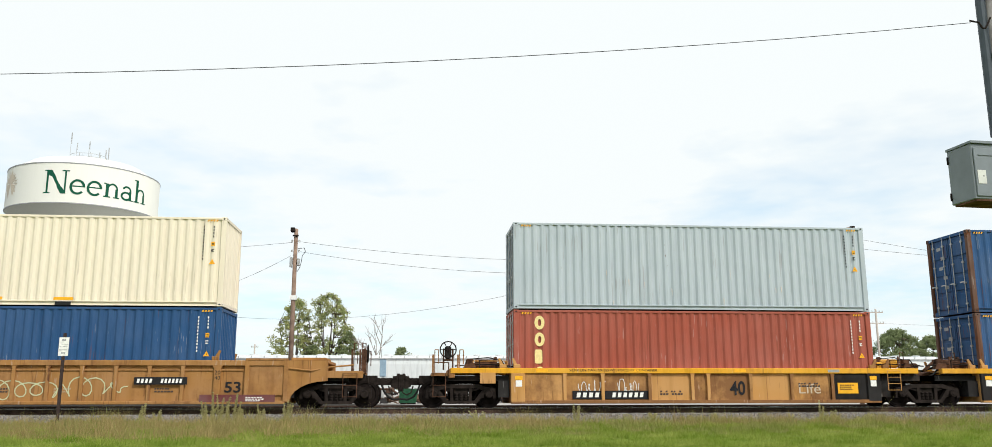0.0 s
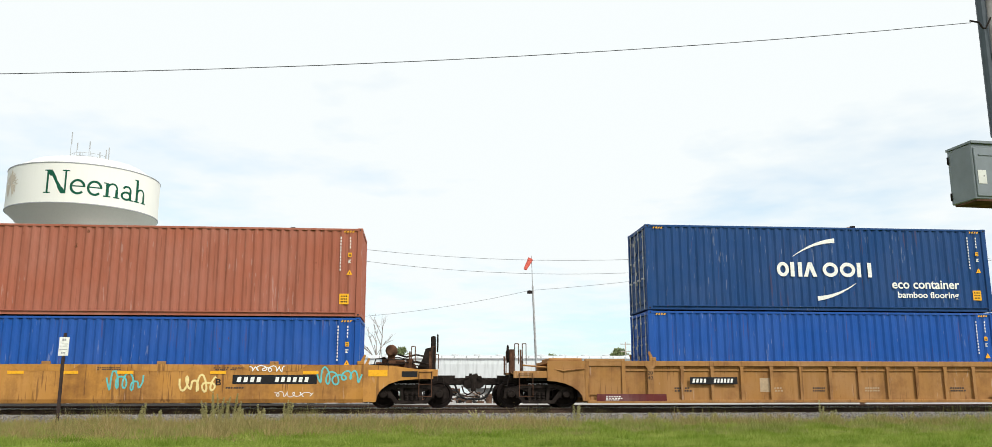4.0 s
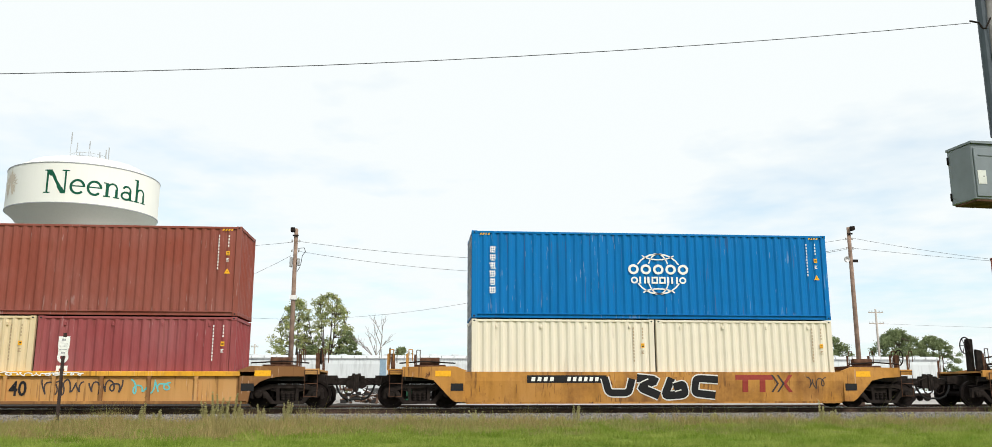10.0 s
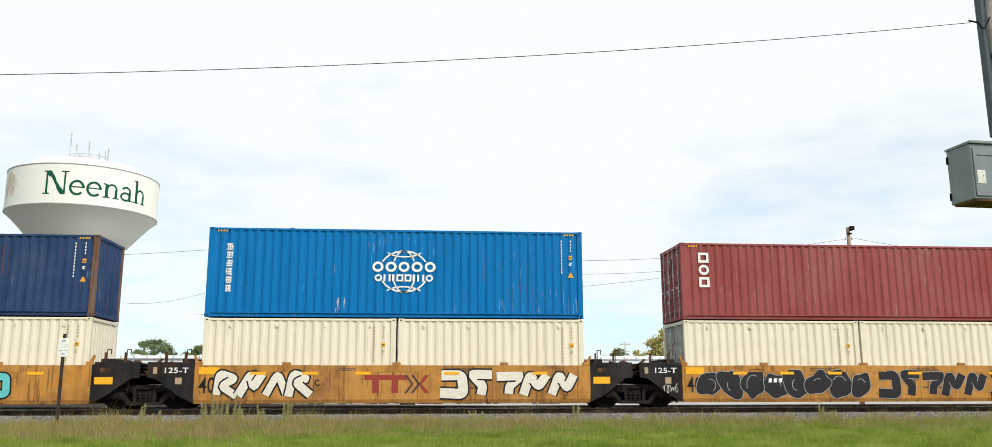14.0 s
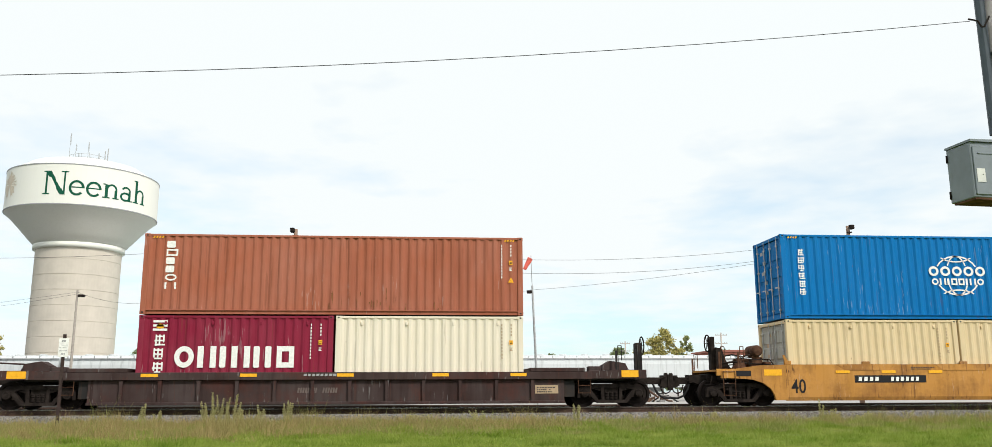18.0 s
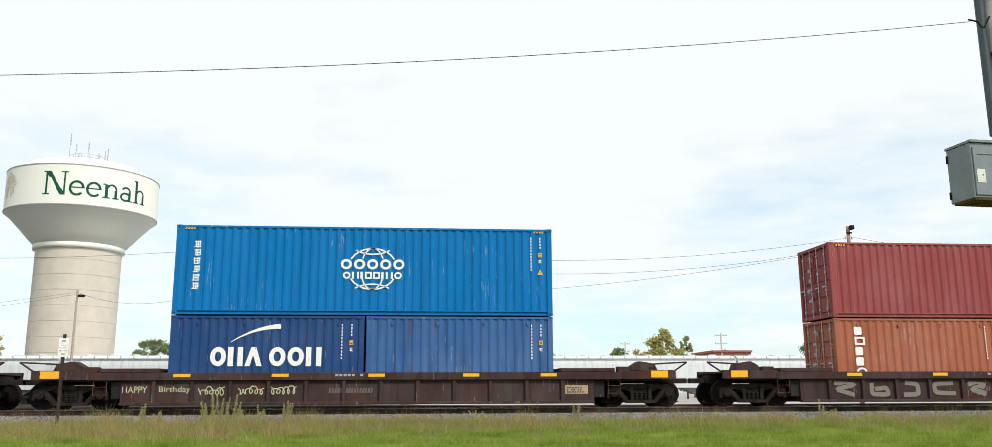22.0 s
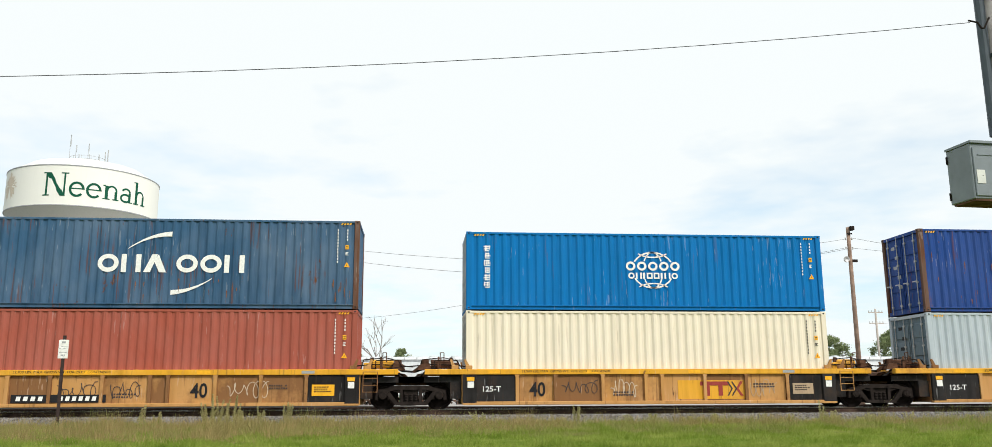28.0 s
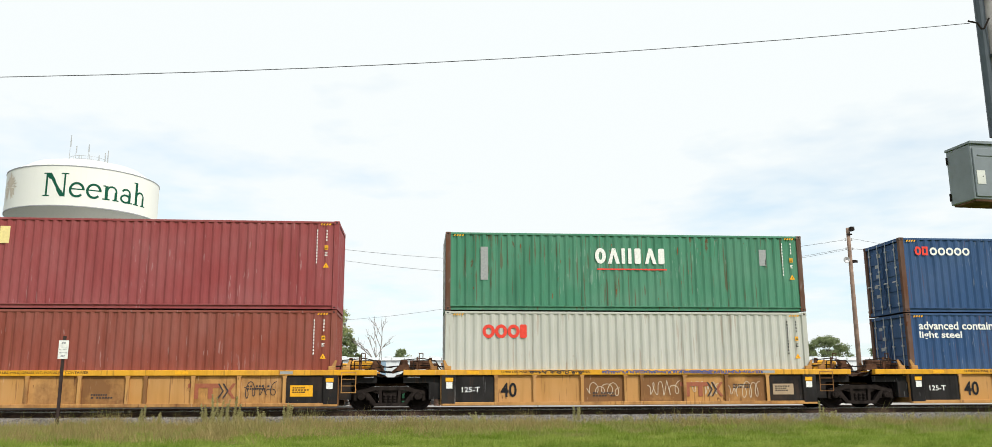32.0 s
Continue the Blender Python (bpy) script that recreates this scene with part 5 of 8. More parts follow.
def build_track():
    rail_mat = plain("rail_steel", (0.07, 0.045, 0.035), 0.7, 0.2, 0.4, 3, 0.2)
    top_mat = plain("rail_head", (0.45, 0.44, 0.43), 0.25, 0.9, 0.1, 3, 0)
    for y in (YC - 0.755, YC + 0.755, YC + 4.4, YC + 5.91):
        root = thing("rail", "worn steel rail with a bright head on tie plates", "rail", "running rails", "structure", (0, y, 0))
        prof = [(-0.07, -0.175), (0.07, -0.175), (0.07, -0.16), (0.012, -0.14), (0.012, -0.05), (0.036, -0.035), (0.036, -0.006), (-0.036, -0.006), (-0.036, -0.035), (-0.012, -0.05), (-0.012, -0.14), (-0.07, -0.16)]
        bm = bmesh.new()
        A = [bm.verts.new((-420, a, b)) for a, b in prof]
        B = [bm.verts.new((420, a, b)) for a, b in prof]
        for i in range(len(prof)):
            bm.faces.new((A[i], B[i], B[(i + 1) % len(prof)], A[(i + 1) % len(prof)]))
        part("rail_web", bm, rail_mat, root)
        part("rail_head", boxes((-420, 420, -0.033, 0.033, -0.007, 0.0)), top_mat if y < YC + 2 else rail_mat, root)


build_track()


def key_row(thing_, x0, y, z):
    walk(thing_, [(t, pose(x0 + s, y, z)) for t, s in ROLLED])


# ---- the train ----
COL = {
    "beige": paint("container_beige", (0.79, 0.71, 0.57), 0.03, 0.1, 0.45, 0.12),
    "tan": paint("container_tan", (0.68, 0.54, 0.33), 0.04, 0.08, 0.45, 0.12),
    "cream": paint("container_cream", (0.76, 0.69, 0.56), 0.03, 0.1, 0.45, 0.1),
    "grey": paint("container_grey", (0.42, 0.48, 0.53), 0.06, 0.1, 0.45, 0.15),
    "white": paint("container_white", (0.47, 0.5, 0.485), 0.28, 0.15, 0.5, 0.2, (0.26, 0.11, 0.04)),
    "oocl": paint("container_offwhite", (0.5, 0.5, 0.455), 0.14, 0.1, 0.5, 0.15, (0.26, 0.13, 0.06)),
    "blue": paint("container_bright_blue", (0.002, 0.155, 0.44), 0.05, 0.006, 0.4, 0.2),
    "navy": paint("container_navy", (0.016, 0.061, 0.195), 0.1, 0.02, 0.42, 0.25),
    "dullnavy": paint("container_dull_navy", (0.04, 0.088, 0.2), 0.14, 0.03, 0.45, 0.25),
    "inknavy": paint("container_ink_blue", (0.017, 0.046, 0.13), 0.12, 0.03, 0.45, 0.25),
    "fadeblue": paint("container_faded_blue", (0.038, 0.115, 0.305), 0.2, 0.05, 0.45, 0.3),
    "midblue": paint("container_blue", (0.023, 0.079, 0.2), 0.12, 0.03, 0.45, 0.25),
    "dentblue": paint("container_dented_blue", (0.03, 0.088, 0.215), 0.28, 0.06, 0.5, 0.3),
    "royal": paint("container_royal_blue", (0.017, 0.087, 0.36), 0.1, 0.02, 0.45, 0.25),
    "aplblue": paint("container_violet_blue", (0.02, 0.063, 0.25), 0.25, 0.03, 0.45, 0.3),
    "slate": paint("container_slate_blue", (0.038, 0.1, 0.19), 0.3, 0.08, 0.5, 0.35),
    "tealblue": paint("container_teal_blue", (0.036, 0.11, 0.172), 0.25, 0.06, 0.5, 0.3),
    "red": paint("container_red", (0.45, 0.05, 0.05), 0.08, 0.05, 0.45, 0.2),
    "brick": paint("container_brick_red", (0.35, 0.09, 0.06), 0.1, 0.04, 0.5, 0.2),
    "brown": paint("container_brown_red", (0.36, 0.118, 0.074), 0.14, 0.05, 0.5, 0.2),
    "maroon": paint("container_maroon", (0.285, 0.064, 0.067), 0.1, 0.05, 0.5, 0.2),
    "russet": paint("container_russet", (0.255, 0.068, 0.048), 0.14, 0.05, 0.5, 0.2),
    "orange": paint("container_orange_brown", (0.36, 0.115, 0.066), 0.12, 0.05, 0.5, 0.2),
    "crimson": paint("container_crimson", (0.23, 0.013, 0.04), 0.1, 0.03, 0.45, 0.2),
    "green": paint("container_sea_green", (0.15, 0.355, 0.305), 0.22, 0.06, 0.5, 0.2),
    "green2": paint("container_green", (0.1, 0.3, 0.235), 0.14, 0.05, 0.5, 0.25),
    "mint": paint("container_mint_green", (0.12, 0.42, 0.365), 0.3, 0.06, 0.5, 0.2),
    "capgreen": paint("container_bottle_green", (0.07, 0.23, 0.145), 0.3, 0.06, 0.5, 0.25),
}
RUSTPOST = paint("rusted_post", (0.12, 0.06, 0.04), 0.6, 0.1, 0.7, 0.3)

# unit: centre at the start, car kind, left end, right end, upper colour, upper high?, lower: colour or two colours
UNITS = [
    (25.19, "ribbed", "art", "end", "dentblue", True, "dentblue"),
    (9.22, "ribbed", "end", "art", "grey", True, "brick"),
    (-12.30, "long", "art", "end", "beige", True, "midblue"),
    (-31.84, "long", "art", "art", "red", True, "midblue"),
    (-51.32, "long", "end", "art", "navy", True, "royal"),
    (-72.95, "smooth", "art", "end", "brown", True, "royal"),
    (-88.75, "smooth", "art", "art", "white", True, "brick"),
    (-104.20, "smooth", "art", "art", "navy", True, "midblue"),
    (-119.81, "smooth", "art", "art", "brown", True, "tealblue"),
    (-135.55, "smooth", "end", "art", "brown", False, ("cream", "cream")),
    (-155.39, "single", "end", "end", "blue", True, ("cream", "cream")),
    (-175.04, "singler", "end", "end", "russet", True, ("tan", "maroon")),
    (-194.74, "single", "end", "end", "green", True, ("tan", "tan")),
    (-214.44, "smooth", "art", "end", "maroon", False, ("cream", "cream")),
    (-229.99, "smooth", "art", "art", "blue", True, ("cream", "cream")),
    (-245.58, "smooth", "art", "art", "inknavy", False, ("tan", "cream")),
    (-261.14, "smooth", "art", "art", "green2", True, ("brick", "cream")),
    (-276.88, "smooth", "end", "art", "blue", True, ("tan", "tan")),
    (-297.95, "brown", "bar", "end", "orange", False, ("crimson", "cream")),
    (-319.46, "brown", "bar", "bar", "blue", True, ("cream", "cream")),
    (-341.36, "brown", "bar", "bar", "maroon", False, ("orange", "cream")),
    (-363.15, "brown", "bar", "bar", "blue", True, ("navy", "fadeblue")),
    (-384.72, "brown", "end", "bar", "mint", True, ("navy", "maroon")),
    (-405.96, "ribbed", "art", "end", "orange", True, "maroon"),
    (-421.89, "ribbed", "art", "art", "grey", True, "grey"),
    (-437.76, "ribbed", "art", "art", "aplblue", True, "grey"),
    (-453.53, "ribbed", "art", "art", "blue", False, "beige"),
    (-469.21, "ribbed", "end", "art", "slate", True, "brick"),
    (-488.89, "ribbed", "art", "end", "fadeblue", True, "aplblue"),
    (-504.50, "ribbed", "art", "art", "dullnavy", False, "dullnavy"),
    (-520.21, "ribbed", "art", "art", "capgreen", False, "oocl"),
    (-535.88, "ribbed", "end", "art", "maroon", True, "russet"),
]
NAMES = {"beige": "beige", "tan": "tan", "cream": "cream", "grey": "pale grey", "white": "rust-streaked white", "oocl": "off-white", "blue": "bright blue",
         "navy": "dark navy blue", "dullnavy": "dull navy blue", "inknavy": "dark ink-blue", "fadeblue": "faded mid-blue", "midblue": "blue", "dentblue": "rust-framed blue", "royal": "royal blue", "aplblue": "violet-blue", "slate": "weathered slate blue", "tealblue": "faded teal blue",
         "red": "red", "brick": "brick red", "brown": "brown-red", "maroon": "maroon", "russet": "russet brown", "orange": "orange-brown", "crimson": "crimson", "green": "sea-green",
         "green2": "green", "mint": "mint-green patched", "capgreen": "rust-marked green"}
RUSTED = {"dentblue", "dullnavy", "inknavy", "fadeblue", "capgreen", "white", "aplblue", "slate", "mint", "tealblue"}
CARS, UPPER, LOWER = [], [], []


def build_train():
    for i, (cx, kind, left, right, up, high, low) in enumerate(UNITS):
        pl = cx - UNITS[i + 1][0] if i + 1 < len(UNITS) else 15.7
        pr = UNITS[i - 1][0] - cx if i else 15.96
        grp = "well cars of the train"
        if kind == "ribbed":
            c = ribbed_car(cx, left, right, "ribbed yellow well car unit with a bright yellow top chord", grp, pl, pr)
        elif kind == "long":
            c = long_car(cx, left, right, "long tan ribbed well car unit with black end panels", grp, pl, pr)
        elif kind == "smooth":
            c = smooth_car(cx, left, right, "smooth-sided ochre well car unit with rusty stains", grp, pl, pr)
        elif kind == "brown":
            c = brown_car(cx, "dark brown ribbed well car unit on two trucks", grp, left, right, pl, pr)
        else:
            c = single_car(cx, kind == "singler", "stand-alone yellow well car with raised truck ends", grp)
        CARS.append(c)
        single20 = isinstance(low, tuple)
        z0 = 0.27
        hl = 2.591 if single20 or i in (5, 28) else 2.896
        zup = z0 + hl + 0.03
        if kind == "brown":
            zup += 0.07
            z0 += 0.07
        hu = 2.896 if high else 2.591
        ink = BLACK if up in ("grey", "beige", "cream", "tan", "white") else None
        UPPER.append(container(12.192, hu, COL[up], cx, zup, NAMES[up] + " corrugated steel forty-foot container stacked on another", rusty=RUSTPOST if up in RUSTED else None, ink=ink))
        if single20:
            row = []
            for k, n in enumerate(low):
                ink = GHOST if n in ("grey", "beige", "cream", "tan", "white") else None
                row.append(container(6.058, hl, COL[n], cx - 3.06 + k * 6.12, z0, NAMES[n] + " corrugated steel twenty-foot container in the well", ink=ink, stripes=False))
            LOWER.append(row)
        else:
            ink = BLACK if low in ("grey", "beige", "oocl") else None
            LOWER.append([container(12.192, hl, COL[low], cx, z0, NAMES[low] + " corrugated steel forty-foot container in the well", rusty=RUSTPOST if low in RUSTED else None, ink=ink)])


build_train()


# ---- painted signs on the containers ----
def frame_of(root):
    return root["half"], root["high"]


def at_x(root, f):
    return -root["half"] + 2 * root["half"] * f


def stripes_of(root, code, f0, f1, z0, z1, mat, gap=0.18, label="painted block sign"):
    signs(root, mat, lambda bm: blocks(bm, code, at_x(root, f0), at_x(root, f1), z0, z1, 0, gap), label)


def tall_sign(root, code, f, w, z1, z0, mat):
    signs(root, mat, lambda bm: column(bm, code, at_x(root, f), w, z1, z0), "upright column of block signs")


def square_signs(root, f, w, z1, z0, n, seed, mat=WHITE):
    tagged(mark(root, mat, lambda bm: seals(bm, at_x(root, f), w, z1, z0, n, random.Random(seed)), "upright column of square signs"), kind="stuff")


def globe(root, f, zc, k=1.0):
    """Crossing rings behind two lines of blocks."""
    x = at_x(root, f)
    def draw(bm):
        for a in (24, 204):
            ring(bm, x, zc, 0.82 * k, 0.7 * k, 0.05, a + 4, a + 128)
            ring(bm, x, zc, 0.4 * k, 0.7 * k, 0.045, a + 6, a + 126)
        ring(bm, x, zc + 0.72 * k, 0.62 * k, 0.26 * k, 0.045, 205, 335)
        ring(bm, x, zc - 0.74 * k, 0.62 * k, 0.26 * k, 0.045, 25, 155)
        blocks(bm, "cocco", x - 1.03 * k, x + 1.03 * k, zc - 0.02, zc + 0.32 * k)
        blocks(bm, "chibbihc", x - 0.95 * k, x + 0.95 * k, zc - 0.33 * k, zc - 0.1 * k)
    signs(root, WHITE, draw, "white crossed-ring emblem over block signs")


def sweep_sign(root, fa, fb, fc, fd, z0, z1, swa, swb=None, mat=WHITE):
    """Two groups of blocks under one curved stroke, or between two."""
    signs(root, mat, lambda bm: blocks(bm, "cha", at_x(root, fa), at_x(root, fb), z0, z1, 0, 0.12), "white block sign")
    signs(root, mat, lambda bm: blocks(bm, "coh", at_x(root, fc), at_x(root, fd), z0, z1, 0, 0.12), "white block sign")
    f0, za, f1, zb = swa
    mark(root, mat, lambda bm: swoosh(bm, at_x(root, f0), za, at_x(root, f1), zb, 0.12, 0.16), "white curved stroke")
    if swb:
        f0, za, f1, zb = swb
        mark(root, mat, lambda bm: swoosh(bm, at_x(root, f0), za, at_x(root, f1), zb, -0.1, 0.16), "white curved stroke")


def caution(root, f, z):
    x = at_x(root, f)
    mark(root, YELLOW, lambda bm: rect(bm, x - 0.15, x + 0.15, z, z + 0.34), "yellow caution label")
    rnd = random.Random(int(f * 100))
    ob = mark(root, BLACK, lambda bm: [bars(bm, x - 0.11, x + 0.11, z + 0.06 + k * 0.09, z + 0.1 + k * 0.09, 4, rnd) for k in range(3)], "")
    ob.location.y -= 0.003
    tagged(ob, kind="stuff")


def words(root, s, f0, f1, z0, z1, mat=WHITE):
    text(root, s, at_x(root, f0), z0, z1 - z0, mat, MARK_Y, at_x(root, f1) - at_x(root, f0), 0, 0.02)


def smudge(root, f0, f1, z0, z1, mat, seed, n=14):
    rnd = random.Random(seed)
    def draw(bm):
        for _ in range(n):
            x = at_x(root, rnd.uniform(f0, f1))
            z = rnd.uniform(z0, z1)
            w, h = rnd.uniform(0.01, 0.04), rnd.uniform(0.1, 0.45)
            lean = rnd.uniform(-0.01, 0.01)
            flat(bm, [(x, z + h * 0.3), (x + w * 0.5, z + h / 2), (x + w, z + h * 0.2), (x + w * 0.7 + lean, z - h * 0.3), (x + w * 0.45 + lean, z - h / 2), (x + w * 0.2 + lean, z - h * 0.1)])
    tagged(mark(root, mat, draw, "scuffed bare patches"), kind="stuff")


RUSTRUN = plain("rust_run", (0.2, 0.085, 0.035), 0.9, 0, 0.4, 8, 0.1)
SCUFF = glyph("scuff_light", (0.55, 0.5, 0.46))


def paint_containers():
    U, W = UPPER, LOWER
    tall_sign(W[1][0], "colo", 0.07, 0.33, 2.7, 0.5, CREAM)
    smudge(U[1], 0.24, 0.75, 0.2, 1.3, SCUFF, 3, 10)
    # beige over blue
    for f in (0.425, 0.6):
        x = at_x(U[2], f)
        mark(U[2], BLACK, lambda bm: rect(bm, x - 0.24, x + 0.24, 0.0, 0.12), "dark forklift pocket").location.y = FACE - 0.004
        mark(U[2], YELLOW, lambda bm: rect(bm, x - 0.3, x + 0.3, 0.17, 0.26), "yellow pocket label")
    x = at_x(W[2][0], 0.075)
    def horse(bm):
        ring(bm, x - 0.2, 2.35, 0.3, 0.28, 0.1, 0, 300)
        swoosh(bm, x - 0.1, 2.3, x + 0.4, 2.5, 0.1, 0.2)
        swoosh(bm, x + 0.1, 2.3, x + 0.5, 2.1, 0.05, 0.12)
        flat(bm, [(x + 0.2, 2.4), (x + 0.5, 2.62), (x + 0.42, 2.36)])
    mark(W[2][0], WHITE, horse, "white curled emblem")
    stripes_of(W[2][0], "cbohoc", 0.115, 0.24, 2.36, 2.55, WHITE)
    stripes_of(U[3], "cai", 0.056, 0.13, 1.98, 2.48, WHITE, 0.1)
    smudge(U[3], 0.5, 0.52, 0.5, 2.0, SCUFF, 5, 7)
    smudge(U[3], 0.02, 0.98, 0.3, 2.2, SCUFF, 6, 10)
    stripes_of(W[3][0], "ccoco", 0.045, 0.175, 2.2, 2.5, YELLOW, 0.1)
    for i in (3, 4, 5, 6, 7, 8):
        caution(U[i], 0.955, 0.4 if i != 6 else 0.62)
    for u in (U[4], U[7]):
        sweep_sign(u, 0.372, 0.488, 0.505, 0.648, 1.16, 1.66, (0.42, 1.85, 0.545, 2.42), (0.6, 0.95, 0.485, 0.42))
        words(u, "eco container", 0.705, 0.905, 0.78, 1.08)
        words(u, "bamboo flooring", 0.72, 0.9, 0.4, 0.68)
    # rust-streaked white
    stripes_of(U[6], "cocco", 0.272, 0.738, 1.08, 1.86, BLUEM, 0.95, "blue block sign")
    square = U[6]
    for k in range(4):
        tagged(mark(square, BLUEM, lambda bm: seals(bm, at_x(square, 0.135 + 0.027 * k), 0.29, 2.55, 2.22, 1, random.Random(k)), "blue square sign"), kind="stuff")
    def emblem(bm):
        xx = at_x(square, 0.085)
        ring(bm, xx, 2.42, 0.24, 0.24, 0.025)
        flat(bm, [(xx - 0.07, 2.24), (xx + 0.07, 2.24), (xx, 2.62)])
        rect(bm, xx - 0.36, xx + 0.36, 2.06, 2.13)
    mark(square, BLUEM, emblem, "blue round emblem")
    rnd = random.Random(77)
    def rusts(bm):
        for _ in range(40):
            xx, z = at_x(square, rnd.random()), rnd.uniform(0.15, 0.9) if rnd.random() < 0.75 else rnd.uniform(0.9, 2.7)
            w, h = rnd.uniform(0.02, 0.09), rnd.uniform(0.06, 0.4)
            flat(bm, [(xx - w / 2, z), (xx + w / 2, z + 0.02), (xx + w * 0.3, z - h), (xx - w * 0.2, z - h * 0.8)])
        for _ in range(26):
            xx, z = at_x(square, rnd.choice((rnd.uniform(0.012, 0.06), rnd.uniform(0.94, 0.985)))), rnd.uniform(0.4, 2.75)
            w, h = rnd.uniform(0.04, 0.12), rnd.uniform(0.1, 0.5)
            flat(bm, [(xx - w / 2, z), (xx + w / 2, z + 0.02), (xx + w * 0.3, z - h), (xx - w * 0.2, z - h * 0.8)])
    tagged(mark(square, RUSTRUN, rusts, "orange-brown rust runs"), kind="stuff").location.y += 0.002
    tall_sign(W[6][0], "lbiloh", 0.08, 0.32, 2.68, 0.5, WHITE)
    for i, fa in ((7, 0.335), (8, 0.305)):
        sweep_sign(W[i][0], fa, fa + 0.18, fa + 0.205, fa + 0.375, 1.1, 1.8, (fa + 0.08, 2.0, fa + 0.19, 2.45))
    smudge(U[8], 0.4, 0.6, 0.5, 1.3, DARKINK, 8, 18)
    # crossed-ring signs
    for i in (10, 14, 17, 19, 21, 26):
        H = U[i]["high"]
        globe(U[i], 0.515, 0.52 * H, H / 2.9)
        square_signs(U[i], 0.057, 0.24, 0.82 * H, 0.26 * H, 6, i)
    smudge(U[14], 0.33, 0.36, 0.2, 0.5, SCUFF, 4, 5)
    tall_sign(U[11], "lbiloh", 0.08, 0.33, 2.5, 0.95, WHITE)
    tall_sign(W[11][1], "bcb", 0.14, 0.34, 1.95, 0.6, WHITE)
    smudge(U[11], 0.12, 0.34, 1.0, 2.0, SCUFF, 9, 6)
    stripes_of(U[12], "chiha", 0.25, 0.44, 1.0, 1.9, WHITE)
    stripes_of(U[12], "chibbihc", 0.48, 0.777, 1.0, 1.9, WHITE)
    square_signs(U[12], 0.075, 0.45, 2.45, 0.65, 4, 51)
    smudge(U[12], 0.25, 0.36, 0.2, 0.9, RUSTRUN, 10, 22)
    stripes_of(U[16], "chiha", 0.235, 0.425, 1.0, 1.9, WHITE)
    stripes_of(U[16], "chibbihc", 0.475, 0.77, 1.0, 1.9, WHITE)
    square_signs(U[16], 0.065, 0.45, 2.5, 0.75, 4, 52)
    tall_sign(U[13], "bcb", 0.065, 0.36, 2.25, 1.0, WHITE)
    sweep_sign(U[15], 0.325, 0.5, 0.524, 0.7, 1.0, 1.6, (0.405, 1.78, 0.515, 2.2), (0.618, 0.85, 0.5, 0.42))
    tall_sign(W[16][0], "lbil", 0.1, 0.34, 2.2, 0.6, WHITE)
    # orange-brown over crimson
    tall_sign(U[18], "lbiloh", 0.073, 0.36, 2.35, 0.75, WHITE)
    smudge(U[18], 0.48, 0.8, 0.15, 0.7, RUSTRUN, 12, 24)
    c = W[18][0]
    x = at_x(c, 0.11)
    mark(c, WHITE, lambda bm: [rect(bm, x - 0.22, x + 0.22, 2.1 + k * 0.13, 2.17 + k * 0.13) for k in range(3)], "white and orange striped emblem")
    mark(c, ORANGE, lambda bm: ring(bm, x, 2.24, 0.12, 0.08, 0.08), "")
    square_signs(c, 0.11, 0.38, 1.98, 0.7, 3, 53)
    stripes_of(c, "chihiib", 0.19, 0.8, 0.95, 1.62, WHITE)
    tall_sign(W[20][0], "lbilo", 0.14, 0.36, 2.3, 0.6, WHITE)
    sweep_sign(W[21][0], 0.21, 0.475, 0.51, 0.78, 1.0, 1.6, (0.31, 1.75, 0.565, 2.25))
    sweep_sign(W[22][0], 0.165, 0.485, 0.53, 0.845, 0.95, 1.6, (0.29, 1.75, 0.51, 2.25))
    c = W[22][1]
    x = at_x(c, 0.14)
    mark(c, WHITE, lambda bm: rect(bm, x - 0.2, x + 0.2, 1.75, 2.15), "white square emblem")
    mark(c, BLACK, lambda bm: ring(bm, x, 1.95, 0.16, 0.16, 0.06), "").location.y -= 0.003
    # patched green
    c = U[22]
    xa, xb = at_x(c, 0.05), at_x(c, 0.095)
    mark(c, WHITE, lambda bm: rect(bm, xa, xb, 0.35, 2.7), "tall white sign board")
    signs(c, BLUEM, lambda bm: column(bm, "aoohcbahc", (xa + xb) / 2, 0.3, 2.6, 0.4), "blue block signs", 0.003)
    DK = plain("patch_green", (0.025, 0.14, 0.06), 0.55, 0, 0.2, 5)
    for f0, f1, z1 in ((0.2, 0.305, 1.25), (0.306, 0.44, 0.56), (0.475, 0.61, 0.56)):
        mark(c, DK, lambda bm: rect(bm, at_x(c, f0), at_x(c, f1), 0.17, z1), "dark green repainted patch").location.y += 0.001
    smudge(c, 0.1, 0.98, 0.2, 2.4, RUSTRUN, 15, 30)
    tall_sign(U[23], "lbiloh", 0.085, 0.36, 2.6, 1.0, WHITE)
    tall_sign(W[23][0], "bcb", 0.06, 0.36, 2.55, 1.2, WHITE)
    caution(W[23][0], 0.935, 1.3)
    # winged sign
    for c, zt in ((U[25], 2.3), (W[28][0], 2.2)):
        x0, x1 = at_x(c, 0.4), at_x(c, 0.645)
        m = (x0 + x1) / 2
        def wings(bm):
            flat(bm, [(x0, zt), (m - 0.1, zt - 0.05), (m - 0.1, zt - 0.4), (x0 + 0.45, zt - 0.32)])
            flat(bm, [(m + 0.1, zt - 0.4), (m + 0.1, zt - 0.05), (x1, zt), (x1 - 0.45, zt - 0.32)])
            flat(bm, [(m - 0.1, zt - 0.5), (m + 0.1, zt - 0.5), (m + 0.12, zt + 0.06), (m, zt + 0.12), (m - 0.12, zt + 0.06)])
        mark(c, REDBR, wings, "red winged emblem")
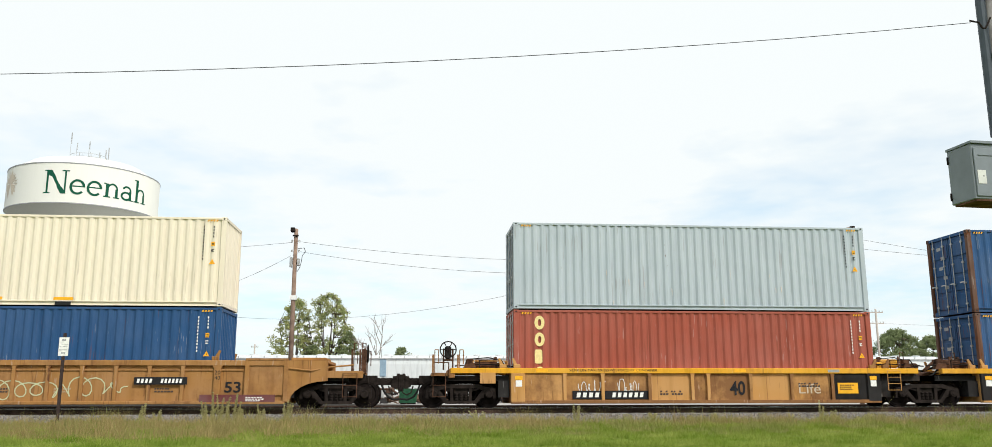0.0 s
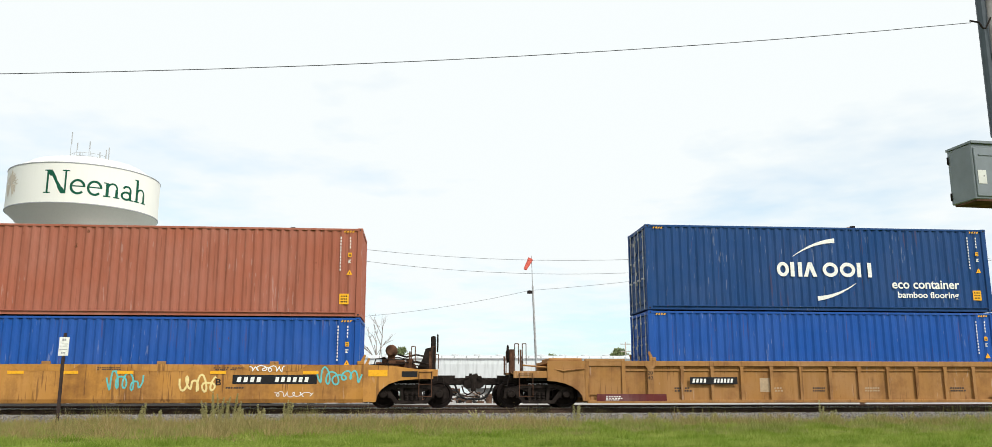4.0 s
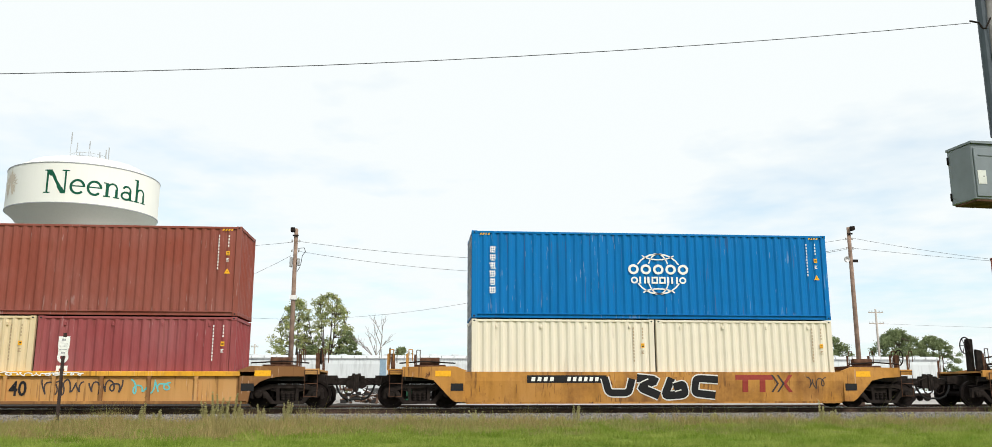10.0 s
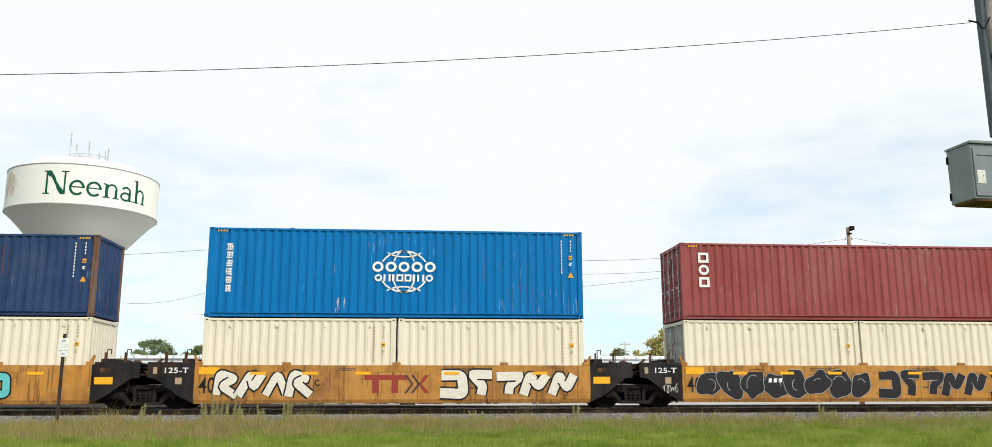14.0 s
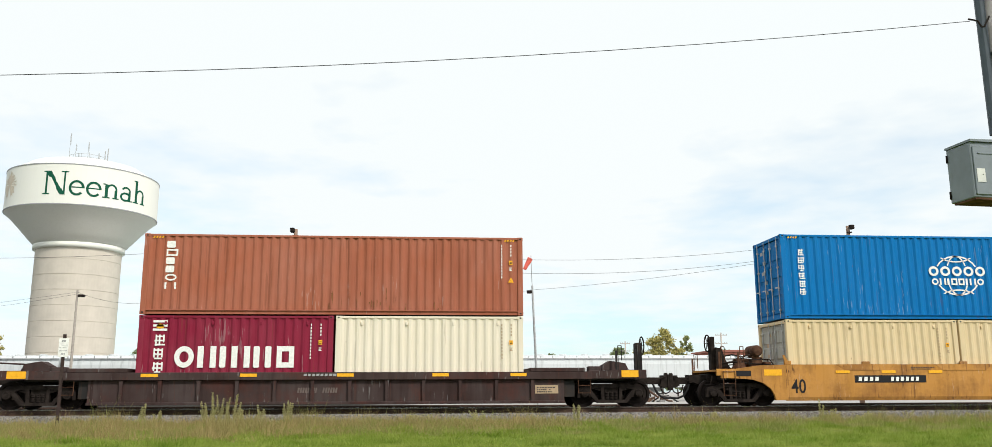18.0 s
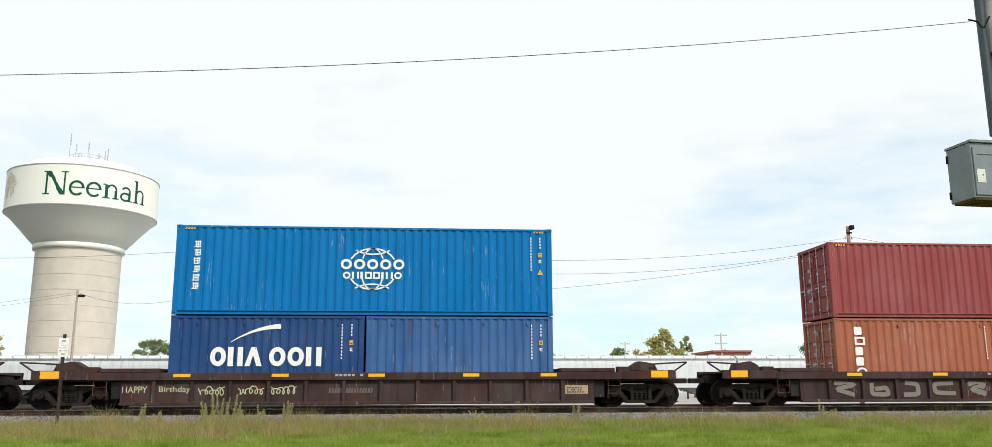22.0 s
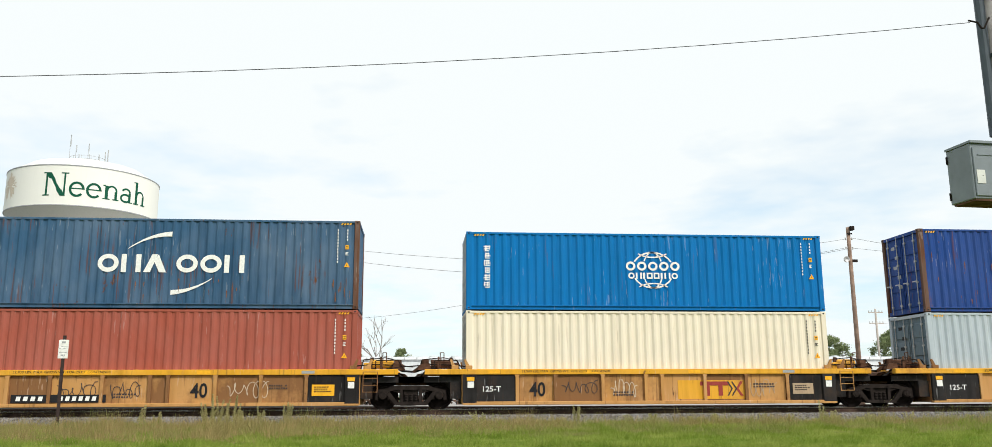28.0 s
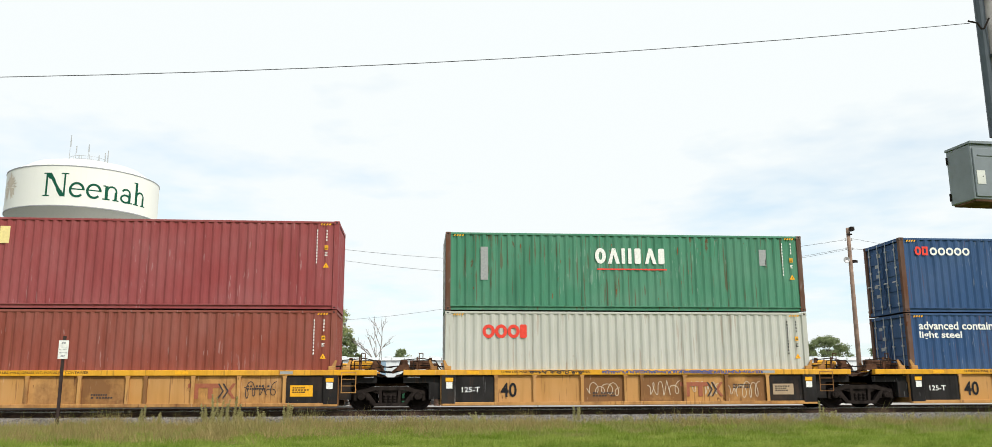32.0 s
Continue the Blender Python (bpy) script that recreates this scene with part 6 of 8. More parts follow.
        signs(c, WHITE, lambda bm: blocks(bm, "abl", x0 - 0.05, x1, zt - 1.75, zt - 0.65, 0, 0.06), "white block sign")
    smudge(U[25], 0.02, 0.98, 0.2, 2.2, RUSTRUN, 16, 26)
    sweep_sign(U[27], 0.326, 0.5, 0.525, 0.7, 1.14, 1.72, (0.4, 1.9, 0.51, 2.38), (0.618, 0.95, 0.515, 0.5))
    smudge(U[27], 0.35, 0.7, 0.35, 1.0, RUSTRUN, 17, 16)
    smudge(U[27], 0.92, 0.98, 0.3, 1.0, RUSTRUN, 18, 10)
    tall_sign(W[27][0], "lbiloh", 0.08, 0.33, 2.55, 0.9, WHITE)
    c = U[28]
    xa, xb = at_x(c, 0.463), at_x(c, 0.52)
    mark(c, plain("door_frame_blue", (0.2, 0.4, 0.55), 0.5), lambda bm: rect(bm, xa - 0.06, xb + 0.06, 0.16, 1.9), "pale blue frame of a cut-in door")
    mark(c, plain("door_brown", (0.13, 0.062, 0.045), 0.7), lambda bm: rect(bm, xa, xb, 0.16, 1.82), "rusty brown cut-in door").location.y -= 0.004
    smudge(c, 0.12, 0.8, 0.2, 0.8, RUSTRUN, 19, 30)
    stripes_of(U[29], "cb", 0.045, 0.085, 1.97, 2.28, REDBR, 0.1)
    stripes_of(U[29], "ccoco", 0.09, 0.21, 1.97, 2.25, WHITE, 0.1)
    c = W[29][0]
    sweep_sign(c, 0.33, 0.505, 0.534, 0.71, 1.12, 1.78, (0.41, 1.95, 0.515, 2.42))
    words(c, "advanced container", 0.035, 0.285, 2.33, 2.6)
    words(c, "light steel", 0.035, 0.16, 1.98, 2.27)
    words(c, "eco container", 0.765, 0.918, 2.33, 2.58)
    words(c, "bamboo flooring", 0.738, 0.918, 1.98, 2.25)
    stripes_of(U[30], "caiilal", 0.41, 0.61, 1.57, 2.1, WHITE)
    mark(U[30], REDBR, lambda bm: rect(bm, at_x(U[30], 0.415), at_x(U[30], 0.61), 1.36, 1.41), "thin red line")
    for f0, z0, z1 in ((0.095, 1.0, 2.1), (0.875, 1.55, 2.1)):
        mark(U[30], GREYM, lambda bm: rect(bm, at_x(U[30], f0), at_x(U[30], f0 + 0.02), z0, z1), "grey patch")
    smudge(U[30], 0.05, 0.98, 0.3, 2.2, RUSTRUN, 20, 20)
    stripes_of(W[30][0], "oocl", 0.1, 0.225, 2.02, 2.46, REDBR, 0.02, "red block sign")
    mark(U[31], CREAM, lambda bm: rect(bm, at_x(U[31], 0.13), at_x(U[31], 0.155), 2.05, 2.6), "pale label")


paint_containers()


# ---- writing and spray paint on the cars ----
def spray(car, mat, x0, x1, z0, z1, seed, w=0.035, n=5, y=SIDE - 0.008, label="spray-painted strokes"):
    bm = bmesh.new()
    scribble(bm, x0, x1, z0, z1, w, n, random.Random(seed), y)
    part("graffiti", bm, mat, car, label)


BENT = (((0.1, 0), (0.05, 1), (0.8, 0.85), (0.25, 0.5), (0.95, 0.0)), ((0.9, 0.95), (0.15, 0.9), (0.05, 0.1), (0.9, 0.05)), ((0.05, 0.0), (0.35, 1.0), (0.6, 0.35), (0.95, 1.0)),
        ((0.9, 1.0), (0.15, 0.85), (0.85, 0.4), (0.1, 0.0)), ((0.15, 1.0), (0.1, 0.05), (0.9, 0.0), (0.8, 0.6), (0.35, 0.55)), ((0.05, 0.05), (0.45, 1.0), (0.95, 0.0)),
        ((0.5, 0.0), (0.5, 0.55), (0.05, 1.0), (0.95, 0.95)), ((0.05, 1.0), (0.15, 0.1), (0.85, 0.1), (0.95, 1.0)))


def bubbles(car, fill, line, x0, x1, z0, z1, n, seed, y=SIDE - 0.008, label="spray-painted interlocked shapes", width=0.04, filled=1.0):
    """Fat bent bands, outlined and shoved into one another; filled: how many have a fill."""
    rnd = random.Random(seed)
    step = (x1 - x0) / n
    for i in range(n):
        tilt, grow = rnd.uniform(-0.08, 0.12), rnd.uniform(1.0, 1.3)
        fat = min(0.34 * step, 0.26 * (z1 - z0)) * rnd.uniform(0.85, 1.15)
        m = fat / 2 + width
        flip = rnd.random() < 0.35
        pts = []
        for u, v in rnd.choice(BENT):
            u = (1 - u) if flip else u
            u, v = u + rnd.uniform(-0.09, 0.09), min(1, max(0, v + rnd.uniform(-0.1, 0.1)))
            pts.append((x0 + (i + 0.5 + (u - 0.5) * grow * 0.8) * step + (v - 0.5) * tilt, z0 + m + v * (z1 - z0 - 2 * m)))
        # rounded corners
        soft = [pts[0]]
        for a, b, c in zip(pts, pts[1:], pts[2:]):
            for f in (0.0, 0.25, 0.5, 0.75, 1.0):
                p, q = (a[0] + (b[0] - a[0]) * (0.75 + 0.25 * f), a[1] + (b[1] - a[1]) * (0.75 + 0.25 * f)), (b[0] + (c[0] - b[0]) * 0.25 * f, b[1] + (c[1] - b[1]) * 0.25 * f)
                soft.append((p[0] + (q[0] - p[0]) * f, p[1] + (q[1] - p[1]) * f))
        soft.append(pts[-1])
        yy = y - 0.005 * (i % 2)
        bm = bmesh.new()
        ribbon(bm, soft, fat + 2 * width, yy, z0, z1, 0.0002)
        part("graffiti", bm, line, car, label)
        bm = bmesh.new()
        ribbon(bm, soft, fat, yy - 0.0009, z0 + width, z1 - width, 0.0002)
        part("graffiti", bm, fill if rnd.random() < filled else ORA, car, label)


def blobs(car, fill, line, x0, x1, z0, z1, n, seed, y=SIDE - 0.008, label="dark round spray-painted shapes", width=0.02):
    """Swollen dark shapes side by side, each with a thin pale outline."""
    rnd = random.Random(seed)
    step = (x1 - x0) / n
    for i in range(n):
        cx, cz = x0 + (i + 0.5) * step, (z0 + z1) / 2 + rnd.uniform(-0.04, 0.04)
        waves = [(k, rnd.uniform(0, 6.28), rnd.uniform(0.03, 0.16) / (0.6 + 0.3 * k)) for k in (1, 2, 3, 4, 5)]
        hx, hz, tilt = step * rnd.uniform(0.46, 0.62), (z1 - z0) * rnd.uniform(0.4, 0.52), rnd.uniform(-0.25, 0.25)
        out, ins = [], []
        for j in range(36):
            a = 2 * math.pi * j / 36
            r = 1 + sum(q * math.sin(k * a + p) for k, p, q in waves)
            px, pz = hx * r * math.cos(a), hz * r * math.sin(a)
            px, pz = px + pz * tilt, min(max(cz + pz, z0), z1) - cz
            d = max(0.05, math.hypot(px, pz))
            out.append((cx + px, cz + pz))
            ins.append((cx + px * (1 - width / d), cz + pz * (1 - width / d)))
        yy = y - 0.0016 * (i % 3)
        bm = bmesh.new()
        strip(bm, out, ins, yy - 0.0008, True)
        part("graffiti", bm, line, car, label)
        bm = bmesh.new()
        mid = bm.verts.new((cx, yy, cz))
        vs = [bm.verts.new((px, yy, pz)) for px, pz in ins]
        for j in range(36):
            bm.faces.new((mid, vs[j], vs[(j + 1) % 36]))
        part("graffiti", bm, fill, car, label)
        bm = bmesh.new()
        a0 = rnd.uniform(0, 6.28)
        q = rnd.uniform(0.35, 0.6)
        ribbon(bm, [(cx + hx * q * math.cos(a0 + 0.35 * k), cz + hz * q * math.sin(a0 + 0.35 * k)) for k in range(rnd.randint(5, 9))], width, yy - 0.0012)
        part("graffiti", bm, line, car, label)


def small_print(car, x0, x1, z, seed, mat=DARKINK, rows=2, y=SIDE - 0.007, h=0.05):
    rnd = random.Random(seed)
    bm = bmesh.new()
    for k in range(rows):
        bars(bm, x0, x1 - rnd.uniform(0, 0.3) * (x1 - x0), z - k * h * 1.7, z - k * h * 1.7 + h, max(3, int((x1 - x0) / 0.09)), rnd, y)
    tagged(part("small_print", bm, mat, car), kind="stuff")


SILVER = glyph("spray_silver", (0.5, 0.5, 0.5))
CYAN = glyph("spray_cyan", (0.12, 0.5, 0.5))
REDINK = glyph("spray_red", (0.4, 0.05, 0.04))
PALE = glyph("spray_pale", (0.72, 0.68, 0.6))
TAG = glyph("spray_thin", (0.56, 0.46, 0.34))
SOOT = glyph("spray_soot", (0.03, 0.028, 0.032))
DULL = glyph("spray_dull", (0.2, 0.18, 0.155))
LINE = glyph("spray_white", (0.68, 0.67, 0.64))


def paint_cars():
    C = CARS
    plates = ((1, -4.2, -1.6, 0.28, 0.55, SIDE + 0.08), (2, 3.6, 5.2, 0.75, 0.98, SIDE), (4, -4.8, -3.2, 0.75, 0.98, SIDE), (5, 2.2, 4.8, 0.76, 1.04, SIDE), (9, -5.4, -2.4, 0.76, 1.04, SIDE),
              (10, -4.3, -1.7, 0.8, 1.04, SIDE), (11, -5.3, -2.8, 0.5, 0.76, SIDE), (12, -5.6, -2.9, 0.5, 0.76, SIDE), (13, -4.6, -2.1, 0.76, 1.0, SIDE), (17, -3.9, -1.4, 0.76, 1.0, SIDE),
              (23, -4.9, -2.0, 0.28, 0.52, SIDE + 0.04), (27, -4.3, -1.5, 0.28, 0.52, SIDE + 0.04), (28, -4.9, -2.7, 0.5, 0.74, SIDE + 0.04))
    for i, x0, x1, z0, z1, y in plates:
        number_plate(C[i], x0, x1, z0, z1, random.Random(i), y)
    for i, x0, x1 in ((6, -0.6, 1.35), (7, -0.6, 1.35), (8, -0.5, 1.45), (14, -1.0, 1.05), (10, 2.6, 4.55)):
        owner_mark(C[i], x0, x1, 0.5, 1.06, SIDE - 0.008)
        if i in (6, 7, 8):
            part("backing_panel", boxes((x0 - 0.6, x1 + 0.6, SIDE - 0.005, SIDE, 0.34, 1.0)), PANEL, C[i], "brighter yellow repainted panel")
    owner_mark(C[12], 0.9, 2.75, 0.5, 1.0, SIDE - 0.006, glyph("mark_faded", (0.34, 0.11, 0.06)))
    owner_mark(C[15], -1.0, 1.05, 0.5, 1.06, SIDE - 0.008, PALE)
    owner_mark(C[16], -1.3, 0.8, 0.5, 1.06, SIDE - 0.008, PALE)
    owner_mark(C[3], 1.05, 3.1, 0.5, 1.06, SIDE + 0.08)
    for i, fade in ((24, 0), (25, 0), (26, 0), (29, 1), (30, 1), (31, 1)):
        if not fade:
            part("backing_panel", boxes((0.85, 3.1, SIDE + 0.088, SIDE + 0.1, 0.3, 0.9)), TTX_CHORD, C[i], "bright yellow panel")
        owner_mark(C[i], 1.6, 3.05, 0.4, 0.86, SIDE + 0.08, glyph("mark_faded", (0.34, 0.11, 0.06)) if fade else None)
    for i, x in ((1, 1.05), (23, 0.7), (27, 1.0), (28, 0.6), (29, -4.3), (30, -4.3), (24, -4.05), (25, -4.05), (26, -4.05), (11, -0.6)):
        text(C[i], "40", x, 0.4, 0.46, BLACK, SIDE + 0.08, 0.52, 0, 0.02)
    for i in (24, 25, 26, 29, 30, 31, 28, 23):
        text(C[i], "125-T", -5.55, 0.56, 0.17, WHITE, SIDE + 0.052, 0.58, 0, 0.01)
    for i in (1, 23, 24, 25, 26, 27, 28, 29, 30, 31):
        text(C[i], "52,900 LBS. MAX. GROSS WT. FOR 20 FT. CONTAINER", -4.3, 1.155, 0.085, BLACK, SIDE - 0.006, 2.9)
    text(C[11], "75,000 LBS. MAX. GROSS WT. FOR 20 FT. CONTAINERS", -3.6, 1.04, 0.075, BLACK, SIDE - 0.006, 3.0)
    for i, ch in ((6, "C"), (7, "D"), (8, "E"), (9, "A"), (5, "B"), (13, "B"), (14, "C"), (17, "A")):
        text(C[i], ch, {9: -1.8, 5: 1.7, 13: 1.6, 17: 1.9}.get(i, -2.55), 0.72, 0.2, BLACK, SIDE - 0.007, 0.16, 0, 0.02)
    # small print and data boxes
    for i in (1, 23, 24, 25, 26, 27, 28, 29, 30, 31):
        for k in (-4.9, 4.75):
            part("notice_plate", boxes((k - 0.02, k + 0.68, SIDE + 0.046, SIDE + 0.06, 0.45, 0.8)), YELLOW if i % 2 else GHOST, C[i]) if k > 0 else None
            if k > 0:
                small_print(C[i], k + 0.05, k + 0.6, 0.7, i * 3, BLACK, 3, SIDE + 0.042, 0.04)
        small_print(C[i], -1.3, -0.5, 0.5, i * 7, DARKINK, 2, SIDE + 0.085)
        small_print(C[i], 3.4, 4.2, 0.75, i * 9, DARKINK, 2, SIDE + 0.085)
        for x in (-5.2, -2.0, 1.4, 4.6):
            side_pair("reflector", lambda bm: box(bm, x - 0.2, x + 0.2, SIDE - 0.004, SIDE, 1.14, 1.23), YELLOW if x < 2 else GREYM, C[i])
    for i in (2, 3, 4):
        for k, x in enumerate((-5.3, -2.2, -0.6, 1.2, 4.2)):
            small_print(C[i], x, x + 0.6, 0.6, i * 11 + k, GHOST if k % 2 else DARKINK, 2, SIDE + 0.09)
        if i > 2:
            small_print(C[i], 7.2, 7.9, 0.9, i + 5, WHITE, 5, SIDE + 0.034, 0.035)
        small_print(C[i], -7.6, -7.0, 0.34, i + 6, WHITE, 3, SIDE - 0.016, 0.03)
        small_print(C[i], 7.0, 7.6, 0.34, i + 7, WHITE, 3, SIDE - 0.016, 0.03)
        part("faded_panel", boxes((-2.4, -2.0, SIDE + 0.092, SIDE + 0.1, 0.5, 0.95)), GHOST, C[i])
    for i in (5, 6, 7, 8, 9, 13, 14, 15, 16, 17):
        small_print(C[i], 2.0, 2.7, 0.62, i, DARKINK, 1)
        small_print(C[i], -1.9, -1.0, 1.24, i + 1, DARKINK, 2, SIDE - 0.008, 0.03)
        small_print(C[i], 1.6, 2.6, 1.24, i + 2, DARKINK, 2, SIDE - 0.008, 0.03)
    # spray paint
    spray(C[2], CHALK, -1.0, 3.4, 0.3, 1.0, 1, 0.035, 9, SIDE + 0.09)
    spray(C[2], DARKINK, -4.6, -3.7, 0.75, 1.1, 2, 0.025, 5, SIDE + 0.09)
    for x, m, s in ((-5.0, DARKINK, 3), (-2.3, DARKINK, 4), (4.0, DARKINK, 5)):
        spray(C[3], m, x, x + 1.0, 0.45, 1.1, s, 0.025, 5, SIDE + 0.09)
    spray(C[3], WHITE, 5.1, 5.6, 0.4, 1.1, 6, 0.025, 4, SIDE + 0.09)
    spray(C[3], TEAL, 6.1, 7.0, 0.3, 1.2, 7, 0.03, 4, SIDE - 0.01)
    spray(C[5], TEAL, -1.6, -0.5, 0.45, 1.15, 8, 0.05, 5)
    spray(C[5], CREAM, 0.6, 1.7, 0.38, 1.05, 9, 0.06, 5)
    spray(C[5], WHITE, 2.7, 3.8, 1.12, 1.34, 10, 0.03, 6, SIDE - 0.016)
    spray(C[5], WHITE, 3.5, 4.7, 0.36, 0.56, 11, 0.02, 6)
    spray(C[5], TEAL, 4.8, 6.2, 0.7, 1.3, 12, 0.05, 6)
    text(C[6], "Cooked", -4.3, 0.78, 0.22, DARKINK, SIDE - 0.008, 1.05)
    spray(C[6], DARKINK, 4.3, 5.3, 0.6, 1.1, 14, 0.02, 6)
    spray(C[7], REDINK, -5.7, -4.5, 0.35, 0.7, 15, 0.03, 4)
    spray(C[7], DARKINK, -3.8, -3.0, 0.7, 1.0, 16, 0.03, 3)
    spray(C[8], REDINK, 3.6, 4.5, 0.65, 1.05, 17, 0.025, 4)
    bubbles(C[10], BLACK, LINE, -1.75, 2.05, 0.22, 1.12, 4, 18)
    spray(C[10], DARKINK, 5.0, 5.7, 0.6, 1.0, 19, 0.03, 3)
    for x0, x1, m, s in ((0.35, 1.6, DARKINK, 20), (1.75, 2.75, DARKINK, 21), (3.0, 4.2, TEAL, 22)):
        spray(C[11], m, x0, x1, 0.4, 0.9, s, 0.045, 5, SIDE + 0.09)
    spray(C[11], WHITE, -1.2, 1.6, 1.0, 1.14, 23, 0.03, 12, SIDE - 0.01)
    spray(C[12], DARKINK, 3.5, 5.3, 0.3, 0.85, 24, 0.07, 6)
    blobs(C[13], SOOT, GREYM, -5.7, 0.2, 0.22, 1.24, 8, 25)
    bubbles(C[13], SOOT, GREYM, 0.4, 5.8, 0.22, 1.24, 7, 27, width=0.018)
    spray(C[13], PALE, 6.3, 8.0, 0.7, 1.1, 126, 0.016, 9)
    spray(C[13], LINE, -6.9, -6.4, 0.45, 0.8, 127, 0.014, 5)
    bubbles(C[14], PALE, BLACK, -5.6, -2.6, 0.22, 1.28, 4, 26, width=0.05)
    bubbles(C[14], PALE, BLACK, 1.35, 5.8, 0.22, 1.28, 5, 27, width=0.05, filled=0.85)
    bubbles(C[15], DARKINK, CREAM, -5.4, -1.0, 0.2, 1.3, 6, 28, width=0.03)
    bubbles(C[15], ORA, BLACK, -5.2, -1.3, 0.3, 1.2, 5, 128, SIDE - 0.016, width=0.035)
    bubbles(C[15], CYAN, BLACK, 1.1, 3.9, 0.25, 1.25, 4, 29, width=0.05)
    bubbles(C[16], SILVER, BLACK, 1.2, 4.7, 0.22, 1.28, 3, 30)
    spray(C[16], PALE, -5.5, -2.5, 0.5, 1.2, 31, 0.02, 6)
    # chalk on the brown cars
    yb = SIDE + 0.094
    text(C[19], "HAPPY", -7.35, 0.55, 0.22, CHALK, yb, 0.85)
    text(C[19], "Birth", -6.3, 0.62, 0.2, CHALK, yb, 0.7)
    text(C[19], "day", -6.1, 0.36, 0.22, CHALK, yb, 0.6)
    spray(C[19], CHALK, -5.15, -4.25, 0.35, 0.82, 32, 0.03, 5, yb)
    spray(C[19], WHITE, -3.98, -3.1, 0.45, 0.85, 33, 0.06, 4, yb)
    text(C[20], "FOO", 4.3, 0.62, 0.18, CHALK, yb, 0.42)
    text(C[20], "FOO", 4.48, 0.34, 0.2, CHALK, yb, 0.44)
    text(C[20], "HAPPY", 3.1, 0.62, 0.18, CHALK, yb, 0.7)
    text(C[20], "Birthday", 3.0, 0.34, 0.2, CHALK, yb, 0.92)
    for k, x in enumerate((-6.3, -5.15, -4.0, -2.82, -1.66)):
        bubbles(C[20], DULL, BRN, x, x + 0.85, 0.27, 0.88, 1, 40 + k, yb, width=0.03)
    text(C[21], "HAPPY", -7.4, 0.52, 0.2, CHALK, yb, 0.75)
    text(C[21], "Birthday", -6.3, 0.5, 0.22, CHALK, yb, 0.95)
    for k, x in enumerate((-5.1, -3.9, -2.9)):
        spray(C[21], CHALK, x, x + 0.8, 0.42, 0.72, 50 + k, 0.028, 5, yb)
    for k, ch in enumerate("aaho"):
        bm = bmesh.new()
        xa, w = 1.35 + k * 1.17, 0.075
        if ch == "o":
            ring(bm, xa + 0.33, 0.59, 0.3, 0.28, w, 0, 360, yb)
        else:
            ribbon(bm, {"a": [(xa, 0.32), (xa + 0.3, 0.86), (xa + 0.6, 0.32)], "h": [(xa + 0.05, 0.32), (xa + 0.1, 0.84), (xa + 0.5, 0.36), (xa + 0.55, 0.86)]}[ch], w, yb)
        part("graffiti", bm, LINE, C[22], "large white painted signs")
    for i in range(18, 23):
        rnd = random.Random(i)
        bm = bmesh.new()
        bars(bm, -0.9, 0.4, 1.02, 1.09, 10, rnd, SIDE - 0.036)
        tagged(part("small_print", bm, GREYM, C[i]), kind="stuff")
        small_print(C[i], 6.5, 7.15, 0.62, i, DARKINK, 3, SIDE + 0.086, 0.04)
        small_print(C[i], -1.1, 0.4, 0.5, i + 30, plain("faint_grey_ink", (0.13, 0.1, 0.09), 0.7), 1, yb, 0.16)
    # yellow cars
    bubbles(C[25], LINE, BLACK, -3.1, -1.75, 0.3, 1.0, 2, 60, SIDE + 0.085)
    for i, x0, x1, m, s in ((25, -4.0 + 0.62, -3.25, DARKINK, 61), (25, -1.5, -0.35, DARKINK, 62), (25, 3.2, 4.3, GHOST, 63), (24, -1.5, -0.4, DARKINK, 64), (24, 1.9, 3.0, GHOST, 65),
                            (26, -3.0, -1.8, DARKINK, 66), (26, -1.4, -0.5, TAG, 67), (26, 3.3, 4.2, GHOST, 68), (27, -3.0, -1.8, DARKINK, 69), (27, -1.4, -0.5, DARKINK, 70), (27, 2.1, 3.4, TAG, 71),
                            (28, -4.4, -3.5, TAG, 72), (28, -1.0, -0.3, TAG, 73), (28, 1.9, 3.0, TAG, 74), (29, -3.1, -1.8, TAG, 75), (29, 0.4, 1.6, TAG, 76), (29, -1.4, -0.6, GHOST, 77),
                            (29, 2.1, 3.0, TAG, 78), (30, -1.5, -0.4, TAG, 79), (30, 0.5, 1.6, TAG, 80), (30, 2.0, 2.9, TAG, 81), (30, 3.2, 4.3, TAG, 82), (31, 3.3, 4.3, DARKINK, 83),
                            (1, -2.7, -2.0, LINE, 84), (1, -4.0, -3.1, LINE, 85), (23, -1.4, -0.5, GHOST, 86)):
        spray(C[i], m, x0, x1, 0.36, 0.92, s, 0.022, 5, SIDE + 0.088)
    text(C[1], "Life", 3.4, 0.45, 0.32, TAG, SIDE + 0.086, 0.75)
    spray(C[30], BLUEM, -1.0, 4.4, 1.13, 1.25, 87, 0.022, 60, SIDE - 0.008)
    spray(C[30], DARKINK, -3.4, -1.6, 1.13, 1.25, 88, 0.025, 8, SIDE - 0.008)

    for i, u in enumerate(UNITS):
        if u[1] == "smooth":
            lean_in(C[i], 0.72, 0.05)
        elif u[1] == "single":
            lean_in(C[i], 0.86, 0.129)


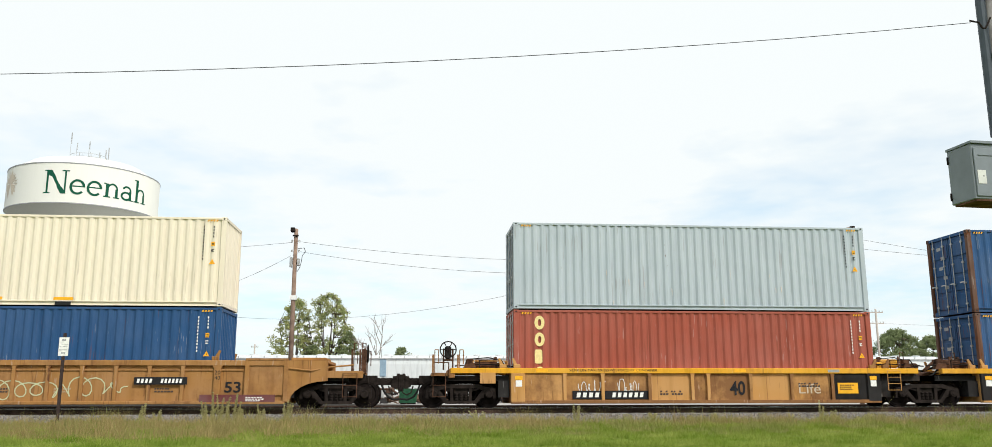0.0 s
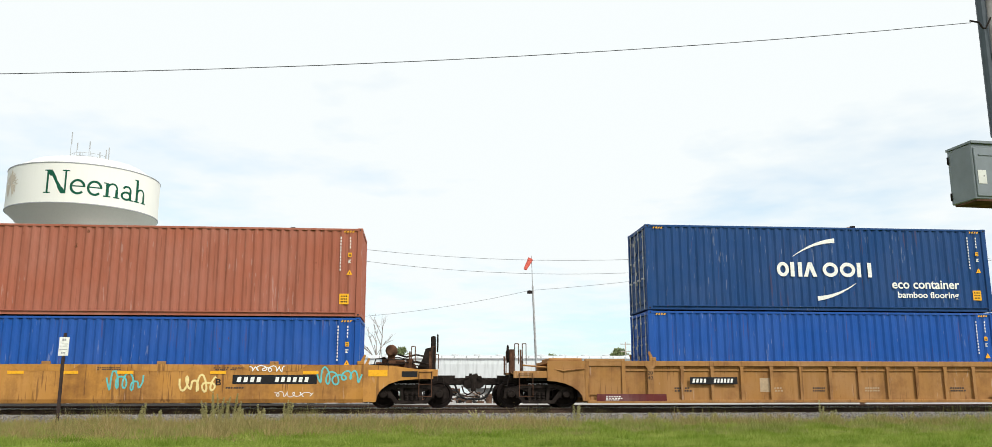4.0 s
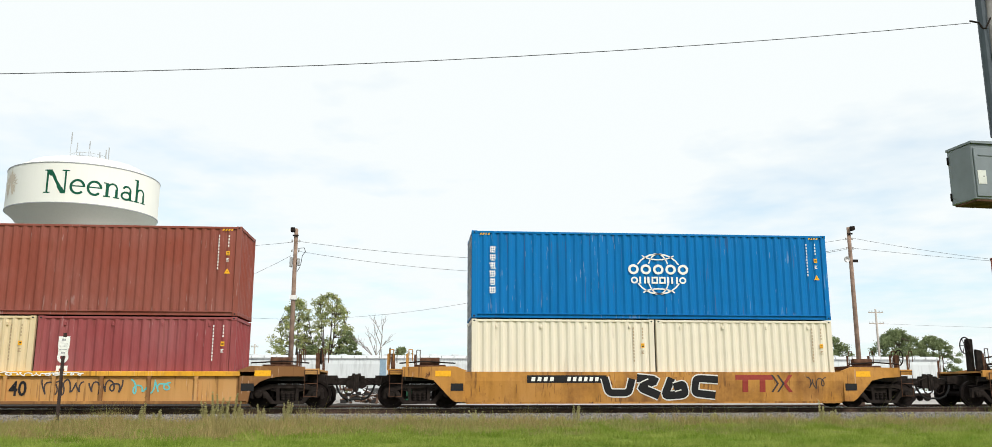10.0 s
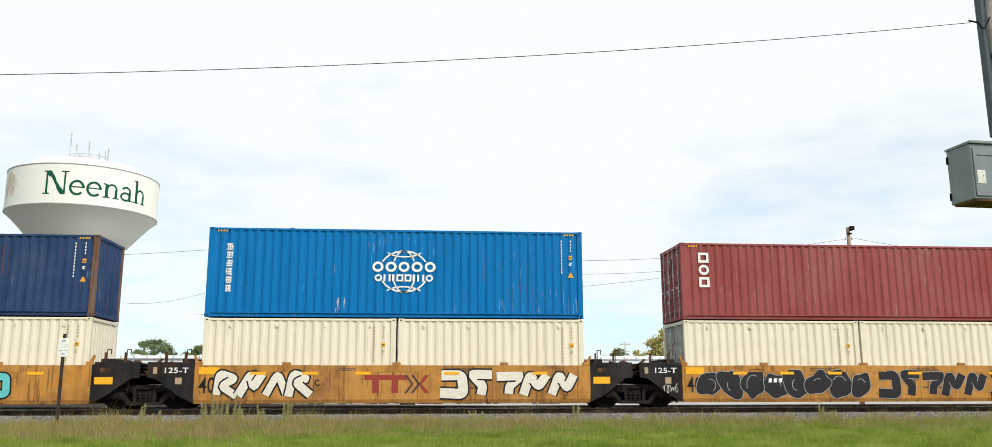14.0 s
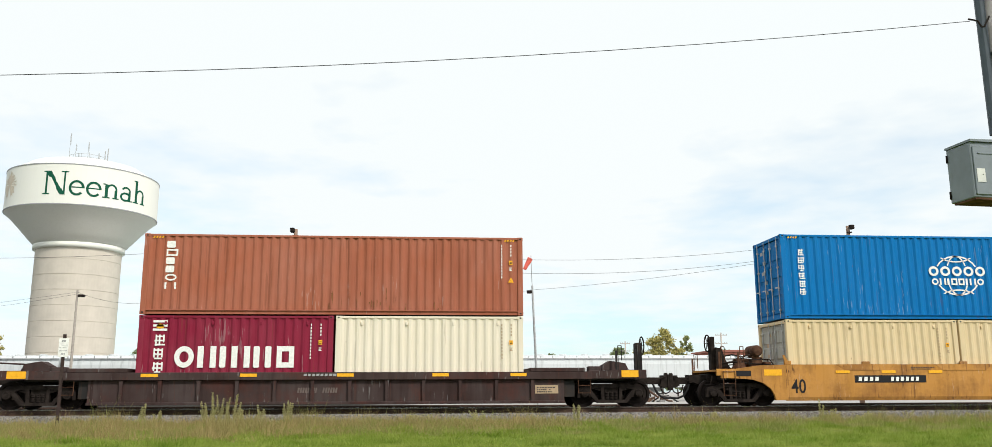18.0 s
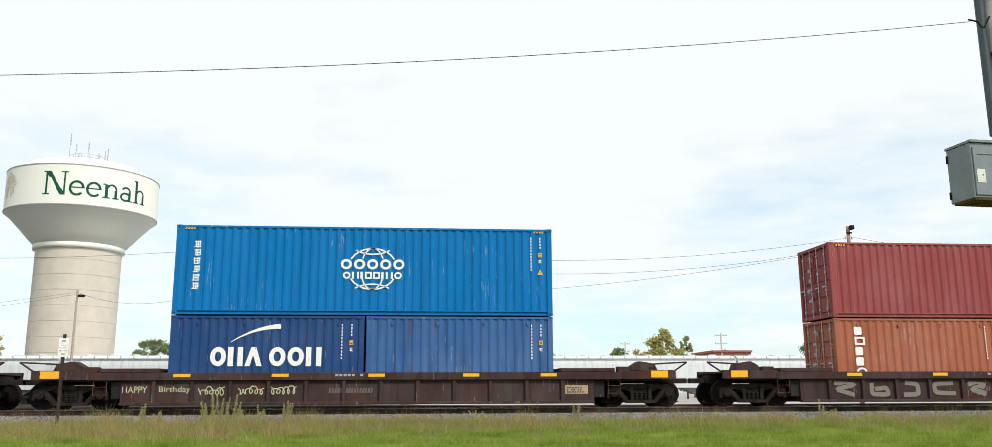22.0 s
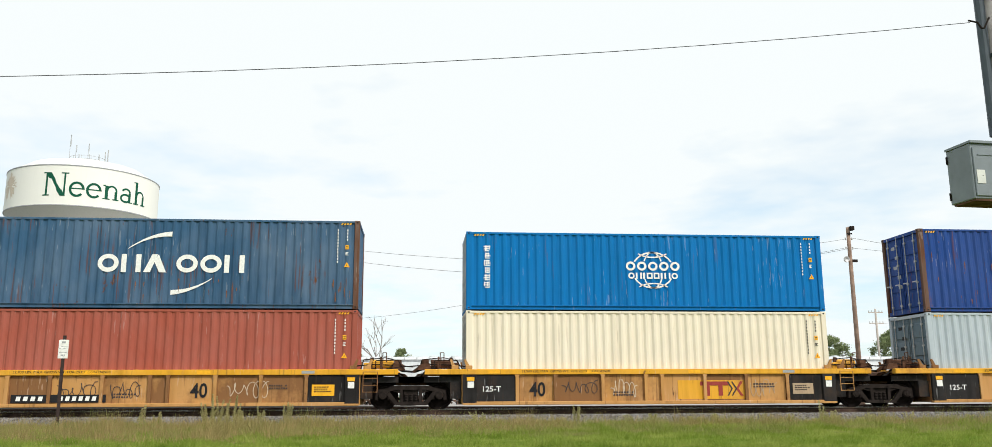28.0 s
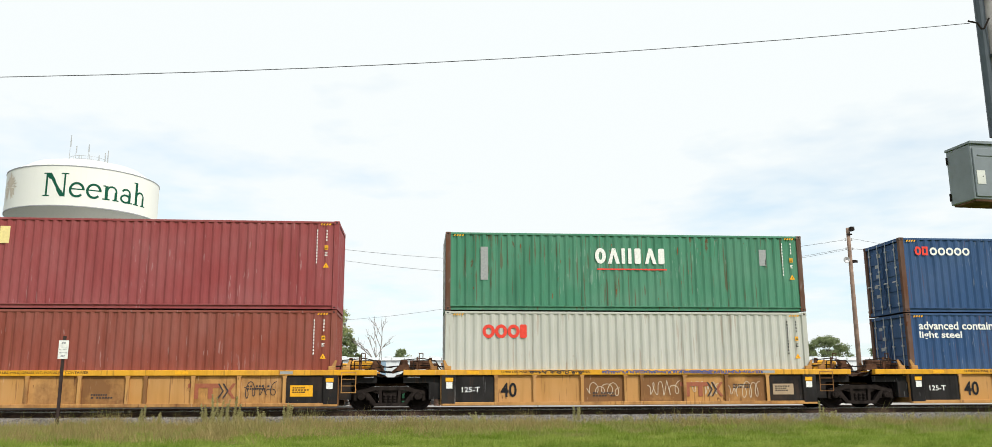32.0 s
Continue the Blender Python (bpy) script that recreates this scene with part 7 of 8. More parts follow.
def lean_in(car, fold, slope):
    """The side leans inwards below its fold; what is painted on it follows."""
    names = ("graffiti", "painted_mark", "number_marking", "number_panel", "backing_panel", "small_print", "lettering")
    for ob in car.children:
        if ob.name.split(".")[0] not in names:
            continue
        m = ob.matrix_basis
        bm = bmesh.new()
        bm.from_mesh(ob.data)
        bm.transform(m)
        if min(v.co.z for v in bm.verts) > fold - 0.01 or max(abs(v.co.x) for v in bm.verts) > 6.24:
            bm.free()
            continue
        bmesh.ops.bisect_plane(bm, geom=bm.verts[:] + bm.edges[:] + bm.faces[:], plane_co=(0, 0, fold), plane_no=(0, 0, 1))
        for v in bm.verts:
            if v.co.z < fold:
                v.co.y += (fold - v.co.z) * slope
        bm.transform(m.inverted())
        me = bpy.data.meshes.new(ob.data.name)
        bm.to_mesh(me)
        bm.free()
        mat = ob.material_slots[0].material
        ob.data = me
        me.materials.append(mat)


paint_cars()



# ---- beyond the train ----
def cylinder_wrap(me_co, r, a0, a1, z0, z1, mirror=False):
    """Unit-square points laid on a cylinder from angle a0 to a1 (degrees from -y towards +x) and from z0 to z1."""
    out = []
    for x, _, z in me_co:
        a = radians(a0 + (a1 - a0) * x)
        out.append((r * math.sin(a), -r * math.cos(a), z0 + (z1 - z0) * z))
    return out


def serif_word(bm):
    """The town's name in upright letters with slab feet, one unit high, laid out from x = 0."""
    x = 0.0

    def foot(a, b, z=0.0):
        rect(bm, x + a, x + b, z, z + 0.05)

    def arch(c):
        ring(bm, x + c, 0.38, 0.225, 0.25, 0.075, 0, 180)
        rect(bm, x + c + 0.115, x + c + 0.225, 0, 0.38)
        foot(c + 0.04, c + 0.3)
    rect(bm, x + 0.1, x + 0.18, 0.05, 0.95); foot(0.0, 0.27); foot(0.0, 0.2, 0.95)
    flat(bm, [(x + 0.06, 1.0), (x + 0.3, 1.0), (x + 0.88, 0.0), (x + 0.68, 0.0)], -0.001)
    rect(bm, x + 0.8, x + 0.865, 0.0, 0.95); foot(0.69, 0.97, 0.95)
    x = 1.0
    for _ in range(2):
        ring(bm, x + 0.29, 0.31, 0.29, 0.33, 0.095, 0, 318)
        rect(bm, x + 0.08, x + 0.52, 0.31, 0.365)
        x += 0.63
    rect(bm, x + 0.08, x + 0.2, 0.0, 0.6); foot(0.0, 0.28); foot(0.0, 0.1, 0.57); arch(0.35)
    x += 0.7
    ring(bm, x + 0.24, 0.18, 0.24, 0.2, 0.085)
    ring(bm, x + 0.26, 0.41, 0.22, 0.22, 0.08, 0, 155)
    rect(bm, x + 0.37, x + 0.48, 0.0, 0.42); foot(0.4, 0.58)
    x += 0.62
    rect(bm, x + 0.08, x + 0.2, 0.0, 1.0); foot(0.0, 0.28); foot(0.0, 0.1, 0.95); arch(0.35)
    return x + 0.66


def wrapped_word(r, a0, a1, z0, z1, mat, parent):
    bm = bmesh.new()
    w = serif_word(bm)
    for v in bm.verts:
        a = radians(a0 + (a1 - a0) * v.co.x / w)
        rr = r - v.co.y * 8
        v.co = (rr * math.sin(a), -rr * math.cos(a), z0 + (z1 - z0) * v.co.z)
    return part("lettering", bm, mat, parent, "dark green serif town name")


def water_tower():
    root = thing("water_tower", "white water tower with green lettering on a concrete column", "water tower", "", "", (-53.3, 140, -0.5))
    steel = paint("tank_white_paint", (0.8, 0.8, 0.74), -0.3, 0.1, 0.4, 0.03)
    under = paint("tank_grey_paint", (0.68, 0.67, 0.63), -0.3, 0.1, 0.5, 0.05)
    conc = plain("column_concrete", (0.58, 0.53, 0.46), 0.9, 0, 0.07, 0.6, 0.2)
    R = 11.05
    part("tank_wall", lathe(bmesh.new(), [(R, 28.5), (R, 34.58)], 96, caps=False), steel, root, "", True)
    part("dome", lathe(bmesh.new(), [(R, 34.58), (R - 1.4, 35.4), (8.2, 36.35), (5.5, 37.1), (2.8, 37.5), (0.01, 37.6)], 96, caps=False), steel, root, "", True)
    part("bowl", lathe(bmesh.new(), [(6.4, 23.7), (6.9, 24.0), (7.8, 25.0), (8.9, 26.3), (10.1, 27.6), (10.85, 28.25), (R, 28.5)], 96, caps=False), under, root, "", True)
    for z in (28.5, 34.58):
        bm = bmesh.new()
        lathe(bm, [(R + 0.01, z - 0.07), (R + 0.06, z - 0.07), (R + 0.06, z + 0.07), (R + 0.01, z + 0.07)], 96)
        part("rim_band", bm, GREYM, root)
    part("collar_band", lathe(bmesh.new(), [(6.2, 22.9), (6.6, 22.95), (6.65, 23.3), (6.6, 23.7), (6.2, 23.75)], 80, caps=False), steel, root, "", True)
    bm = bmesh.new()
    prof = [(6.2, 0)]
    z = 2.35
    while z < 22.5:
        prof += [(6.2, z - 0.04), (6.15, z - 0.02), (6.15, z + 0.02), (6.2, z + 0.04)]
        z += 2.35
    prof += [(6.2, 23.0)]
    lathe(bm, prof, 80)
    part("column", bm, conc, root)
    green = glyph("tower_green", (0.008, 0.088, 0.05))
    wrapped_word(R + 0.03, TOWER_A - 30.8, TOWER_A + 50.0, 29.88, 33.42, green, root)
    # the faded tan tree emblem
    rnd = random.Random(5)
    bm = bmesh.new()
    inner, outer = [], []
    for k in range(41):
        a = radians(-70 + 320 * k / 40)
        for lst, q in ((inner, 0.08), (outer, (1.0 if k % 2 else 1.45) + rnd.uniform(-0.15, 0.25))):
            lst.append(bm.verts.new(cylinder_wrap([(0, 0, 0)], R + 0.03, TOWER_A - 67.5 + q * 6.8 * math.cos(a), 0, 31.9 + q * 1.45 * math.sin(a), 0)[0]))
    for k in range(40):
        bm.faces.new((inner[k], inner[k + 1], outer[k + 1], outer[k]))
    part("painted_mark", bm, glyph("emblem_tan", (0.6, 0.52, 0.41)), root, "faded tan leaf emblem")
    # masts and rail on the crown
    for x, h, r in ((-2.3, 4.3, 0.035), (-1.4, 2.6, 0.035), (-0.9, 1.1, 0.07), (0.4, 2.9, 0.035), (0.6, 1.2, 0.04), (2.0, 1.1, 0.08), (2.9, 1.5, 0.08), (3.3, 1.9, 0.08)):
        bm = tube(bmesh.new(), (x * 1.05 + 0.7, -3.0, 37.1), (x * 1.05 + 0.7, -3.0, 37.3 + h), r, 7)
        if h > 1.9:
            tube(bm, (x * 1.05 + 0.8, -3.0, 37.3 + h * 0.55), (x * 1.05 + 0.8, -3.0, 37.3 + h), r * 1.3, 7)
        part("antenna", bm, GALV, root)
    bm = bmesh.new()
    for z in (37.9, 38.4):
        path_tube(bm, [(2.7 * math.cos(a / 12 * math.pi), 2.7 * math.sin(a / 12 * math.pi), z) for a in range(25)], 0.03, 5)
    for k in range(12):
        a = k / 6 * math.pi
        tube(bm, (2.7 * math.cos(a), 2.7 * math.sin(a), 37.0), (2.7 * math.cos(a), 2.7 * math.sin(a), 38.4), 0.03, 5)
    part("guard_rail", bm, GALV, root)


TOWER_A = 21.2       # the turn that faces the lawn, in degrees
water_tower()


def wood_pole(name, x, y, z0, z1, r0, r1, label, lean=0.0, wood=None):
    wood = wood or plain("pole_wood", (0.24, 0.165, 0.125), 0.9, 0, 0.35, 3, 0.4)
    root = thing(name, label, "utility pole", "", "", (x, y, z0))
    part("shaft", tube(bmesh.new(), (0, 0, 0), (lean, 0, z1 - z0), r0, 12, r1), wood, root, "", True)
    return root


def yard_poles():
    for x, top, arm in ((-8.5, 11.7, -1), (31.55, 12.45, 1)):
        p = wood_pole("utility_pole", x, 60, -0.5, top, 0.18, 0.13, "brown wooden utility pole with a lamp and insulators")
        h = top + 0.5
        part("lamp_head", boxes((-0.15 + arm * 0.2, 0.15 + arm * 0.2, -0.35, 0.1, h - 0.25, h + 0.05), bev=0.03), STEEL, p, "grey floodlight head")
        part("bracket", boxes((-0.2, 0.2, -0.2, -0.12, h - 0.55, h - 0.45)), STEEL, p)
        for z in (h - 0.85, h - 1.55):
            for s in (-1, 1):
                part("insulator", lathe(bmesh.new(), [(0.03, -0.1), (0.07, -0.05), (0.05, 0), (0.07, 0.05), (0.03, 0.1)], 8, "z", (s * 0.24, 0, z)), plain("porcelain", (0.5, 0.5, 0.5), 0.3), p)
        if arm < 0:
            part("meter_box", boxes((-0.34, -0.16, -0.2, 0.1, h - 2.7, h - 2.0), (0.16, 0.34, -0.2, 0.1, h - 2.6, h - 2.1), bev=0.02), GALV, p)
            part("band", boxes((-0.22, 0.22, -0.22, 0.22, h - 4.95, h - 4.65)), WHITE, p, "white painted band")
            bm = path_tube(bmesh.new(), [(0.2, -0.1, h - 1.4), (0.6, -0.1, h - 1.35), (0.7, -0.1, h - 1.6), (0.5, -0.1, h - 1.9), (0.4, -0.1, h - 2.6), (0.2, -0.1, h - 3.0)], 0.02, 6)
            part("cable_loop", bm, STEEL, p)
        else:
            bm = lathe(bmesh.new(), [(0.001, -0.03), (0.2, -0.08), (0.22, -0.06), (0.22, 0.0), (0.001, 0.02)], 14, "y", (-0.35, -0.1, h - 2.4))
            part("dish", bm, GALV, p)
            part("bracket", boxes((0.1, 0.5, -0.1, 0.0, h - 2.6, h - 2.4)), STEEL, p)
    # the lamp pole with a windsock
    root = thing("windsock_pole", "slim steel pole with a red windsock and small lamp", "windsock", "", "", (9.55, 70, -0.5))
    part("shaft", tube(bmesh.new(), (0.15, 0, 0), (-0.2, 0, 9.6), 0.11, 10, 0.08), GALV, root)
    part("mast", tube(bmesh.new(), (-0.2, 0, 9.5), (-0.28, 0, 12.1), 0.03, 8), GALV, root)
    bm = bmesh.new()
    tube(bm, (-0.34, 0, 11.85), (-0.82, 0, 10.95), 0.23, 12, 0.14)
    part("windsock", bm, plain("windsock_cloth", (0.8, 0.16, 0.12), 0.8), root, "red cloth windsock")
    part("lamp_head", boxes((-0.65, -0.25, -0.2, 0.1, 8.95, 9.2), bev=0.04), STEEL, root)
    # the lamp pole before the tower
    root = thing("lamp_pole", "slim wooden lamp pole in front of the tower", "lamp pole", "", "", (-34.1, 90, -0.5))
    part("shaft", tube(bmesh.new(), (0, 0, 0), (0, 0, 11.3), 0.16, 10, 0.1), plain("weathered_wood", (0.4, 0.36, 0.32), 0.9), root)
    part("lamp_head", boxes((0.1, 0.75, -0.2, 0.2, 10.6, 10.85), bev=0.05), STEEL, root)
    # far poles with crossarms
    for x, y, top, w in ((60.7, 110, 11.4, 2.0), (53.7, 150, 10.8, 2.2), (41.2, 170, 10.4, 2.0), (-27.3, 150, 8.6, 1.2)):
        p = wood_pole("utility_pole", x, y, -0.5, top, 0.17, 0.12, "distant grey wooden utility pole with two crossarms", 0.0, plain("weathered_wood", (0.4, 0.36, 0.32), 0.9))
        h = top + 0.5
        for z in (h - 0.45, h - 1.9):
            part("crossarm", boxes((-w / 2, w / 2, -0.06, 0.06, z - 0.06, z + 0.06)), plain("weathered_wood", (0.4, 0.36, 0.32), 0.9), p)
            for k in (-0.46, -0.25, 0.25, 0.46):
                part("insulator", tube(bmesh.new(), (k * w, 0, z + 0.06), (k * w, 0, z + 0.24), 0.05, 6), GALV, p)


yard_poles()
CABLE = plain("cable_black", (0.02, 0.02, 0.022), 0.6)


def cable(a, b, sag, r, label, n=24):
    """One hanging tube from a to b."""
    a, b = Vector(a), Vector(b)
    bm = bmesh.new()
    side = (b - a).cross(Vector((0, 0, 1))).normalized()
    rings = []
    for i in range(n + 1):
        t = i / n
        p = a.lerp(b, t) - Vector((0, 0, sag * 4 * t * (1 - t)))
        rings.append([bm.verts.new(p + (side * math.cos(k * math.pi / 2.5) + Vector((0, 0, 1)) * math.sin(k * math.pi / 2.5)) * r) for k in range(5)])
    for A, B in zip(rings, rings[1:]):
        for k in range(5):
            bm.faces.new((A[k], A[(k + 1) % 5], B[(k + 1) % 5], B[k]))
    ob = part("overhead_cable", bm, CABLE, None)
    tagged(ob, label, "cable", "overhead cables")


for a, b, s in (((-8.2, 60, 10.8), (31.2, 60, 11.55), 1.45), ((-8.2, 60, 10.1), (31.2, 60, 10.9), 1.75), ((31.2, 60, 10.8), (9.4, 70, 8.75), 0.35),
                ((9.2, 70, 8.75), (-22, 88, 8.3), 1.35), ((-8.7, 60, 10.75), (-40, 60, 9.6), 0.6), ((-8.8, 60, 9.8), (-34.1, 90, 10.6), 2.1),
                ((31.8, 60, 11.65), (75, 60, 9.9), 1.35), ((31.8, 60, 10.9), (75, 60, 9.6), 0.65), ((60.8, 110, 9.5), (110, 112, 9.4), 0.4),
                ((-34.1, 90, 10.6), (-80, 100, 8.5), 0.9), ((-34.1, 90, 10.4), (-80, 104, 7.9), 0.9)):
    cable(a, b, s, 0.011, "thin black overhead cable strung between poles")
cable((8.6, 12, 6.19), (-26, 12, 5.03), 0.87, 0.0055, "thin black cable strung over the lawn from a pole")


def near_pole():
    """The pole with a cable guard and a steel cabinet, close by."""
    grey = plain("cabinet_steel", (0.19, 0.215, 0.24), 0.5, 0.1, 0.12, 3, 0.1)
    dark = plain("guard_steel", (0.07, 0.085, 0.105), 0.55, 0.2, 0.15, 3, 0.1)
    wood = plain("greyed_wood", (0.33, 0.31, 0.3), 0.9, 0, 0.2, 5, 0.4)
    p = thing("utility_pole", "greyed wooden pole carrying a dark cable guard", "utility pole", "", "", (9.115, 12.12, -0.95))
    part("shaft", tube(bmesh.new(), (0, 0, 0), (0, 0, 9.6), 0.2, 16, 0.185), wood, p, "", True)
    part("cable_guard", tube(bmesh.new(), (-0.255, -0.03, 5.31), (-0.255, -0.03, 9.5), 0.075, 12), dark, p, "dark steel cable guard")
    for z in (5.6, 6.6, 7.6):
        part("guard_clip", boxes((-0.2, -0.14, -0.16, 0.0, z, z + 0.05)), dark, p)
    part("guy_hook", path_tube(bmesh.new(), [(-0.24, -0.2, 7.2), (-0.34, -0.2, 7.02), (-0.38, -0.19, 7.02), (-0.43, -0.18, 7.12), (-0.56, -0.15, 7.16)], 0.014, 6), STEEL, p)
    bm = path_tube(bmesh.new(), [(-0.1, -0.24, 9.2), (-0.12, -0.24, 7.6), (-0.17, -0.22, 7.2), (-0.13, -0.22, 6.6), (-0.09, -0.22, 5.9), (-0.05, -0.22, 5.3)], 0.012, 6)
    part("cable", bm, CABLE, p)
    root = thing("electrical_cabinet", "grey steel electrical cabinet bolted to the pole", "cabinet", "", "", (8.285, 11.9, 3.295))
    root.rotation_euler = (0, 0, radians(5))
    part("body", boxes((0, 0.72, 0, 0.52, 0.03, 0.89), bev=0.012), grey, root)
    bm = bmesh.new()
    prism(bm, [(-0.012, 0.89), (0.74, 0.89), (0.74, 0.935), (-0.012, 0.925)], -0.035, 0.53)
    part("lid", bm, grey, root)
    part("door", boxes((0.03, 0.69, -0.022, 0.0, 0.07, 0.82), bev=0.006), grey, root)
    part("door_lip", boxes((0.1, 0.69, -0.034, -0.022, 0.7, 0.715)), grey, root)
    part("base_lip", boxes((0.02, 0.7, 0.01, 0.47, 0.0, 0.03)), RUSTY, root)
    part("label_plate", boxes((0.06, 0.2, -0.029, -0.022, 0.26, 0.47)), plain("plate_white", (0.6, 0.6, 0.58), 0.5), root, "white notice plate")
    part("plate_mark", boxes((0.15, 0.165, -0.032, -0.029, 0.37, 0.385)), BLACK, root)
    for z in (0.1, 0.68):
        part("hinge", tube(bmesh.new(), (-0.008, 0.5, z), (-0.008, 0.5, z + 0.12), 0.016, 7), STEEL, root)
    for z in (0.15, 0.7):
        part("mounting_strap", boxes((0.5, 0.95, 0.15, 0.22, z, z + 0.06)), STEEL, root)


near_pole()


def post_sign():
    root = thing("track_sign", "small white notice on a rusty steel post by the track", "sign", "", "", (-9.9, 25.5, strip_profile(25.5)))
    bm = boxes((-0.03, 0.03, -0.012, 0.0, -0.1, 2.58), (-0.04, -0.028, -0.012, 0.03, -0.1, 2.58), (0.028, 0.04, -0.012, 0.03, -0.1, 2.58))
    part("post", bm, plain("sign_post", (0.05, 0.035, 0.032), 0.8, 0, 0.3), root)
    part("plate", boxes((-0.135, 0.135, -0.022, -0.013, 1.94, 2.46), bev=0.004), WHITE, root)
    rnd = random.Random(2)
    bm = bmesh.new()
    for z, h, n in ((2.36, 0.07, 2), (2.26, 0.025, 8), (2.2, 0.025, 9), (2.1, 0.03, 7), (2.0, 0.06, 3)):
        bars(bm, -0.06 if n < 4 else -0.11, 0.06 if n < 4 else 0.11, z, z + h * 0.8, n, rnd, -0.024)
    tagged(part("lettering", bm, GREYM, root), kind="stuff")


post_sign()


# ---- hopper cars on a far track ----
def hopper_meshes():
    M = {}
    L = 24.5
    bm = bmesh.new()
    prof = [(-1.5, 1.0), (-1.62, 2.2), (-1.6, 3.6), (-1.45, 4.25), (-0.9, 4.55), (0, 4.65), (0.9, 4.55), (1.45, 4.25), (1.6, 3.6), (1.62, 2.2), (1.5, 1.0)]
    A = [bm.verts.new((-L / 2, y, z)) for y, z in prof]
    B = [bm.verts.new((L / 2, y, z)) for y, z in prof]
    for i in range(len(prof)):
        bm.faces.new((A[i], B[i], B[(i + 1) % len(prof)], A[(i + 1) % len(prof)]))
    bm.faces.new(A[::-1]); bm.faces.new(B)
    M["body"] = mesh_of(bm, "body")
    bm = boxes((-L / 2, L / 2, -1.66, -1.56, 4.18, 4.28))
    for i in range(18):
        x = -L / 2 + 0.6 + i * (L - 1.2) / 17
        box(bm, x - 0.05, x + 0.05, -1.62, -1.55, 4.28, 4.5)
    M["roof_walk"] = mesh_of(bm, "roof_walk")
    bm = bmesh.new()
    for i in range(4):
        x = -L / 2 + 3.4 + i * 5.6
        prism(bm, [(x - 1.8, 1.0), (x + 1.8, 1.0), (x + 0.4, 0.3), (x - 0.4, 0.3)], -1.0, 1.0)
    M["hopper_bay"] = mesh_of(bm, "hopper_bay")
    bm = bmesh.new()
    for s in (-1, 1):
        for k in (-0.9, 0.9):
            for y in (-0.75, 0.75):
                lathe(bm, [(0.001, y - 0.06), (0.44, y - 0.06), (0.44, y + 0.06), (0.001, y + 0.06)], 16, "y", (s * 9.6 + k, 0, -0.06))
        box(bm, s * 9.6 - 1.2, s * 9.6 + 1.2, -1.0, 1.0, 0.1, 0.4)
    M["truck"] = mesh_of(bm, "truck")
    return M


def hopper_line():
    M = hopper_meshes()
    white = paint("hopper_white_paint", (0.6, 0.63, 0.64), 0.05, 0.1, 0.45, 0.3, (0.3, 0.24, 0.2))
    bay = plain("hopper_bay_grey", (0.2, 0.2, 0.2), 0.7, 0, 0.3, 3, 0.1)
    for i in range(5):
        x = 48.9 - i * 24.8
        root = thing("hopper_car", "long white covered hopper car parked in the yard", "rail car", "parked hopper cars", "", (x, 98.6, 0.0))
        link_part("body", M["body"], white, root)
        link_part("roof_walk", M["roof_walk"], GALV, root)
        link_part("hopper_bay", M["hopper_bay"], bay, root)
        link_part("truck", M["truck"], STEEL, root)
        bm = bmesh.new()
        for k in range(9):
            lathe(bm, [(0.45, 4.6), (0.45, 4.72), (0.3, 4.76), (0.01, 4.76)], 12, "z", (-10 + k * 2.5, 0, 0))
        part("roof_hatches", bm, white, root)
    pale = plain("cabin_blue", (0.24, 0.34, 0.43), 0.6)
    root = thing("signal_cabinet", "small pale blue cabinet on a post beside hopper cars", "cabinet", "", "", (-3.55, 93.5, -0.5))
    part("post", boxes((-0.12, 0.12, -0.12, 0.12, 0, 2.9)), GALV, root)
    part("body", boxes((-0.36, 0.3, -0.4, 0.4, 2.7, 4.5), bev=0.04), pale, root)
    part("roof", boxes((-0.44, 0.38, -0.45, 0.45, 4.5, 4.62), bev=0.03), GALV, root)
    part("mast", tube(bmesh.new(), (-0.2, 0, 4.6), (-0.2, 0, 5.6), 0.04, 6), GALV, root)


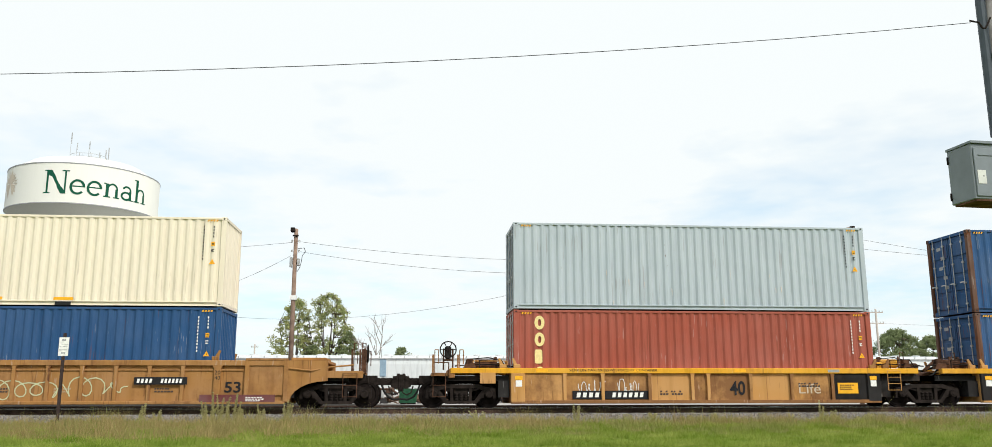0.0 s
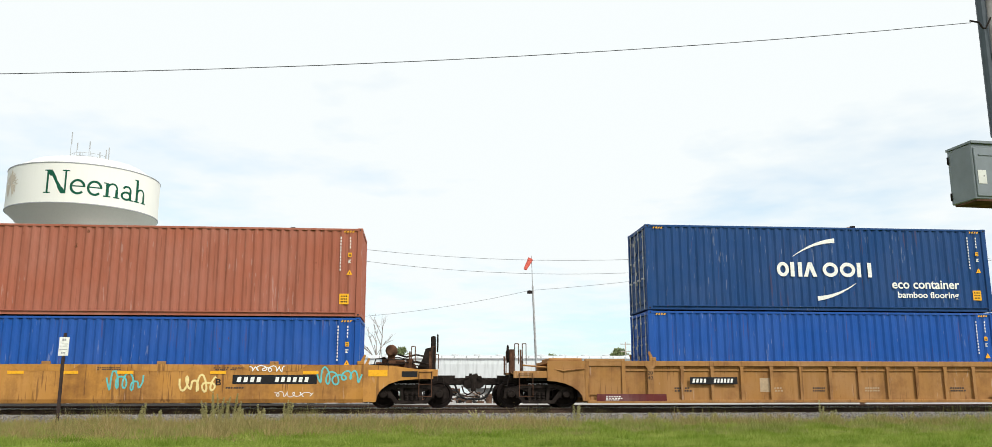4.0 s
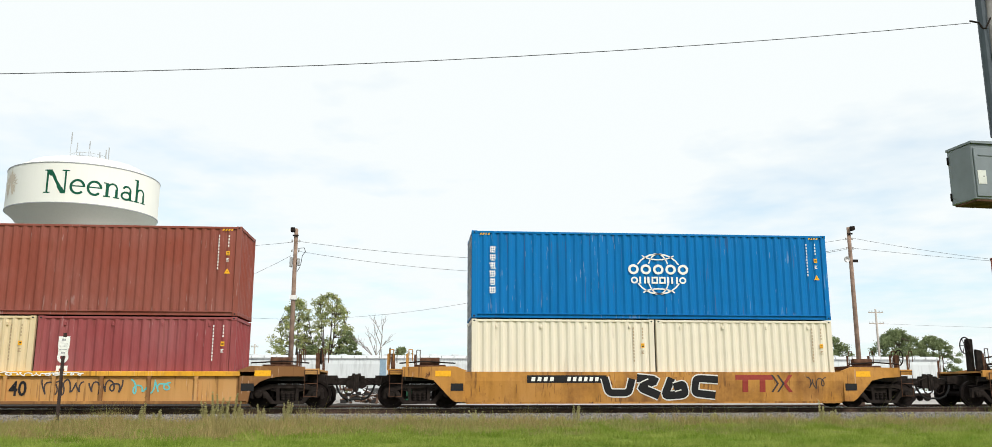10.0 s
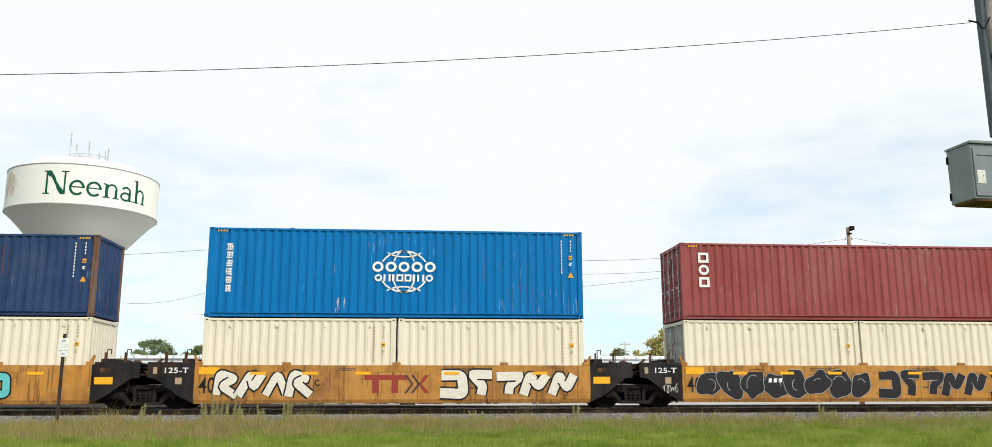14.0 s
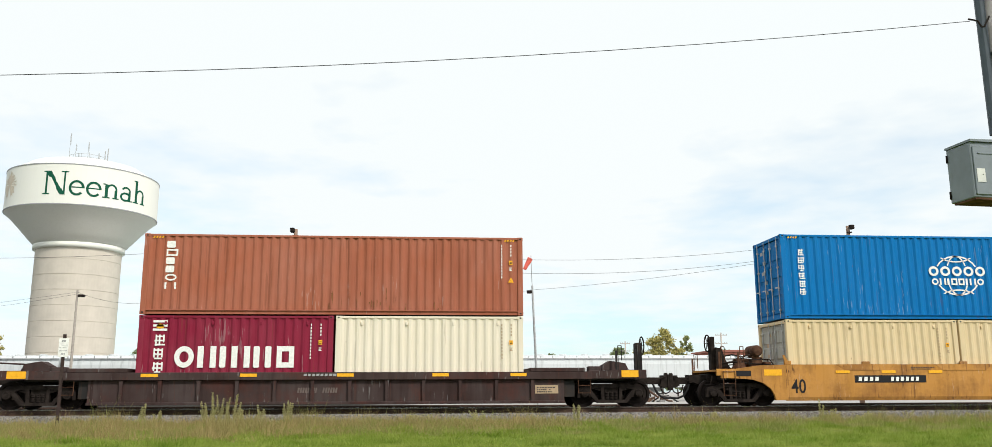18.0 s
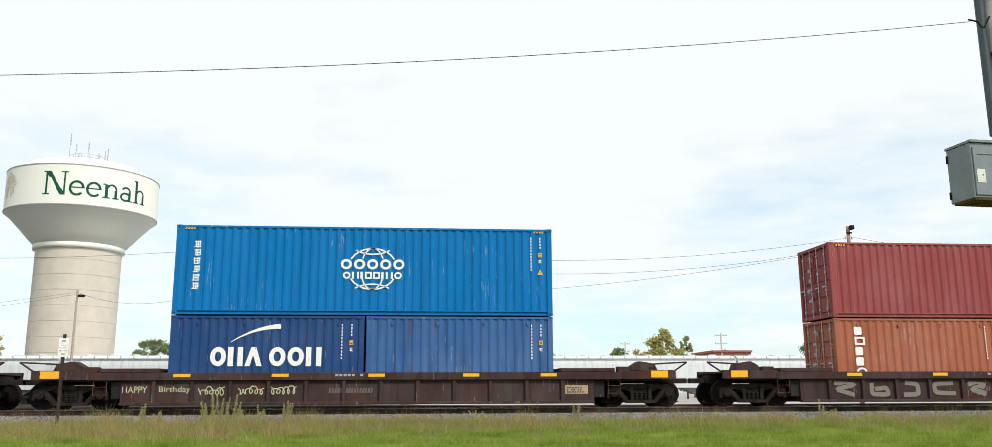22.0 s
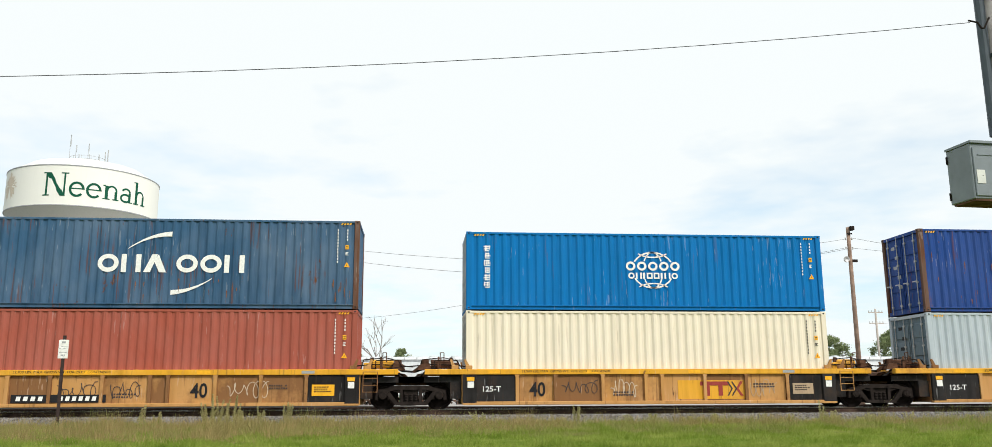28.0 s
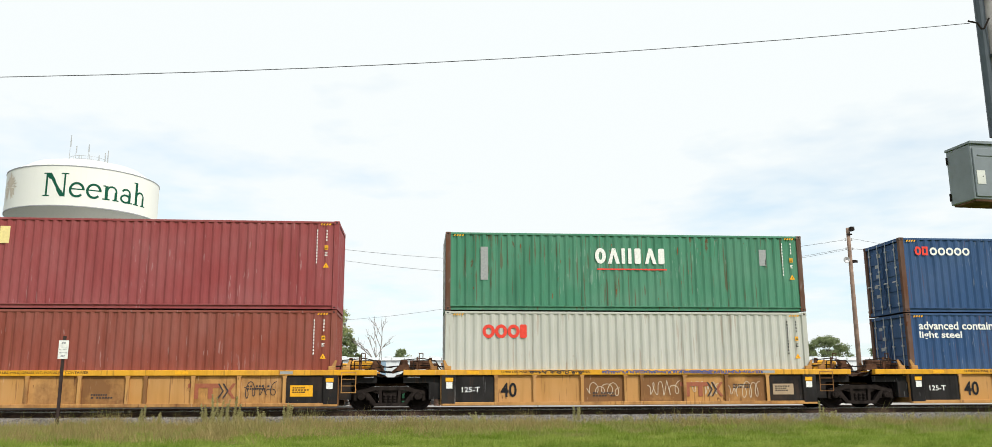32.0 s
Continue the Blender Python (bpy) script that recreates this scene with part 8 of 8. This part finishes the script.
def scrap_heaps():
    """Heaps of scrap, a green skip and a few drums before the hopper cars."""
    rust = [plain("scrap_rust", (0.11, 0.065, 0.045), 0.9, 0, 0.5, 2, 0.2), plain("scrap_dark", (0.035, 0.033, 0.033), 0.8, 0, 0.4, 2, 0.2), plain("scrap_grey", (0.24, 0.23, 0.22), 0.8, 0, 0.4, 2, 0.2)]
    rnd = random.Random(77)
    for x, y, w, h in ((-10.5, 87, 2.2, 0.9), (-6.4, 86, 1.9, 1.7), (-4.4, 85, 1.6, 1.2), (-2.6, 86, 1.5, 1.5), (0.9, 86, 1.6, 1.1), (3.2, 85, 1.9, 1.5), (5.6, 87, 1.6, 1.0), (9.5, 88, 2.2, 0.8), (16, 88, 2.0, 0.8), (24, 88, 2.4, 0.9), (-20, 88, 2.4, 1.0), (-28, 88, 2.0, 0.9)):
        root = thing("scrap_heap", "dark heap of rusty scrap metal and timber in the yard", "scrap heap", "scrap heaps", "", (x, y, -0.5))
        for mat, n in zip(rust, (16, 12, 4)):
            bm = bmesh.new()
            for _ in range(n):
                px = rnd.gauss(0, 0.45) * w
                top = h * max(0.15, 1 - (px / w) ** 2)
                c = Vector((px, rnd.uniform(-0.8, 0.8), rnd.uniform(0.05, top)))
                d = Vector((rnd.uniform(-1, 1), rnd.uniform(-0.5, 0.5), rnd.uniform(-0.45, 0.45))).normalized() * rnd.uniform(0.2, 0.75)
                if rnd.random() < 0.6:
                    tube(bm, c - d, c + d, rnd.uniform(0.04, 0.12), 5)
                else:
                    q = rnd.uniform(0.12, 0.34)
                    vs = len(bm.verts)
                    box(bm, c.x - q, c.x + q, c.y - q, c.y + q, max(0, c.z - q * 0.8), c.z + q * 0.6)
            part("scrap", bm, mat, root)["kind"] = "stuff"
    root = thing("skip", "dented green steel skip standing in the yard", "skip", "", "", (-0.55, 80, -0.5))
    green = plain("skip_green", (0.02, 0.075, 0.04), 0.6, 0, 0.3, 3, 0.2)
    bm = bmesh.new()
    prism(bm, [(-0.95, 0.12), (0.5, 0.12), (0.75, 1.3), (-1.0, 1.5)], -0.7, 0.7)
    part("body", bm, green, root)
    for x in (-0.7, -0.2, 0.3):
        part("rib", boxes((x - 0.04, x + 0.04, -0.75, -0.7, 0.14, 1.25)), green, root)
    part("runner", boxes((-0.9, 0.5, -0.6, -0.45, 0, 0.12), (-0.9, 0.5, 0.45, 0.6, 0, 0.12)), STEEL, root)
    for x, y in ((1.9, 82), (6.9, 84), (7.6, 84)):
        root = thing("oil_drum", "rusty steel drum standing in the yard", "drum", "drums in the yard", "", (x, y, -0.5))
        part("barrel", lathe(bmesh.new(), [(0.28, 0), (0.3, 0.02), (0.28, 0.04), (0.28, 0.3), (0.3, 0.31), (0.28, 0.32), (0.28, 0.6), (0.3, 0.61), (0.28, 0.62), (0.28, 0.88), (0.26, 0.9)], 14), rust[0], root)
    # a stack of ties and one of rails along the far side of the yard
    for x, y, n in ((12.5, 84, 5), (-15.0, 84, 5)):
        root = thing("timber_stack", "low stack of old dark railway ties", "timber stack", "stacks of ties", "", (x, y, -0.5))
        for i in range(n):
            for k in range(3):
                part("tie", boxes((-1.3 + rnd.uniform(-0.08, 0.08), 1.3, i * 0.25 - 0.11, i * 0.25 + 0.11, k * 0.18, k * 0.18 + 0.17)), rust[1], root)


scrap_heaps()


hopper_line()


def far_buildings():
    root = thing("brick_building", "low red-brown brick building behind the yard", "building", "", "", (55.6, 150, -0.5))
    part("wall", boxes((-3.4, 3.4, 0, 12, 0, 7.9)), plain("far_brick", (0.24, 0.09, 0.065), 0.9, 0, 0.2, 2), root)
    part("roof", boxes((-3.6, 3.6, -0.2, 12.2, 7.9, 8.25)), plain("far_brick_trim", (0.3, 0.12, 0.09), 0.9), root)
    root = thing("green_roof_shed", "long low shed with a pale green metal roof", "shed", "", "", (-40, 143, -0.5))
    part("wall", boxes((-30, 9.2, 0, 14, 0, 5.9)), plain("shed_wall", (0.6, 0.6, 0.58), 0.8), root)
    part("roof", boxes((-30.4, 9.6, -0.4, 14.4, 5.9, 6.85)), plain("shed_green", (0.16, 0.42, 0.34), 0.5), root, "pale green metal roof edge")


far_buildings()


# ---- trees ----
def leaf_material(name, a, b, dry=None, glow=0.35):
    """Thin leaves that let some light through; dry: a third colour that comes in drifts."""
    mat, nt, bs = nodes_of(name)
    g = nt.nodes.new("ShaderNodeNewGeometry")
    c = mix_node(nt, g.outputs["Random Per Island"], a, b)
    if dry:
        drift = noise_node(nt, g.outputs["Position"], 1.5, 5, (0.6, 1.5, 1))
        c = mix_node(nt, ramp_node(nt, drift, 0.4, 0.64, 0, 0.8), c, dry)
    nt.links.new(c, bs.inputs["Base Color"])
    bs.inputs["Roughness"].default_value = 0.85
    bs.inputs["Specular IOR Level"].default_value = 0.1
    thin = nt.nodes.new("ShaderNodeBsdfTranslucent")
    nt.links.new(c, thin.inputs["Color"])
    both = nt.nodes.new("ShaderNodeMixShader")
    both.inputs[0].default_value = glow
    out = nt.nodes["Material Output"]
    nt.links.new(bs.outputs[0], both.inputs[1])
    nt.links.new(thin.outputs[0], both.inputs[2])
    nt.links.new(both.outputs[0], out.inputs["Surface"])
    return mat


LEAF = leaf_material("tree_leaves", (0.17, 0.22, 0.085), (0.43, 0.5, 0.22), (0.5, 0.47, 0.21), 0.45)
LEAF_D = leaf_material("dark_leaves", (0.17, 0.215, 0.105), (0.32, 0.37, 0.185), None, 0.4)
LEAF_Y = leaf_material("autumn_leaves", (0.24, 0.25, 0.08), (0.66, 0.56, 0.22))
BARK = plain("bark", (0.09, 0.07, 0.055), 0.95, 0, 0.3, 4, 0.4)


def leaf_mesh(clumps, per, size, rnd, name="crown"):
    n = len(clumps) * per
    r = np.random.RandomState(rnd.randint(0, 9999))
    c = np.repeat(np.array([k[:3] for k in clumps]), per, 0)
    rad = np.repeat(np.array([k[3] for k in clumps]), per)[:, None]
    d = r.normal(size=(n, 3))
    d /= np.linalg.norm(d, axis=1)[:, None]
    p = c + d * rad * r.uniform(0.0, 1.0, (n, 1)) ** 0.45 * r.uniform(0.5, 1.35, (n, 1)) * np.array([1, 1, 0.8])
    u = r.normal(size=(n, 3)); u /= np.linalg.norm(u, axis=1)[:, None]
    v = np.cross(u, r.normal(size=(n, 3))); v /= np.linalg.norm(v, axis=1)[:, None]
    s = size * r.uniform(0.6, 1.3, (n, 1))
    quad = np.stack([p - u * s, p + v * s * 0.55, p + u * s, p - v * s * 0.55], 1).reshape(-1, 3)
    me = bpy.data.meshes.new(name)
    me.vertices.add(4 * n)
    me.vertices.foreach_set("co", quad.ravel())
    me.loops.add(4 * n)
    me.loops.foreach_set("vertex_index", np.arange(4 * n))
    me.polygons.add(n)
    me.polygons.foreach_set("loop_start", np.arange(0, 4 * n, 4))
    me.update()
    me.validate()
    return me


def tree(x, y, h, w, seed, label, leaf=None, clumps=60, per=60, size=0.2, bare=0.3, name="tree"):
    """A tapered trunk that forks into rising limbs; sprays of leaves end the twigs, with sky between them."""
    rnd = random.Random(seed)
    root = thing(name, label, "tree", "", "", (x, y, -0.5))
    bm = bmesh.new()
    fork = Vector((rnd.uniform(-0.03, 0.03) * w, 0, h * bare * 0.9))
    tube(bm, (0, 0, 0), fork, h * 0.019, 9, h * 0.015)
    limbs = []
    for k in range(7):
        a = 2 * math.pi * (k + rnd.uniform(-0.3, 0.3)) / 6
        reach = w * rnd.uniform(0.22, 0.36) if k else 0.05 * w
        tip = Vector((reach * math.cos(a), reach * math.sin(a), h * (rnd.uniform(0.62, 0.9) if k else 0.95)))
        knee = fork.lerp(tip, 0.5) + Vector((0.16 * reach * math.cos(a), 0.16 * reach * math.sin(a), -0.03 * h))
        tube(bm, fork, knee, h * 0.01, 7, h * 0.006)
        tube(bm, knee, tip, h * 0.006, 6, h * 0.002)
        limbs += [fork.lerp(knee, f) for f in (0.35, 0.7, 1.0)] + [knee.lerp(tip, f) for f in (0.3, 0.6, 1.0)]
    balls = []
    z0, z1 = h * bare * 0.8, h
    while len(balls) < clumps:
        a, q, f = rnd.uniform(0, 2 * math.pi), rnd.uniform(0.25, 1) ** 0.5, rnd.random()
        # the crown's half width by height, widest a third of the way up, uneven round about
        wide = 0.5 * w * (math.sin(math.pi * min(0.97, 0.16 + 0.8 * f)) ** 0.75) * (0.86 + 0.2 * math.sin(3 * a + seed) + 0.12 * math.sin(7 * f + seed))
        p = Vector((q * wide * math.cos(a), q * wide * math.sin(a), z0 + (z1 - z0) * f))
        if noise.noise(p * (4.5 / w) + Vector((seed, 0, 0))) < -0.24:
            continue
        n = min(limbs, key=lambda m: (m - p).length + (0.6 if m.z > p.z else 0))
        tube(bm, n, p, h * 0.003, 4, h * 0.001)
        balls.append((p.x, p.y, p.z, rnd.uniform(0.04, 0.085) * w))
    part("trunk", bm, BARK, root)
    link_part("crown", leaf_mesh(balls, per, size, rnd), leaf or LEAF, root)
    return root


def plant_trees():
    tree(-11.0, 110, 13.9, 7.4, 11, "tall green tree with an open leafy crown", clumps=260, per=40, size=0.12, bare=0.3)
    tree(-15.4, 112, 12.6, 6.8, 12, "leafy green tree beside a wooden pole", clumps=250, per=42, size=0.12, bare=0.22)
    tree(-8.4, 108, 8.2, 4.6, 13, "low bushy tree with dark green leaves", LEAF_D, clumps=150, per=90, size=0.12, bare=0.2)
    tree(-13.0, 109, 6.6, 5.0, 24, "low green bush between two taller trees", LEAF_D, clumps=130, per=80, size=0.12, bare=0.15)
    tree(63.1, 130, 9.3, 10.0, 14, "rounded dark green tree behind the yard", LEAF_D, clumps=240, per=150, size=0.12, bare=0.25)
    tree(68.9, 120, 9.6, 8.5, 15, "wide green tree behind the yard", LEAF_D, clumps=230, per=150, size=0.12, bare=0.25)
    tree(75.4, 122, 8.9, 8.0, 16, "green tree at the edge of the yard", LEAF_D, clumps=230, per=150, size=0.12, bare=0.25)
    tree(35.6, 125, 9.9, 7.4, 17, "tree with yellowing autumn leaves", LEAF_Y, clumps=230, per=100, size=0.14, bare=0.25)
    tree(40.0, 127, 9.2, 3.2, 18, "slim grey-green tree beside a yellowing one", clumps=90, per=60, size=0.13, bare=0.3)
    tree(-1.7, 125, 7.2, 6.4, 19, "small round green tree behind the hoppers", LEAF_D, clumps=200, per=90, size=0.15, bare=0.3)
    tree(-47.0, 160, 10.2, 10.5, 20, "round green tree near the tower", LEAF_D, clumps=220, per=130, size=0.14, bare=0.25)
    tree(-38.8, 162, 9.3, 9.5, 21, "small green tree near the tower", LEAF_D, clumps=200, per=130, size=0.14, bare=0.25)
    tree(-51.6, 108, 9.8, 6.0, 22, "yellow-green tree beside the water tower", LEAF_Y, clumps=180, per=80, size=0.14, bare=0.2)
    tree(-63, 112, 8.0, 6.5, 23, "green tree beside the yard", LEAF_D, clumps=160, per=80, size=0.15, bare=0.25)
    rnd = random.Random(31)
    root = thing("bare_tree", "small leafless grey tree behind the hopper cars", "tree", "", "", (-4.5, 105, -0.5))
    bm = bmesh.new()

    def branch(p, d, length, r, depth):
        q = p + d * length
        tube(bm, p, q, r, 6, r * 0.65)
        if depth:
            for _ in range(3 if depth > 1 else 2):
                e = (d + Vector((rnd.uniform(-0.75, 0.75), rnd.uniform(-0.5, 0.5), rnd.uniform(-0.1, 0.35)))).normalized()
                branch(p.lerp(q, rnd.uniform(0.5, 1)), e, length * rnd.uniform(0.5, 0.75), r * 0.6, depth - 1)
    branch(Vector((0, 0, 0)), Vector((0, 0, 1)), 5.0, 0.13, 4)
    part("branch", bm, plain("grey_bark", (0.3, 0.27, 0.25), 0.95), root)
    for i, x in enumerate((50, 57, 45, 25, 30, 72, 82, 90)):
        tree(x, 185 + 3 * i, 8.4 + (i % 3), 9, 40 + i, "distant low green tree on the skyline", LEAF_D, clumps=120, per=70, size=0.24, bare=0.2)
    for i, x in enumerate((-30, -22, -74, -86)):
        tree(x, 190, 8.2, 9, 60 + i, "distant low green tree on the skyline", LEAF_D, clumps=120, per=70, size=0.24, bare=0.2)


plant_trees()


# ---- grass, weeds and ballast ----
def blades(name, xs, ys, n, h0, h1, lean, w, mat, label, seed, cover=None):
    r = np.random.RandomState(seed)
    x = r.uniform(xs[0], xs[1], n)
    y = r.uniform(ys[0], ys[1], n)
    if cover:
        keep = cover(x, y, r)
        x, y = x[keep], y[keep]
        n = len(x)
    z = np.interp(y, [10, 19, 23, 25.6, 26.6, 27.5, 31.3], [-0.95, -0.78, -0.56, -0.42, -0.34, -0.2, -0.2])
    tuft = np.array([noise.noise(Vector((a * 1.1, b * 2.0, seed))) + 0.6 * noise.noise(Vector((a * 3.1, b * 4.0, seed + 5.0))) for a, b in zip(x, y)])
    h = r.uniform(h0, h1, n) * (0.6 + 0.8 * r.rand(n)) * np.clip(0.95 + 1.7 * tuft, 0.25, 2.8)
    a = r.uniform(0, 2 * np.pi, n)
    dx, dy = np.cos(a) * w, np.sin(a) * w
    tx, ty = r.normal(0, lean, n) * h, r.normal(0, lean, n) * h
    P = np.stack([np.stack([x - dx, y - dy, z - 0.02], 1), np.stack([x + dx, y + dy, z - 0.02], 1), np.stack([x + tx, y + ty, z + h], 1)], 1).reshape(-1, 3)
    me = bpy.data.meshes.new(name)
    me.vertices.add(3 * n)
    me.vertices.foreach_set("co", P.ravel())
    me.loops.add(3 * n)
    me.loops.foreach_set("vertex_index", np.arange(3 * n))
    me.polygons.add(n)
    me.polygons.foreach_set("loop_start", np.arange(0, 3 * n, 3))
    me.update()
    ob = link_part(name, me, mat, None)
    return tagged(ob, label, "grass", "", "stuff")


GRASS = leaf_material("lawn_blades", (0.13, 0.205, 0.026), (0.27, 0.38, 0.055), (0.42, 0.46, 0.12), 0.45)
EDGE = leaf_material("edge_blades", (0.18, 0.22, 0.05), (0.35, 0.37, 0.12), (0.42, 0.38, 0.16), 0.4)
DRYG = leaf_material("dry_blades", (0.29, 0.22, 0.095), (0.58, 0.45, 0.215), (0.26, 0.25, 0.09), 0.4)
WEED = leaf_material("weed_leaves", (0.36, 0.34, 0.15), (0.56, 0.52, 0.26), None, 0.45)


def patchy(scale, level, seed):
    def f(x, y, r):
        v = np.array([noise.noise(Vector((a * scale, b * scale * 2, seed))) for a, b in zip(x, y)])
        return v + r.normal(0, 0.18, len(x)) > level
    return f


def dry_side(x, y, r):
    """Dry stalks stand in drifts, thickest on the -x side, and thin out towards the lawn."""
    v = np.array([noise.noise(Vector((a * 0.22, b * 0.9, 8.0))) + 0.5 * noise.noise(Vector((a * 0.9, b * 2.2, 4.0))) for a, b in zip(x, y)])
    edge = np.interp(x, [-16, -10.5, -4, 0, 5, 22], [22.2, 21.6, 21.9, 23.5, 24.9, 25.1])
    return (y - edge) * 0.5 + v * 0.9 + r.normal(0, 0.3, len(x)) > 0.2


blades("lawn_grass", (-15.5, 22), (19.0, 25.9), 290000, 0.045, 0.1, 0.55, 0.007, GRASS, "short green mown lawn grass", 1)
blades("fringe_grass", (-15.5, 22), (22.4, 26.1), 110000, 0.07, 0.17, 0.45, 0.006, EDGE, "longer green grass at the lawn's edge", 2, patchy(0.4, -0.02, 3))
blades("tall_grass", (-15.5, 22), (25.0, 26.2), 10000, 0.14, 0.34, 0.35, 0.005, EDGE, "taller straggling seed grass along the ballast", 6, patchy(0.5, 0.08, 11))
blades("dry_grass", (-15.5, 22), (21.2, 26.2), 170000, 0.09, 0.25, 0.45, 0.006, DRYG, "dry tan grass at the foot of the ballast", 3, dry_side)


def weeds():
    rnd = random.Random(9)
    spots = [(-8.0, 26.6), (-7.5, 26.7), (-6.1, 26.6), (-5.75, 26.5), (-5.4, 26.6), (-5.1, 26.7), (-4.5, 26.7), (-3.9, 26.8), (-2.7, 26.7), (4.4, 26.6), (4.9, 26.8), (9.2, 26.7), (11.6, 26.6), (12.7, 26.7), (13.0, 26.6), (14.2, 26.7), (17.5, 26.6), (-9.0, 26.7), (1.9, 26.7), (7.3, 26.8)]
    spots += [(rnd.gauss(rnd.choice((-5, 3, 12)), 3.0), rnd.uniform(25.7, 26.8)) for _ in range(16)]
    tall = {0: 0.6, 1: 0.45, 2: 0.65, 3: 0.9, 4: 0.85, 5: 0.65, 6: 0.5, 7: 0.7, 10: 0.5, 13: 0.6}
    for i, (x, y) in enumerate(spots):
        h = tall.get(i, rnd.uniform(0.1, 0.34))
        root = thing("weed_plant", "green-yellow upright weed growing in the ballast", "weed", "weeds along the ballast", "", (x, y, strip_profile(y)))
        bm = bmesh.new()
        balls = []
        for k in range(rnd.randint(4, 7)):
            q = Vector((rnd.gauss(0, 0.12) * (0.6 + h), rnd.uniform(-0.1, 0.1), h * rnd.uniform(0.5, 1)))
            p0 = Vector((q.x * 0.45 + rnd.uniform(-0.05, 0.05), q.y * 0.5, -0.02))
            tube(bm, p0, q, 0.006, 4, 0.002)
            n = max(4, int(q.z / 0.055))
            for j in range(n):
                p = p0.lerp(q, 0.15 + 0.9 * j / n)
                balls.append((p.x, p.y, p.z, rnd.uniform(0.055, 0.09) * (1.15 - 0.85 * j / n)))
        part("stalk", bm, WEED, root)
        link_part("foliage", leaf_mesh(balls, 46, 0.013, rnd, "foliage"), WEED, root)


weeds()


def ballast():
    r = np.random.RandomState(4)
    mat, nt, b = nodes_of("ballast_stone")
    g = nt.nodes.new("ShaderNodeNewGeometry")
    geo = g.outputs["Position"]
    c = mix_node(nt, g.outputs["Random Per Island"], (0.085, 0.078, 0.075), (0.34, 0.325, 0.31))
    c = mix_node(nt, ramp_node(nt, noise_node(nt, geo, 40, 3), 0.3, 0.7, 0, 0.35), c, (0.2, 0.17, 0.15))
    nt.links.new(c, b.inputs["Base Color"])
    b.inputs["Roughness"].default_value = 0.95
    n = 32000
    x, y = r.uniform(-20, 28, n), r.uniform(25.9, 28.45, n)
    z = np.interp(y, [25.6, 26.6, 27.5, 31.3], [-0.42, -0.34, -0.2, -0.2])
    base = np.array([(1, 0, 0), (-1, 0, 0), (0, 1, 0), (0, -1, 0), (0, 0, 1), (0, 0, -1)], float)
    faces = np.array([(0, 2, 4), (2, 1, 4), (1, 3, 4), (3, 0, 4), (2, 0, 5), (1, 2, 5), (3, 1, 5), (0, 3, 5)])
    s = r.uniform(0.02, 0.045, (n, 1, 1)) * r.uniform(0.7, 1.3, (n, 6, 1))
    a = r.uniform(0, 6.28, n)
    V = base[None] * s
    ca, sa = np.cos(a)[:, None], np.sin(a)[:, None]
    V = np.stack([V[..., 0] * ca - V[..., 1] * sa + r.normal(0, 0.006, (n, 6)), V[..., 0] * sa + V[..., 1] * ca, V[..., 2] * 0.8], -1)
    V += np.stack([x, y, z + 0.012], 1)[:, None]
    F = (faces[None] + 6 * np.arange(n)[:, None, None]).reshape(-1)
    me = bpy.data.meshes.new("ballast_stones")
    me.vertices.add(6 * n)
    me.vertices.foreach_set("co", V.ravel())
    me.loops.add(len(F))
    me.loops.foreach_set("vertex_index", F)
    me.polygons.add(8 * n)
    me.polygons.foreach_set("loop_start", np.arange(0, len(F), 3))
    me.update()
    ob = link_part("ballast_stones", me, mat, None)
    tagged(ob, "loose grey crushed stone ballast beside the rails", "ballast", "", "stuff")
    tie = mesh_of(boxes((-0.115, 0.115, -1.3, 1.3, -0.33, -0.165), bev=0.012), "tie")
    plate = mesh_of(boxes((-0.1, 0.1, -0.18, 0.18, -0.168, -0.155)), "tie_plate")
    tmat = plain("tie_wood", (0.06, 0.045, 0.038), 0.95, 0, 0.35, 5, 0.5)
    bed = thing("track_ties", "dark timber ties bedded in stone ballast", "railway ties", "", "structure", (0, YC, 0))
    for i in range(96):
        t = link_part("tie", tie, tmat, bed, "", (-20 + i * 0.508, 0, 0))
        for y in (-0.755, 0.755):
            link_part("tie_plate", plate, RUSTY, t, "", (0, y, 0))


ballast()



# ---- what rolls ----
def rolled_at(t):
    for (a, p), (b, q) in zip(ROLLED, ROLLED[1:]):
        if t <= b:
            return p + (q - p) * (t - a) / (b - a)
    return ROLLED[-1][1]


def time_at(s):
    for (a, p), (b, q) in zip(ROLLED, ROLLED[1:]):
        if s <= q:
            return a + (b - a) * (s - p) / (q - p)
    return 32.0


def motions():
    for root, x0, z in TRAIN:
        walk(root, [(t, pose(x0 + s, YC, z)) for t, s in ROLLED])
    for w, x, x0 in WHEELS:
        # a wheel turns while it is on the stretch before the lawn; it is keyed at every thirtieth of a second there
        t0, t1 = max(0.0, time_at(-22 - x0) if -22 - x0 > 0 else 0.0), (time_at(26 - x0) if 26 - x0 < 527 else 32.0)
        if t1 <= t0:
            continue
        k0, k1 = int(t0 * FPS), min(int(32 * FPS), int(t1 * FPS) + 1)
        ks = sorted({0, int(32 * FPS)} | set(range(k0, k1 + 1)))
        rows = []
        for k in ks:
            a = math.degrees(rolled_at(min(max(k, k0), k1) / FPS) / 0.44)
            rows.append((k / FPS, pose(x, 0, 0.44, 0, a % 360, 0)))
        walk(w, rows)


motions()
